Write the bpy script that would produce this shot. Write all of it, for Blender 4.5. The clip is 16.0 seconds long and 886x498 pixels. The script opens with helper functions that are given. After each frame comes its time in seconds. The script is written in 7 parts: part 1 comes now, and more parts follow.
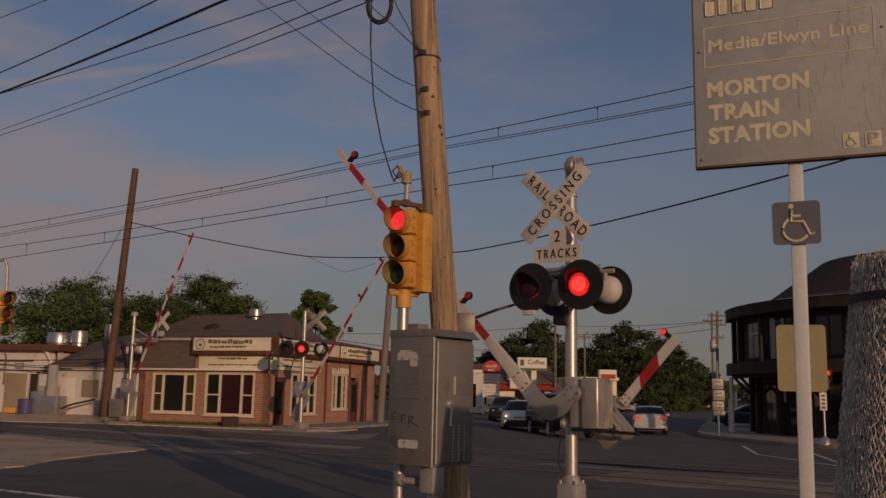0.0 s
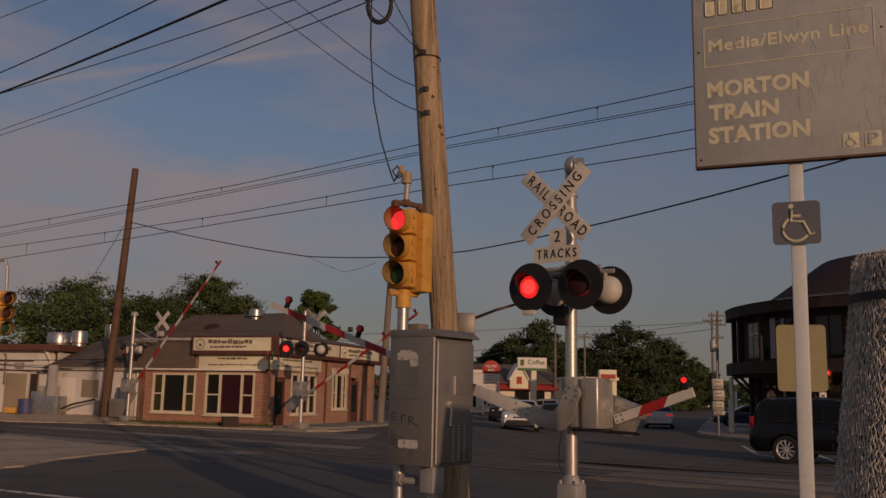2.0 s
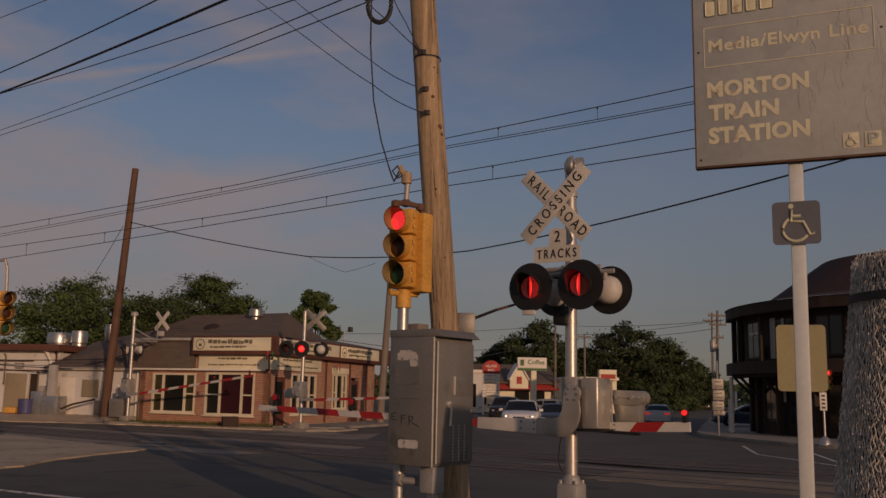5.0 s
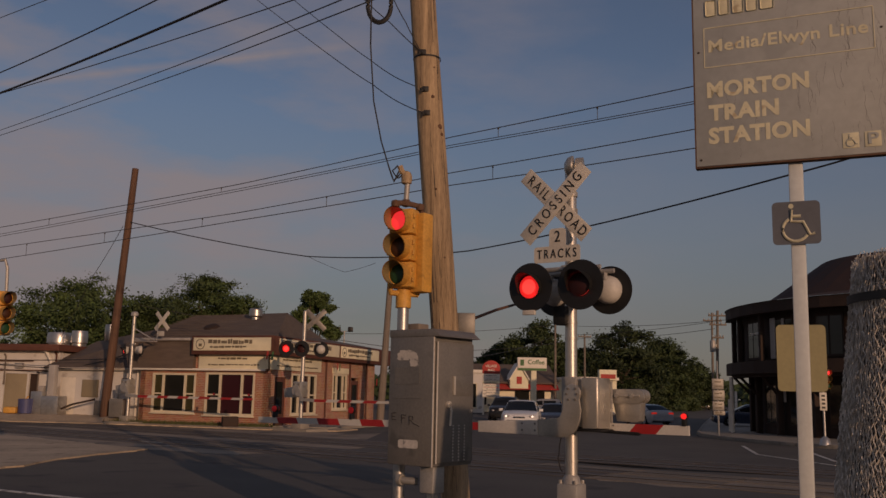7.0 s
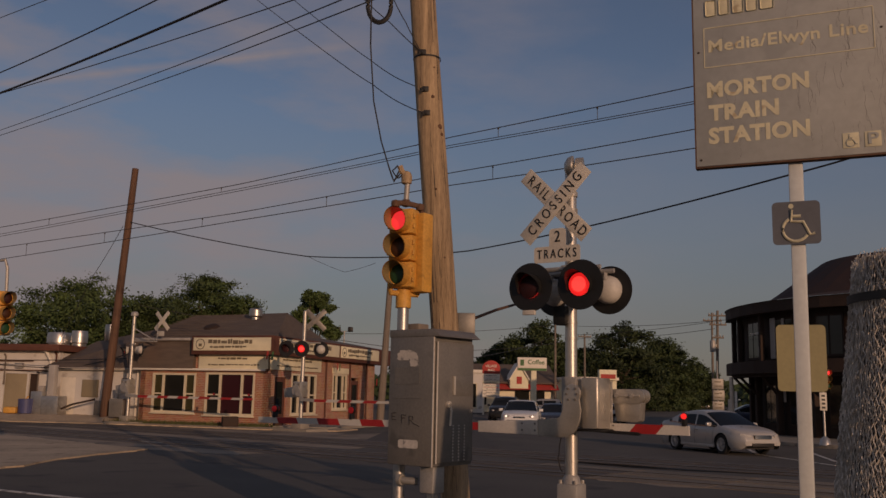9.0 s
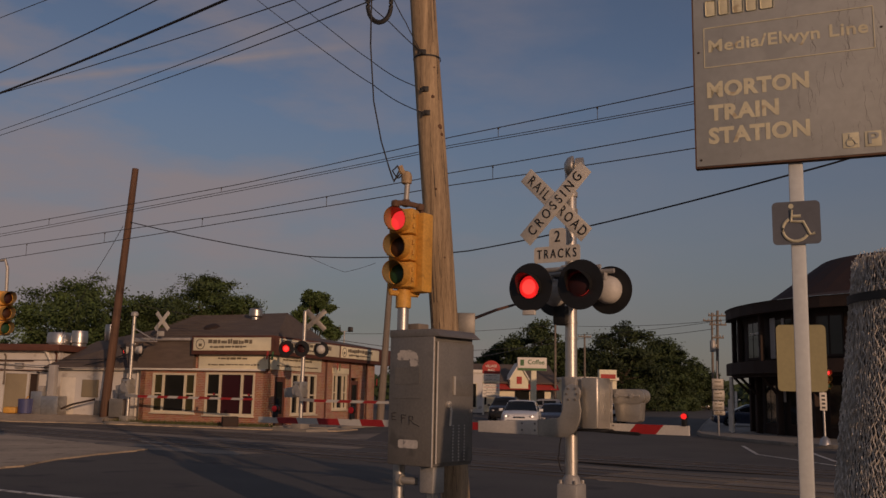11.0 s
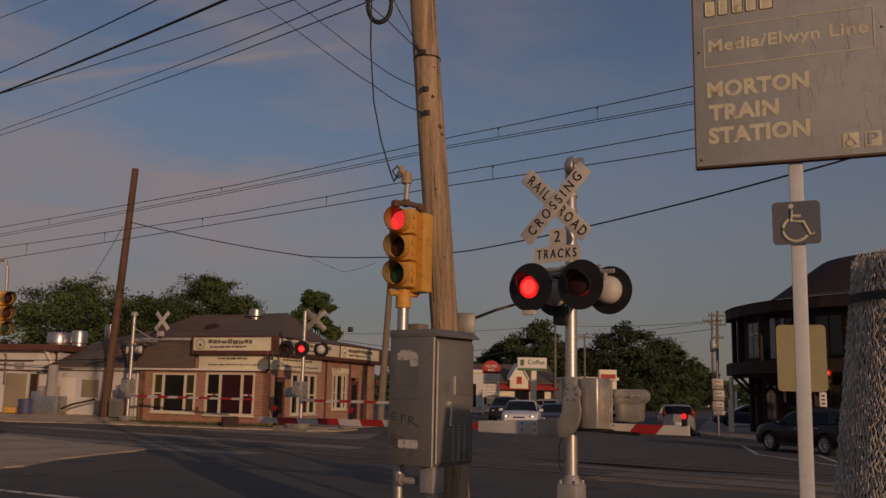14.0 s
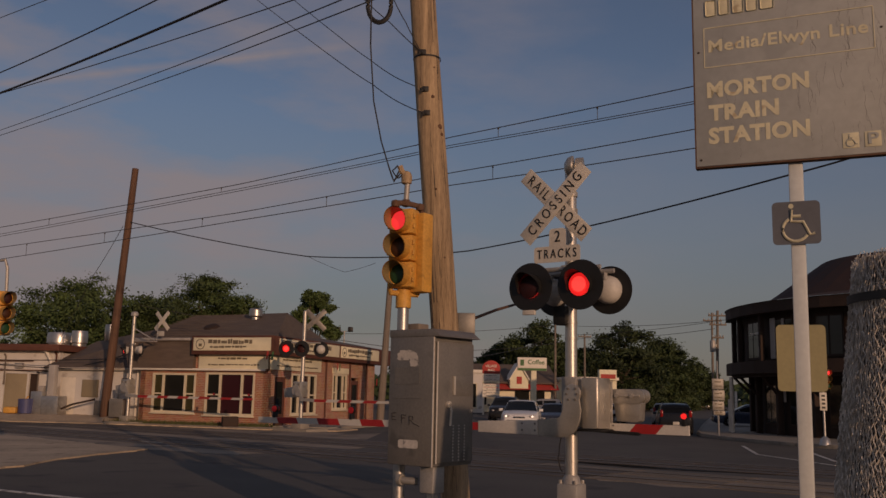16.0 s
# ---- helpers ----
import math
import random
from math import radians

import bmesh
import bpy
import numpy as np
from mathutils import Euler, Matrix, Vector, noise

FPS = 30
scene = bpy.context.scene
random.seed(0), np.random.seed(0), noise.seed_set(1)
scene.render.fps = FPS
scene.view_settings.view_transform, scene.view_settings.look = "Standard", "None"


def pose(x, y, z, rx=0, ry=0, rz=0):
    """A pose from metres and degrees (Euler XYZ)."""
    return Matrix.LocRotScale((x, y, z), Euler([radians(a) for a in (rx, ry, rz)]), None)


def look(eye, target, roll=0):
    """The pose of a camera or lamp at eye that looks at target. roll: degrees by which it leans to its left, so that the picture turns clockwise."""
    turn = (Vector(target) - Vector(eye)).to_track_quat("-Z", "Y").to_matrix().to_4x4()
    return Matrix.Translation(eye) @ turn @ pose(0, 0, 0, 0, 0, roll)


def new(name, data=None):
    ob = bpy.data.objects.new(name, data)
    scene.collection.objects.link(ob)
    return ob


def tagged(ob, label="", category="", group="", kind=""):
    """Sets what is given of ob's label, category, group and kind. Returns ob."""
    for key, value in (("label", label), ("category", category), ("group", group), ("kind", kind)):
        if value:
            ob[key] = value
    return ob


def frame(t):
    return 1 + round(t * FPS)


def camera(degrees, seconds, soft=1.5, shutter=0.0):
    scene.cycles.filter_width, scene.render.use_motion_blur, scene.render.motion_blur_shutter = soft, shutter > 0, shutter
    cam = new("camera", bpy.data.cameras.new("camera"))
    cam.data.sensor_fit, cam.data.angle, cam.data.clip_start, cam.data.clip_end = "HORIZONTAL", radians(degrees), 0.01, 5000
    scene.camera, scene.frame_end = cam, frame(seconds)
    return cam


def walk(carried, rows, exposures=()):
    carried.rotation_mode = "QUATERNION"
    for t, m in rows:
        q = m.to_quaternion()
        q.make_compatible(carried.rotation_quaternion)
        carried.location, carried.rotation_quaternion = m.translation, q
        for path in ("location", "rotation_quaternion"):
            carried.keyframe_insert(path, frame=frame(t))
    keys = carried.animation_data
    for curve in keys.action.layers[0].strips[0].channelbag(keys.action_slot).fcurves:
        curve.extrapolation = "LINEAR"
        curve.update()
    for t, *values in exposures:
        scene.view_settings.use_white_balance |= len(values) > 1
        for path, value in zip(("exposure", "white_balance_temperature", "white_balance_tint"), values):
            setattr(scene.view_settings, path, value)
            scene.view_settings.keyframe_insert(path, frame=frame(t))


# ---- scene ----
cam = camera(52.1, 16.0, soft=1.5)
HERE = look((0, 0, 1.5), (0, 100, 1.5 + 100 * 0.1615), 1.15)
walk(cam, [(0, HERE), (16, HERE)], [(0, -0.52, 8600, 31), (16, -0.52, 8600, 31)])

# ---- light ----
SUN_AZ, SUN_EL = radians(155.0), radians(10.0)   # clockwise from +Y, and height
world = bpy.data.worlds.new("world")
scene.world = world
world.use_nodes = True
wn, wl = world.node_tree.nodes, world.node_tree.links
sky = wn.new("ShaderNodeTexSky")
sky.sky_type, sky.sun_disc = "NISHITA", False
sky.sun_elevation, sky.sun_rotation = SUN_EL, SUN_AZ
sky.air_density, sky.dust_density, sky.ozone_density = 1.0, 0.8, 3.5
coord = wn.new("ShaderNodeTexCoord")
stretch = wn.new("ShaderNodeMapping")
stretch.inputs["Scale"].default_value = (1.5, 1.5, 4.5)
stretch.inputs["Location"].default_value = (1.15, 0.6, 0.4)
clouds = wn.new("ShaderNodeTexNoise")
clouds.inputs["Scale"].default_value, clouds.inputs["Detail"].default_value = 2.3, 8.0
clouds.inputs["Roughness"].default_value = 0.55
cloud_ramp = wn.new("ShaderNodeValToRGB")
cloud_ramp.color_ramp.elements[0].position, cloud_ramp.color_ramp.elements[1].position = 0.41, 0.64
cloud_mix = wn.new("ShaderNodeMix")
cloud_mix.data_type = "RGBA"
cloud_mix.inputs[7].default_value = (2.7, 2.9, 3.4, 1)
cloud_amount = wn.new("ShaderNodeMath")
cloud_amount.operation = "MULTIPLY"
cloud_amount.inputs[1].default_value = 0.85
wl.new(coord.outputs["Generated"], stretch.inputs["Vector"])
wl.new(stretch.outputs[0], clouds.inputs["Vector"])
wl.new(clouds.outputs["Fac"], cloud_ramp.inputs[0])
wl.new(cloud_ramp.outputs[0], cloud_amount.inputs[0])


def world_math(op, a, b=None):
    """A math node of the sky, fed by outputs or numbers."""
    m = wn.new("ShaderNodeMath")
    m.operation = op
    for i, q in enumerate((a, b)):
        if isinstance(q, (int, float)):
            m.inputs[i].default_value = q
        elif q is not None:
            wl.new(q, m.inputs[i])
    return m.outputs[0]


# one thin, broken vapour trail
trail = wn.new("ShaderNodeVectorMath")
trail.operation = "DOT_PRODUCT"
trail.inputs[1].default_value = (0.1253, 0.3784, -0.9171)
wl.new(coord.outputs["Generated"], trail.inputs[0])
split = wn.new("ShaderNodeSeparateXYZ")
wl.new(coord.outputs["Generated"], split.inputs[0])
near_trail = world_math("MAXIMUM", world_math("SUBTRACT", 1.0, world_math("DIVIDE", world_math("ABSOLUTE", trail.outputs["Value"]), 0.0065)), 0.0)
span = world_math("MULTIPLY", world_math("LESS_THAN", split.outputs[0], -0.05), world_math("GREATER_THAN", split.outputs[1], 0.0))
fade = world_math("MINIMUM", world_math("MAXIMUM", world_math("MULTIPLY", world_math("SUBTRACT", -0.06, split.outputs[0]), 3.0), 0.0), 0.5)
trail_amount = world_math("MULTIPLY", world_math("MULTIPLY", near_trail, span), world_math("MULTIPLY", fade, clouds.outputs["Fac"]))
bank = world_math("MINIMUM", world_math("MAXIMUM", world_math("SUBTRACT", 0.55, world_math("MULTIPLY", split.outputs[0], 1.8)), 0.12), 1.0)
cover = world_math("MINIMUM", world_math("ADD", world_math("MULTIPLY", cloud_amount.outputs[0], bank), world_math("MULTIPLY", trail_amount, 2.2)), 0.9)
wl.new(cover, cloud_mix.inputs[0])
# grey evening haze low in the sky
haze = wn.new("ShaderNodeMix")
haze.data_type = "RGBA"
haze.inputs[7].default_value = (1.45, 1.74, 2.02, 1)
low = world_math("MINIMUM", world_math("MAXIMUM", world_math("MULTIPLY", world_math("SUBTRACT", 0.30, split.outputs[2]), 3.0), 0.0), 0.65)
wl.new(low, haze.inputs[0])
wl.new(sky.outputs[0], haze.inputs[6])
wl.new(haze.outputs[2], cloud_mix.inputs[6])
wl.new(cloud_mix.outputs[2], wn["Background"].inputs[0])
wn["Background"].inputs[1].default_value = 0.10
sun = new("sun", bpy.data.lights.new("sun", "SUN"))
sun.data.energy, sun.data.angle, sun.data.color = 2.05, radians(0.6), (1.0, 0.77, 0.56)
sun.matrix_world = look((math.sin(SUN_AZ) * math.cos(SUN_EL) * 100, math.cos(SUN_AZ) * math.cos(SUN_EL) * 100, math.sin(SUN_EL) * 100), (0, 0, 0))


# ---- materials ----
def mat(name, color, rough=0.7, metal=0.0, scale=8.0, vary=0.25, fine=60.0, bump=0.15, stretch=(1, 1, 1), island=0.0, tint=None, coat=0.0, spots=None, depth=0.01):
    """A worn surface: two scales of noise on its colour, fine relief."""
    m = bpy.data.materials.new(name)
    m.use_nodes = True
    n, l = m.node_tree.nodes, m.node_tree.links
    bsdf = n["Principled BSDF"]
    bsdf.inputs["Metallic"].default_value = metal
    bsdf.inputs["Coat Weight"].default_value = coat
    tc, mp = n.new("ShaderNodeTexCoord"), n.new("ShaderNodeMapping")
    mp.inputs["Scale"].default_value = stretch
    l.new(tc.outputs["Object"], mp.inputs["Vector"])
    big, small = n.new("ShaderNodeTexNoise"), n.new("ShaderNodeTexNoise")
    big.inputs["Scale"].default_value, big.inputs["Detail"].default_value = scale, 5
    small.inputs["Scale"].default_value, small.inputs["Detail"].default_value = fine, 4
    l.new(mp.outputs[0], big.inputs["Vector"]), l.new(mp.outputs[0], small.inputs["Vector"])
    add = n.new("ShaderNodeMath")
    add.operation = "MULTIPLY_ADD"
    add.inputs[1].default_value = 0.6
    l.new(big.outputs["Fac"], add.inputs[0])
    half = n.new("ShaderNodeMath")
    half.operation = "MULTIPLY"
    half.inputs[1].default_value = 0.4
    l.new(small.outputs["Fac"], half.inputs[0]), l.new(half.outputs[0], add.inputs[2])
    ramp = n.new("ShaderNodeValToRGB")
    lo, hi = ramp.color_ramp.elements
    lo.position, hi.position = 0.3, 0.7
    t = tint or color
    lo.color = (*[max(0, c * (1 - vary)) for c in t], 1)
    hi.color = (*[min(1, c * (1 + vary)) for c in color], 1)
    l.new(add.outputs[0], ramp.inputs[0])
    out = ramp.outputs[0]
    if spots:
        sp = n.new("ShaderNodeTexNoise")
        sp.inputs["Scale"].default_value, sp.inputs["Detail"].default_value = spots[0], 8
        l.new(mp.outputs[0], sp.inputs["Vector"])
        sr = n.new("ShaderNodeValToRGB")
        sr.color_ramp.elements[0].position, sr.color_ramp.elements[1].position = spots[1], spots[1] + 0.08
        l.new(sp.outputs["Fac"], sr.inputs[0])
        mx = n.new("ShaderNodeMix")
        mx.data_type = "RGBA"
        mx.inputs[7].default_value = (*spots[2], 1)
        l.new(sr.outputs[0], mx.inputs[0]), l.new(out, mx.inputs[6])
        out = mx.outputs[2]
    if island:
        geo, info = n.new("ShaderNodeNewGeometry"), n.new("ShaderNodeObjectInfo")
        both = n.new("ShaderNodeMath")
        both.operation = "ADD"
        l.new(geo.outputs["Random Per Island"], both.inputs[0]), l.new(info.outputs["Random"], both.inputs[1])
        rng = n.new("ShaderNodeMapRange")
        rng.inputs[2].default_value = 2.0
        rng.inputs[3].default_value, rng.inputs[4].default_value = 1 - island, 1 + island
        l.new(both.outputs[0], rng.inputs[0])
        hsv = n.new("ShaderNodeHueSaturation")
        l.new(rng.outputs[0], hsv.inputs["Value"]), l.new(out, hsv.inputs["Color"])
        out = hsv.outputs[0]
    l.new(out, bsdf.inputs["Base Color"])
    rr = n.new("ShaderNodeMapRange")
    rr.inputs[3].default_value, rr.inputs[4].default_value = max(0.03, rough - 0.12), min(1, rough + 0.12)
    l.new(add.outputs[0], rr.inputs[0]), l.new(rr.outputs[0], bsdf.inputs["Roughness"])
    if bump:
        b = n.new("ShaderNodeBump")
        b.inputs["Strength"].default_value, b.inputs["Distance"].default_value = bump, depth
        l.new(add.outputs[0], b.inputs["Height"]), l.new(b.outputs[0], bsdf.inputs["Normal"])
    return m


def glow(name, color, strength):
    m = bpy.data.materials.new(name)
    m.use_nodes = True
    b = m.node_tree.nodes["Principled BSDF"]
    b.inputs["Base Color"].default_value = (*color, 1)
    b.inputs["Emission Color"].default_value, b.inputs["Emission Strength"].default_value = (*color, 1), strength
    return m


def glassy(name, color, rough=0.05, clear=0.0):
    m = bpy.data.materials.new(name)
    m.use_nodes = True
    b = m.node_tree.nodes["Principled BSDF"]
    b.inputs["Base Color"].default_value, b.inputs["Roughness"].default_value = (*color, 1), rough
    b.inputs["Transmission Weight"].default_value = clear
    return m


ASPHALT = mat("asphalt", (0.092, 0.084, 0.073), 0.9, 0, 0.35, 0.35, 30, 0.5, spots=(0.9, 0.60, (0.055, 0.051, 0.049)))
PATCH = mat("darker_asphalt", (0.075, 0.067, 0.059), 0.85, 0, 0.8, 0.25, 40, 0.4)
DIRT = mat("dirt", (0.48, 0.37, 0.26), 0.95, 0, 0.6, 0.35, 12, 0.6, spots=(1.5, 0.6, (0.28, 0.21, 0.145)))
CONCRETE = mat("concrete", (0.29, 0.26, 0.22), 0.9, 0, 1.2, 0.25, 30, 0.4, spots=(2.0, 0.62, (0.22, 0.2, 0.17)))
# dusty asphalt, lightened so that its colour carries the sunlit ground's brightness
DUSTY_SUNLIT = mat("dusty_sunlit_surface", (0.27, 0.22, 0.172), 0.92, 0, 0.5, 0.35, 14, 0.5, stretch=(1, 1, 1), spots=(0.7, 0.54, (0.13, 0.11, 0.09)))
LINE = mat("road_paint", (0.62, 0.6, 0.55), 0.8, 0, 3, 0.25, 40, 0.3, spots=(5, 0.55, (0.2, 0.19, 0.18)))
GRASS = mat("grass", (0.09, 0.10, 0.035), 0.95, 0, 2, 0.4, 30, 0.6)
RAIL = mat("rail_steel", (0.22, 0.17, 0.13), 0.4, 0.9, 2, 0.3, 40, 0.1)
TIMBER = mat("crossing_timber", (0.10, 0.086, 0.076), 0.9, 0, 1.2, 0.35, 20, 0.5, stretch=(1, 1, 1), island=0.25)
# paler copy of the timber, with low sunlight put into its colour
TIMBER_SUNLIT = mat("sunlit_tone_timber", (0.22, 0.175, 0.13), 0.9, 0, 1.2, 0.35, 20, 0.5, island=0.4)
WOOD = mat("pole_wood", (0.47, 0.335, 0.21), 0.85, 0, 3.4, 0.4, 42, 0.9, stretch=(6, 6, 0.28), tint=(0.22, 0.145, 0.085), depth=0.02)
WOOD_DARK = mat("creosoted_wood", (0.13, 0.068, 0.043), 0.85, 0, 3.0, 0.35, 40, 0.6, stretch=(5, 5, 0.3))
WOOD_GREY = mat("grey_wood", (0.20, 0.165, 0.135), 0.85, 0, 3.0, 0.3, 40, 0.6, stretch=(5, 5, 0.3))
GALV = mat("galvanised_steel", (0.50, 0.49, 0.47), 0.42, 0.85, 5, 0.2, 50, 0.12, spots=(6, 0.62, (0.36, 0.34, 0.31)))
ALU = mat("brushed_aluminium", (0.55, 0.52, 0.47), 0.42, 0.7, 4, 0.12, 60, 0.06, stretch=(6, 6, 0.5))
CAST = mat("grey_cast_metal", (0.42, 0.40, 0.37), 0.55, 0.4, 6, 0.22, 50, 0.25)
CABINET = mat("cabinet_aluminium", (0.235, 0.22, 0.20), 0.5, 0.4, 2.2, 0.22, 40, 0.1, spots=(3.5, 0.60, (0.18, 0.17, 0.155)))
EDGE_STEEL = mat("bare_steel_edge", (0.62, 0.58, 0.52), 0.45, 0.35, 6, 0.2, 50, 0.05)
BLACK = mat("black_paint", (0.012, 0.012, 0.012), 0.55, 0, 4, 0.3, 40, 0.1)
YELLOW = mat("signal_yellow", (0.66, 0.34, 0.075), 0.55, 0, 5, 0.18, 40, 0.1, tint=(0.56, 0.28, 0.06), spots=(9, 0.66, (0.34, 0.17, 0.04)))
WHITE_SIGN = mat("reflective_white", (0.60, 0.56, 0.49), 0.5, 0, 5, 0.12, 30, 0.05, spots=(8, 0.66, (0.45, 0.41, 0.35)))
INK = mat("black_ink", (0.02, 0.02, 0.02), 0.6, 0, 6, 0.2, 30, 0)
ARM_WHITE = mat("arm_white", (0.60, 0.57, 0.52), 0.55, 0, 4, 0.15, 40, 0.05, spots=(5, 0.64, (0.42, 0.39, 0.35)))
ARM_RED = mat("arm_red", (0.42, 0.025, 0.025), 0.45, 0, 6, 0.2, 40, 0.05)
SIGNAL_RED = glow("signal_red_lit", (1.0, 0.05, 0.06), 0.95)
RED_LIT = glow("lamp_red_lit", (1.0, 0.05, 0.045), 2.1)
RED_DIM = glow("lamp_red_dim", (0.9, 0.03, 0.03), 1.1)
RED_OFF = glassy("lamp_red_dark", (0.035, 0.004, 0.004), 0.6)
RED_RIM = glow("lamp_red_rim", (1.0, 0.03, 0.03), 0.9)
ARM_LENS = glow("arm_lamp_red", (0.28, 0.012, 0.015), 0.25)
AMBER_OFF = glassy("lens_amber_dark", (0.06, 0.018, 0.006), 0.5)
GREEN_OFF = glassy("lens_green_dark", (0.008, 0.06, 0.025), 0.5)
LINING = mat("visor_lining_paint", (0.30, 0.22, 0.11), 0.6, 0, 5, 0.2, 40, 0.05)
PAINTED = mat("machine_grey_paint", (0.48, 0.45, 0.40), 0.38, 0.6, 4, 0.15, 40, 0.08, spots=(5, 0.62, (0.36, 0.33, 0.29)))
DOME = mat("white_lamp_housing", (0.58, 0.55, 0.5), 0.5, 0, 5, 0.15, 30, 0.1)
CABLE = mat("cable_black", (0.015, 0.015, 0.016), 0.6, 0, 3, 0.2, 30, 0)
WIRE = mat("wire_grey", (0.05, 0.048, 0.046), 0.6, 0.3, 3, 0.2, 30, 0)


# ---- mesh tools ----
def quad(bm, a, b, c, d):
    return bm.faces.new([bm.verts.new(p) for p in (a, b, c, d)])


def box(bm, c, s, m=None, bev=0.0):
    """A box with centre c and size s, turned by m, its edges bevelled."""
    m = m or Matrix()
    v = [bm.verts.new(m @ Vector((c[0] + i * s[0] / 2, c[1] + j * s[1] / 2, c[2] + k * s[2] / 2))) for i in (-1, 1) for j in (-1, 1) for k in (-1, 1)]
    fs = [bm.faces.new([v[i] for i in f]) for f in ((0, 1, 3, 2), (4, 6, 7, 5), (0, 4, 5, 1), (2, 3, 7, 6), (0, 2, 6, 4), (1, 5, 7, 3))]
    if bev:
        bmesh.ops.bevel(bm, geom=list({e for f in fs for e in f.edges}), offset=bev, segments=2, affect="EDGES", profile=0.5)


def axes(p0, p1):
    d = (Vector(p1) - Vector(p0))
    return Matrix.Translation(p0) @ d.to_track_quat("Z", "Y").to_matrix().to_4x4(), d.length


def lathe(bm, profile, m=None, n=20):
    """Turns (radius, height) pairs about z; radius 0 closes the end."""
    m = m or Matrix()
    rings = []
    for r, z in profile:
        if r < 1e-6:
            rings.append([bm.verts.new(m @ Vector((0, 0, z)))])
        else:
            rings.append([bm.verts.new(m @ Vector((r * math.cos(2 * math.pi * i / n), r * math.sin(2 * math.pi * i / n), z))) for i in range(n)])
    for a, b in zip(rings, rings[1:]):
        for i in range(n):
            j = (i + 1) % n
            q = ([a[0]] if len(a) == 1 else [a[i], a[j]]) + ([b[0]] if len(b) == 1 else [b[j], b[i]])
            if len(q) > 2:
                bm.faces.new(q)


def tube(bm, p0, p1, r0, r1=None, n=12):
    m, length = axes(p0, p1)
    lathe(bm, [(0, 0), (r0, 0), (r0 if r1 is None else r1, length), (0, length)], m, n)


def pipe(bm, pts, r, n=8):
    """A bent round bar through the points."""
    pts = [Vector(p) for p in pts]
    rings = []
    for i, p in enumerate(pts):
        d = (pts[min(i + 1, len(pts) - 1)] - pts[max(i - 1, 0)]).normalized()
        q = d.to_track_quat("Z", "Y").to_matrix()
        rings.append([bm.verts.new(p + q @ Vector((r * math.cos(2 * math.pi * k / n), r * math.sin(2 * math.pi * k / n), 0))) for k in range(n)])
    for a, b in zip(rings, rings[1:]):
        for k in range(n):
            bm.faces.new((a[k], a[(k + 1) % n], b[(k + 1) % n], b[k]))
    bm.faces.new(rings[0][::-1]), bm.faces.new(rings[-1])


def prism(bm, poly, y0, y1, m=None, bev=0.0):
    """Extrudes the outline poly, (x, z) pairs, from y0 to y1."""
    m = m or Matrix()
    a = [bm.verts.new(m @ Vector((x, y0, z))) for x, z in poly]
    b = [bm.verts.new(m @ Vector((x, y1, z))) for x, z in poly]
    fs = [bm.faces.new(a), bm.faces.new(b[::-1])]
    for i in range(len(poly)):
        j = (i + 1) % len(poly)
        fs.append(bm.faces.new((a[j], a[i], b[i], b[j])))
    if bev:
        bmesh.ops.bevel(bm, geom=list({e for f in fs[:2] for e in f.edges}), offset=bev, segments=2, affect="EDGES", profile=0.5)


def slab(bm, poly, z0, z1):
    """A flat plate with the outline poly, (x, y) pairs."""
    a = [bm.verts.new((x, y, z0)) for x, y in poly]
    b = [bm.verts.new((x, y, z1)) for x, y in poly]
    bm.faces.new(a[::-1]), bm.faces.new(b)
    for i in range(len(poly)):
        j = (i + 1) % len(poly)
        bm.faces.new((a[i], a[j], b[j], b[i]))


def arc(n, a0, a1, r=1.0, cx=0.0, cy=0.0):
    return [(cx + r * math.cos(radians(a0 + (a1 - a0) * i / n)), cy + r * math.sin(radians(a0 + (a1 - a0) * i / n))) for i in range(n + 1)]


def rounded(w, h, r, n=5):
    """The outline of a rounded rectangle."""
    return [p for cx, cz, a in ((w / 2 - r, h / 2 - r, 0), (r - w / 2, h / 2 - r, 90), (r - w / 2, r - h / 2, 180), (w / 2 - r, r - h / 2, 270)) for p in arc(n, a, a + 90, r, cx, cz)]


def mesh(name, bm, material, smooth=False):
    bmesh.ops.recalc_face_normals(bm, faces=bm.faces)
    me = bpy.data.meshes.new(name)
    bm.to_mesh(me)
    bm.free()
    for m in material if isinstance(material, (list, tuple)) else [material]:
        me.materials.append(m)
    if smooth:
        me.shade_smooth()
        me.set_sharp_from_angle(angle=radians(38))
    return me


def part(name, bm, material, parent, label="", m=None, smooth=True):
    ob = new(name, bm if isinstance(bm, bpy.types.Mesh) else mesh(name, bm, material, smooth))
    ob.parent = parent
    if m:
        ob.matrix_local = m
    return tagged(ob, label)


def thing(name, m, label, category, group="", kind=""):
    ob = new(name)
    ob.matrix_world = m
    ob.empty_display_size = 0.2
    return tagged(ob, label, category, group, kind)


def solid(name, bm, material, label="", category="", group="", kind="", m=None, smooth=True):
    ob = new(name, mesh(name, bm, material, smooth))
    if m:
        ob.matrix_world = m
    return tagged(ob, label, category, group, kind)


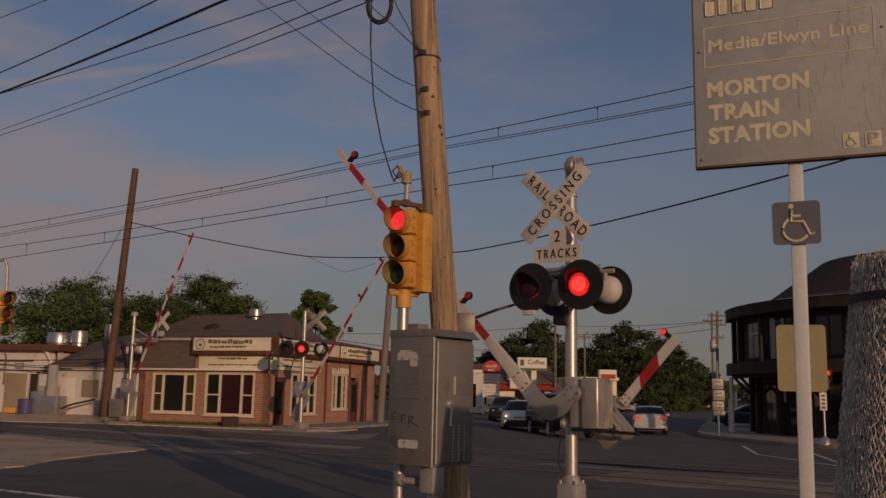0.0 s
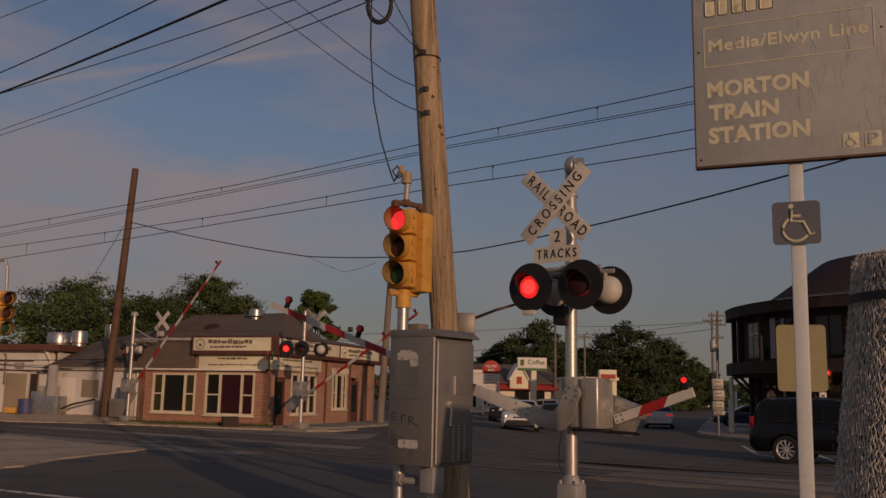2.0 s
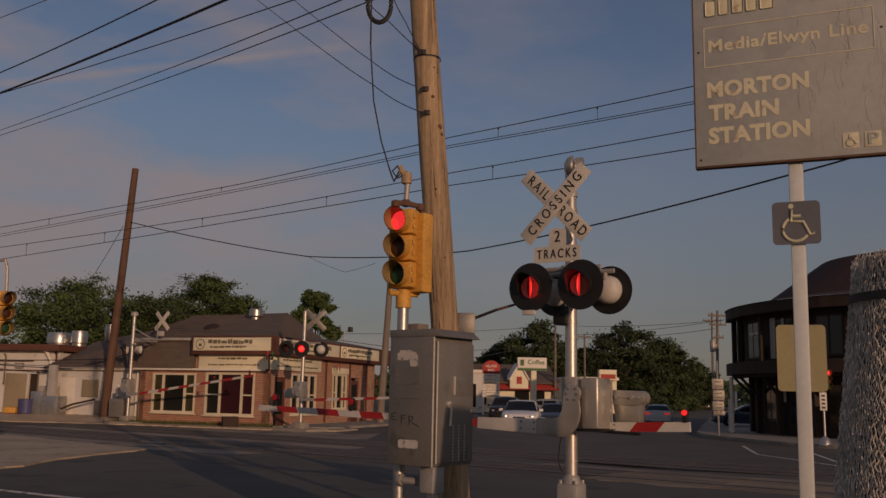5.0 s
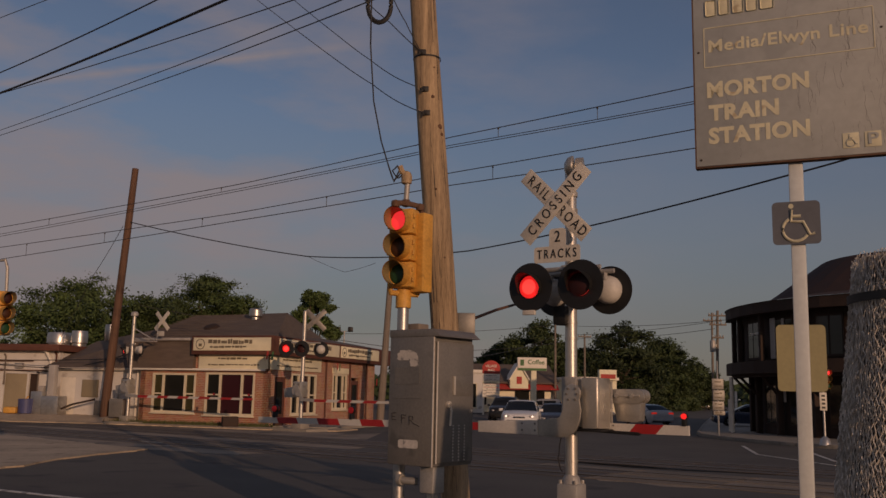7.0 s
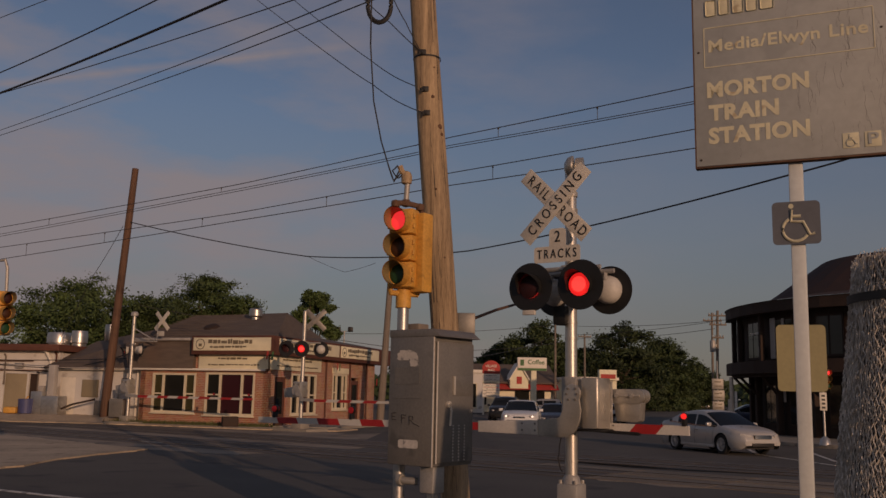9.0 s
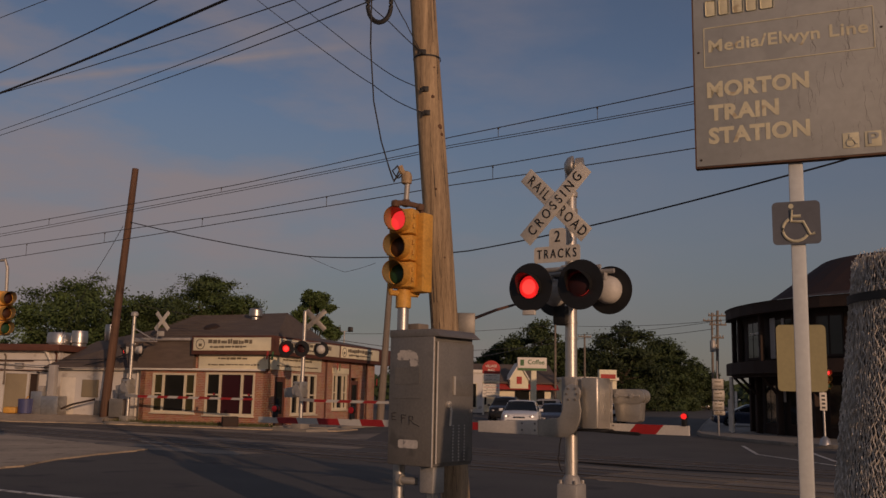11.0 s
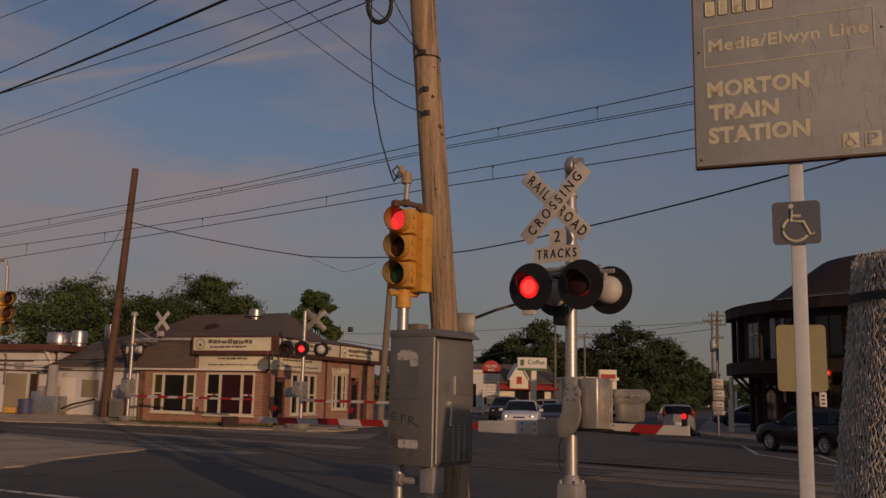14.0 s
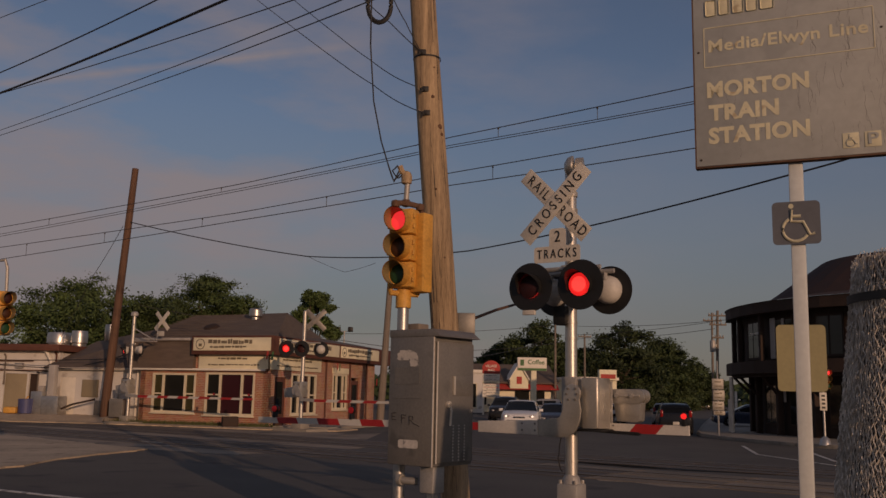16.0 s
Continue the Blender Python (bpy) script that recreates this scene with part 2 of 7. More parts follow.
def lettering(text, height, wide=1.0, depth=0.004, spacing=1.0, bold=0.025):
    """The words as a mesh in the xz plane, facing -y, centred, capitals of that height."""
    cu = bpy.data.curves.new("words", "FONT")
    cu.body, cu.size, cu.extrude, cu.align_x, cu.align_y = text, height / 0.7, depth, "CENTER", "CENTER"
    cu.offset, cu.space_character, cu.resolution_u = height * bold, spacing, 3
    ob = new("words", cu)
    me = bpy.data.meshes.new_from_object(ob.evaluated_get(bpy.context.evaluated_depsgraph_get()))
    bpy.data.objects.remove(ob)
    bpy.data.curves.remove(cu)
    me.transform(pose(0, 0, 0, 90) @ Matrix.Diagonal((wide, 1, 1, 1)))
    return me


def words(text, height, material, parent, m, wide=1.0, name="lettering", spacing=1.0, bold=0.025):
    me = lettering(text, height, wide, spacing=spacing, bold=bold)
    me.materials.clear()
    me.materials.append(material)
    return part(name, me, material, parent, m=m)


# ---- ground ----
def level(x, y):
    """The height of the ground: the road falls a little to the east of the tracks."""
    def soft_step(f):
        f = min(max(f, 0.0), 1.0)
        return f * f * (3 - 2 * f)
    return -0.3 * soft_step((x - 2) / 5) * soft_step((y - 19) / 6) * (1 - 0.6 * soft_step((y - 62) / 40))


def build_ground():
    bm = bmesh.new()
    xs = [-2500, -600, -200, -100] + list(range(-60, 64, 1)) + [100, 200, 600, 2500]
    ys = [-2500, -600, -200, -60] + list(range(-20, 104, 1)) + [150, 300, 800, 2500]
    g = [[bm.verts.new((x, y, level(x, y))) for y in ys] for x in xs]
    for i in range(len(xs) - 1):
        for j in range(len(ys) - 1):
            bm.faces.new((g[i][j], g[i + 1][j], g[i + 1][j + 1], g[i][j + 1]))
    solid("ground", bm, ASPHALT, "dark weathered asphalt of a wide level crossing and junction", "ground", kind="structure")


build_ground()


# ---- level crossing mast with gate ----
GATE_TURN = -34.9      # the sign face looks towards the traffic


def thing_part(name, parent, m):
    ob = new(name)
    ob.parent = parent
    ob.matrix_local = m
    ob.empty_display_size = 0.1
    return ob


def lamp_unit(parent, x, y, facing, size=0.305):
    """One flashing lamp: black background disc, visor, housing and its turning lens. facing 1: to -y, -1: to +y."""
    m = pose(x, y, 0, 90 * facing, 0, 0)
    bm = bmesh.new()
    lathe(bm, [(0.14, 0.0), (size, 0.0), (size + 0.004, 0.008), (size, 0.016), (0.14, 0.016), (0.14, 0.0)], m, 40)
    disc = part("background_disc", bm, BLACK, parent, "round black background disc")
    bm = bmesh.new()
    n, k = 18, 1.02
    ring = [(0.158 * math.cos(radians(a)), 0.158 * math.sin(radians(a)) * facing, 0.08 + 0.17 * max(0, math.sin(radians(a)))) for a in [-30 + 240 * i / n for i in range(n + 1)]]
    for (ax, ay, az), (bx, by, bz) in zip(ring, ring[1:]):
        quad(bm, m @ Vector((ax, ay, 0.0)), m @ Vector((bx, by, 0.0)), m @ Vector((bx, by, bz)), m @ Vector((ax, ay, az)))
        quad(bm, m @ Vector((ax * k, ay * k, 0.0)), m @ Vector((bx * k, by * k, 0.0)), m @ Vector((bx * k, by * k, bz)), m @ Vector((ax * k, ay * k, az)))
    part("visor", bm, BLACK, parent, "black half-round visor")
    bm = bmesh.new()
    lathe(bm, [(0.15, 0.0), (0.18, -0.01), (0.18, -0.05)] + [(0.175 * math.cos(radians(a)), -0.06 - 0.12 * math.sin(radians(a))) for a in range(0, 91, 15)], m, 28)
    box(bm, (0.0, 0.13 * facing, -0.1), (0.05, 0.05, 0.1), m)
    part("housing", bm, DOME, parent, "domed off-white lamp housing")
    bm = bmesh.new()
    lathe(bm, [(0, 0.03), (0.05, 0.027), (0.095, 0.019), (0.142, 0.0)], None, 28)
    for f in bm.faces:
        f.material_index = 0 if f.calc_center_median().length < 0.085 else 2
    front = set(bm.faces)
    lathe(bm, [(0.142, -0.0005), (0.08, -0.0225), (0, -0.0305)], None, 28)
    for f in bm.faces:
        if f not in front:
            f.material_index = 1
    lens = part("lens", bm, [RED_LIT, RED_OFF, RED_RIM], parent, "red signal lens", m=m @ pose(0, 0, 0.036))
    return lens, m @ pose(0, 0, 0.036)


def flash(lens, home, changes, lit):
    """The lens shows its bright half or, turned about, its dark one; it changes over at the given seconds."""
    a = 0 if lit else 180
    rows = [(0, home @ pose(0, 0, 0, 0, a, 0))]
    for t in changes:
        k = round(t * FPS)
        for i in range(4):
            rows.append(((k - 2 + i) / FPS, home @ pose(0, 0, 0, 0, a + 60 * i, 0)))
        a += 180
    rows.append((16.0, home @ pose(0, 0, 0, 0, a, 0)))
    walk(lens, [r for i, r in enumerate(rows) if i == 0 or frame(r[0]) > frame(rows[i - 1][0])])


def crossbuck(parent, z, y):
    """Two crossed blades with their words, and the plates under them."""
    for word, turn, dy in ((("RAIL", "ROAD"), 45, 0.0), (("CROS", "SING"), -45, -0.012)):
        m = pose(-0.084, y + dy, z - 0.034, 0, turn, 0)
        bm = bmesh.new()
        box(bm, (0, 0, 0), (1.22, 0.006, 0.215), m, 0.002)
        blade = part("blade", bm, WHITE_SIGN, parent, "white reflective blade with black capitals")
        if turn > 0:
            for w, x in zip(word, (-0.335, 0.335)):
                words(w, 0.13, INK, blade, m @ pose(x, -0.005, 0), 0.78, spacing=1.4, bold=0.002)
        else:
            words("CROSSING", 0.13, INK, blade, m @ pose(0, -0.005, 0), 0.80, spacing=1.55, bold=0.002)
        for x in (-0.07, 0.07):
            bm = bmesh.new()
            tube(bm, m @ Vector((x, -0.003, 0)), m @ Vector((x, -0.014, 0)), 0.012, n=8)
            part("bolt", bm, CAST, blade)
    bm = bmesh.new()
    prism(bm, rounded(0.235, 0.28, 0.05), y - 0.003, y + 0.003, pose(-0.055, 0, z - 0.485))
    plate = part("number_plate", bm, WHITE_SIGN, parent, "small white plate with a black figure")
    words("2", 0.145, INK, plate, pose(-0.055, y - 0.005, z - 0.455), 0.85, bold=0.004)
    bm = bmesh.new()
    prism(bm, rounded(0.645, 0.205, 0.035), y - 0.007, y - 0.001, pose(-0.062, 0, z - 0.672))
    plate = part("tracks_plate", bm, WHITE_SIGN, parent, "wide white plate with black capitals")
    words("TRACKS", 0.115, INK, plate, pose(-0.062, y - 0.009, z - 0.672), 0.72, spacing=1.4, bold=0.004)


def gate_blade(parent, x0, x1, z, h0, h1, stripe, y=0.0, first=1, lead=0.0, slant=0.05):
    """A tapered arm from x0 to x1 in its holder's space, in red and white lengths, each a slanted board."""
    s = 1 if x1 > x0 else -1
    x, i = x0, 0
    while s * (x1 - x) > 0.01:
        e = x + s * min(lead if lead and not i else stripe, abs(x1 - x))
        ha, hb = [h0 + (h1 - h0) * (q - x0) / (x1 - x0) for q in (x, e)]
        sl = slant * s
        bm = bmesh.new()
        a, b = (x - (sl if i else 0)), (e - (sl if abs(x1 - e) > 0.01 else 0))
        prism(bm, [(a, z - ha / 2), (b, z - hb / 2), (b + (2 * sl if abs(x1 - e) > 0.01 else 0), z + hb / 2), (a + (2 * sl if i else 0), z + ha / 2)], y - 0.02, y + 0.02)
        red = i % 2 == first
        part("stripe", bm, ARM_RED if red else ARM_WHITE, parent, "red stripe" if red else "white stripe", smooth=False)
        x, i = e, i + 1


def arm_lamp(parent, x, z, y=0.0, lens=None, r=0.047):
    bm = bmesh.new()
    lathe(bm, [(0, -0.045), (r * 0.9, -0.04), (r, 0.0), (r * 0.9, 0.04), (0, 0.045)], pose(x, y, z + 0.06 + r * 1.3, 90), 16)
    lamp = part("arm_lamp", bm, lens or ARM_LENS, parent, "small red lamp on the gate arm")
    bm = bmesh.new()
    box(bm, (x, y, z + 0.03), (0.05, 0.07, 0.08), None, 0.006)
    lathe(bm, [(r, -0.02), (r * 1.18, -0.02), (r * 1.18, 0.02), (r, 0.02), (r, -0.02)], pose(x, y, z + 0.06 + r * 1.3, 90), 16)
    part("lamp_holder", bm, BLACK, lamp)


def near_crossing_signal():
    root = thing("crossing_signal", pose(1.63, 11.4, 0, 0, 0, GATE_TURN), "aluminium crossing mast with crossbuck, red flashing lamps and gate arms", "crossing signal", "crossing signals")
    bm = bmesh.new()
    lathe(bm, [(0, 0.45), (0.074, 0.45), (0.074, 4.36), (0.06, 4.40), (0, 4.41)], None, 24)
    for z in (2.42, 2.22, 0.72):
        lathe(bm, [(0.074, z), (0.08, z), (0.08, z + 0.03), (0.074, z + 0.03)], None, 24)
    part("mast", bm, ALU, root, "brushed aluminium mast tube")
    bm = bmesh.new()
    box(bm, (0, 0, 0.24), (0.28, 0.28, 0.46), None, 0.03)
    box(bm, (0, 0, 0.03), (0.5, 0.5, 0.06), None, 0.01)
    lathe(bm, [(0.12, 0.46), (0.10, 0.54), (0.076, 0.57)], None, 20)
    for x in (-0.1, 0.1):
        for y in (-0.1, 0.1):
            tube(bm, (x, y, 0.46), (x, y, 0.51), 0.022, n=6)
    part("junction_base", bm, CAST, root, "cast junction box base with bolts")
    bm = bmesh.new()
    lathe(bm, [(0, 0.09), (0.06, 0.085), (0.12, 0.045), (0.145, -0.01), (0.14, -0.03), (0, -0.03)], pose(0.04, -0.06, 4.43, 90, 0, -70), 26)
    lathe(bm, [(0, 0.05), (0.135, 0.05), (0.14, 0.03), (0.14, -0.05), (0, -0.06)], pose(0.10, 0.06, 4.43, 90, 0, -70), 24)
    box(bm, (0, 0, 4.36), (0.1, 0.1, 0.12), None, 0.01)
    part("bell", bm, PAINTED, root, "round grey warning bell")
    crossbuck(root, 3.95, -0.26)
    for z in (4.08, 3.86, 3.3):
        bm = bmesh.new()
        box(bm, (0, -0.12, z), (0.05, 0.24, 0.04), None, 0.006)
        lathe(bm, [(0.075, z - 0.03), (0.088, z - 0.03), (0.088, z + 0.03), (0.075, z + 0.03)], None, 20)
        part("sign_bracket", bm, CAST, root, "sign clamp round the mast")
    bm = bmesh.new()
    box(bm, (0, 0, 2.89), (0.2, 0.2, 0.14), None, 0.02)
    for y in (-0.2, 0.2):
        tube(bm, (-0.5, y, 3.09), (0.5, y, 3.09), 0.03, n=10)
        box(bm, (0, y / 2, 3.09), (0.09, abs(y), 0.1), None, 0.01)
        for x in (-0.38, 0.38):
            tube(bm, (x, y, 2.98), (x, y, 3.09), 0.028, n=8)
    part("lamp_crossarm", bm, CAST, root, "cast lamp crossarm")
    head = thing_part("flasher_head", root, pose(0, 0, 2.865))
    made = [lamp_unit(head, x, y, f) for x, y, f in ((-0.39, -0.34, 1), (0.30, -0.34, 1), (-0.39, 0.34, -1), (0.37, 0.34, -1))]
    bm = bmesh.new()
    box(bm, (-0.09, -0.06, 2.52), (0.17, 0.2, 0.23), None, 0.012)
    part("small_box", bm, BLACK, root, "small dark box on the mast")
    # the gate machine and what turns on it
    bm = bmesh.new()
    prism(bm, rounded(0.23, 0.372, 0.03), 1.145, 1.745, pose(0.347, -0.034, 0) @ Matrix(((1, 0, 0, 0), (0, 0, 1, 0), (0, 1, 0, 0), (0, 0, 0, 1))), 0.018)
    part("gate_machine", bm, PAINTED, root, "satin aluminium gate machine cover with rounded corners")
    bm = bmesh.new()
    box(bm, (0.15, -0.03, 1.44), (0.165, 0.30, 0.58), None, 0.014)
    part("machine_back", bm, CAST, root, "duller rear half of the gate machine")
    bm = bmesh.new()
    box(bm, (0.456, 0.158, 1.43), (0.05, 0.014, 0.56), None, 0.005)
    box(bm, (0.462, 0.14, 1.35), (0.03, 0.03, 0.05), None, 0.005)
    part("machine_flange", bm, CAST, root, "raised flange with a hasp")
    bm = bmesh.new()
    lathe(bm, [(0.075, 1.25), (0.12, 1.25), (0.12, 1.76), (0.075, 1.76)], None, 20)
    box(bm, (0.05, 0, 1.46), (0.16, 0.2, 0.4), None, 0.02)
    box(bm, (0.12, -0.24, 1.69), (0.15, 0.05, 0.12), None, 0.008)
    part("machine_clamp", bm, CAST, root, "grey clamp round the mast")
    arm = thing_part("gate_arm", root, pose(0.165, -0.30, 1.555))
    bm = bmesh.new()
    hub = arc(12, 180, -40, 0.112)
    prism(bm, hub + [(0.115, -0.20), (0.095, -0.33), (0.045, -0.44), (-0.03, -0.50), (-0.12, -0.525), (-0.30, -0.525), (-0.47, -0.515), (-0.47, -0.315), (-0.25, -0.315), (-0.16, -0.29), (-0.118, -0.20), (-0.112, -0.10)], -0.02, 0.02, None, 0.006)
    part("arm_bracket", bm, PAINTED, arm, "curved grey arm bracket")
    for x, z in ((-0.05, 0.055), (0.05, 0.055), (-0.07, -0.01), (0.07, -0.01), (-0.045, -0.075), (0.045, -0.075)):
        bm = bmesh.new()
        tube(bm, (x, -0.02, z), (x, -0.034, z), 0.017, n=6)
        part("bolt", bm, CABINET, arm)
    bm = bmesh.new()
    prism(bm, [(-0.47, -0.505), (-1.325, -0.49), (-1.325, -0.352), (-0.47, -0.325)], -0.028, 0.028, None, 0.004)
    part("arm_sleeve", bm, ARM_WHITE, arm, "plain pale arm sleeve")
    for x, z in ((-0.5, -0.37), (-0.5, -0.45), (-0.68, -0.37), (-0.68, -0.45)):
        bm = bmesh.new()
        tube(bm, (x, -0.028, z), (x, -0.036, z), 0.014, n=6)
        part("bolt", bm, CABINET, arm)
    gate_blade(arm, -1.325, -5.305, -0.42, 0.095, 0.085, 0.405, first=0, lead=0.335, slant=0.025)
    for x in (-4.97, -3.46, -1.95):
        arm_lamp(arm, x, -0.372)
    bm = bmesh.new()
    box(bm, (0.30, -0.04, 1.12), (0.40, 0.34, 0.03), None, 0.006)
    prism(bm, [(0.22, 1.10), (0.86, 1.075), (0.90, 1.095), (0.86, 1.115), (0.22, 1.13)], 0.0, 0.05, None, 0.004)
    part("base_plate", bm, BLACK, root, "dark plate and lever under the machine")
    bm = bmesh.new()
    box(bm, (-0.40, -0.36, 2.545), (0.17, 0.05, 0.06), None, 0.006)
    part("lamp_tag", bm, DOME, root)
    bm = bmesh.new()
    tube(bm, (0.165, -0.28, 1.555), (0.165, 0.44, 1.555), 0.04, n=12)
    part("main_shaft", bm, CAST, root)
    weight = thing_part("counterweight", root, pose(0.165, 0.32, 1.555))
    cap = [(-0.06, -0.10), (0.235, -0.115), (0.61, -0.115)] + arc(8, -90, 90, 0.088, 0.61, -0.027) + [(0.235, 0.06), (-0.06, 0.06)]
    for y0, y1, name in ((-0.09, -0.04, "weight_plate"), (0.0, 0.04, "weight_arm"), (0.08, 0.12, "weight_plate")):
        bm = bmesh.new()
        prism(bm, cap, y0, y1, None, 0.01)
        part(name, bm, PAINTED, weight, "pale grey counterweight plate with round end")
    bm = bmesh.new()
    box(bm, (0.44, -0.095, -0.02), (0.40, 0.02, 0.022), None, 0.004)
    part("slot_rail", bm, CAST, weight, "long slotted rail")
    for x in (0.34, 0.54):
        bm = bmesh.new()
        tube(bm, (x, -0.12, -0.02), (x, 0.14, -0.02), 0.026, n=8)
        part("clamp_bolt", bm, CAST, weight)
    bm = bmesh.new()
    prism(bm, [(0.28, -0.10), (0.64, -0.10), (0.62, -0.32), (0.58, -0.345), (0.32, -0.33)], -0.07, 0.10, None, 0.012)
    part("weight_block", bm, PAINTED, weight, "pale grey lower weight block")
    walk_arm = thing_part("footway_arm", root, pose(0.165, 0.19, 1.555))
    bm = bmesh.new()
    prism(bm, arc(6, 60, 200, 0.1) + [(-0.04, -0.12), (0.16, -0.46), (0.34, -0.46), (0.34, -0.36), (0.24, -0.33), (0.1, -0.05)], -0.005, 0.02, None, 0.005)
    part("arm_bracket", bm, CAST, walk_arm)
    gate_blade(walk_arm, 0.22, 1.27, -0.405, 0.112, 0.112, 0.35, y=-0.025, first=1)
    for x in (0.26, 0.33):
        for z in (-0.375, -0.435):
            bm = bmesh.new()
            tube(bm, (x, -0.045, z), (x, -0.055, z), 0.012, n=6)
            part("bolt", bm, CABINET, walk_arm)
    arm_lamp(walk_arm, 1.215, -0.345, y=-0.025, lens=RED_DIM, r=0.034)
    return root, made, arm, weight, walk_arm


NEAR, NEAR_LAMPS, NEAR_ARM, NEAR_WEIGHT, WALK_ARM = near_crossing_signal()


# ---- things near the camera ----
SIGN_GREY = mat("faded_sign_grey", (0.355, 0.372, 0.365), 0.6, 0, 2.5, 0.14, 18, 0.25, spots=(4, 0.60, (0.31, 0.328, 0.322)))
SIGN_CREAM = mat("faded_cream_letters", (0.62, 0.58, 0.42), 0.7, 0, 5, 0.15, 30, 0.1, spots=(9, 0.62, (0.46, 0.38, 0.26)))
CRACK = mat("sign_cracks", (0.06, 0.05, 0.045), 0.8, 0, 5, 0.2, 30, 0)
WHITE_POST = mat("white_post_paint", (0.58, 0.61, 0.60), 0.5, 0.0, 2, 0.12, 30, 0.08, spots=(3, 0.66, (0.40, 0.41, 0.40)))
HCAP_GREEN = mat("faded_blue_plate", (0.115, 0.125, 0.145), 0.6, 0, 4, 0.15, 30, 0.05)
PALE_BACK = mat("bare_sign_back", (0.29, 0.255, 0.135), 0.55, 0.1, 3, 0.15, 30, 0.05)
PAPER = mat("sticker_paper", (0.55, 0.51, 0.46), 0.8, 0, 8, 0.2, 40, 0.05, spots=(14, 0.58, (0.25, 0.24, 0.23)))
SCRAWL = mat("marker_scrawl", (0.05, 0.045, 0.04), 0.8, 0, 8, 0.2, 40, 0)
CHAIN = mat("galvanised_wire", (0.66, 0.61, 0.54), 0.45, 0.0, 6, 0.35, 60, 0.1)
# dark colour carries the shade between the roll's inner wires
ROLL_CORE = mat("shaded_roll_core", (0.10, 0.09, 0.078), 0.9, 0, 30, 0.5, 90, 0.5)
STRAP = mat("dark_strap", (0.05, 0.045, 0.04), 0.8, 0, 8, 0.2, 40, 0.1)


def utility_pole():
    root = thing("utility_pole", pose(0.213, 9.35, 0), "thick weathered brown wooden utility pole, leaning slightly", "utility pole", "utility poles")
    top, n, rings = Vector((-0.806, 0.0, 9.6)), 26, 90
    bm = bmesh.new()
    grid = []
    for k in range(rings + 1):
        f = k / rings
        c = top * f + Vector((0.006 * math.sin(f * 9), 0, 0))
        r = 0.145 - 0.006 * f
        ring = []
        for i in range(n):
            a = 2 * math.pi * i / n
            q = r * (1 + 0.03 * noise.noise(Vector((math.cos(a) * 2, math.sin(a) * 2, f * 6))) + 0.022 * noise.noise(Vector((math.cos(a) * 6, math.sin(a) * 6, f * 4))))
            ring.append(bm.verts.new((c.x + q * math.cos(a), c.y + q * math.sin(a), c.z)))
        grid.append(ring)
    for a, b in zip(grid, grid[1:]):
        for i in range(n):
            bm.faces.new((a[i], a[(i + 1) % n], b[(i + 1) % n], b[i]))
    bm.faces.new(grid[-1])
    part("shaft", bm, WOOD, root)
    # bolts and wire eyes
    for z in (5.10, 4.69, 4.43):
        x = -0.806 * z / 9.6
        bm = bmesh.new()
        tube(bm, (x - 0.05, -0.12, z), (x - 0.06, -0.18, z), 0.016, n=8)
        lathe(bm, [(0.018, -0.008), (0.027, 0), (0.018, 0.008), (0.01, 0), (0.018, -0.008)], pose(x - 0.075, -0.165, z, 60, 20), 12)
        box(bm, (x - 0.04, -0.145, z + 0.01), (0.07, 0.02, 0.06), None, 0.008)
        part("eye_bolt", bm, CABLE, root, "dark iron eye bolt")
    bm = bmesh.new()
    lathe(bm, [(0.146, -0.008), (0.150, -0.008), (0.150, 0.008), (0.146, 0.008)], pose(-0.806 * 5.08 / 9.6, 0, 5.08), 24)
    part("band", bm, CABLE, root)
    # timber nail strips in the grain
    for i in range(60):
        bm = bmesh.new()
        a, z = -math.pi / 2 + random.uniform(-1.1, 1.1), random.uniform(0.5, 5.9)
        x, r = -0.806 * z / 9.6, 0.143 - 0.006 * z / 9.6
        h = random.uniform(0.15, 0.6)
        x2, r2 = -0.806 * (z + h) / 9.6, 0.143 - 0.006 * (z + h) / 9.6
        tube(bm, (x + r * math.cos(a), r * math.sin(a), z), (x2 + r2 * math.cos(a), r2 * math.sin(a), z + h), random.uniform(0.002, 0.0045), 0.001, 4)
        part("crack", bm, CRACK, root)
    for z, a, r in ((4.62, -75, 0.022), (4.3, -50, 0.03), (4.22, -42, 0.02), (3.62, -88, 0.015), (4.95, -60, 0.012), (2.9, -70, 0.014)):
        bm = bmesh.new()
        lathe(bm, [(0, 0.012), (r * 0.6, 0.01), (r, 0.0), (r * 1.1, -0.01)], pose(-0.806 * z / 9.6, 0, z) @ pose(0.139 * math.cos(radians(a)), 0.139 * math.sin(radians(a)), 0, 90, 0, a + 90), 10)
        part("knot", bm, WOOD_DARK, root, "dark knot in the wood")


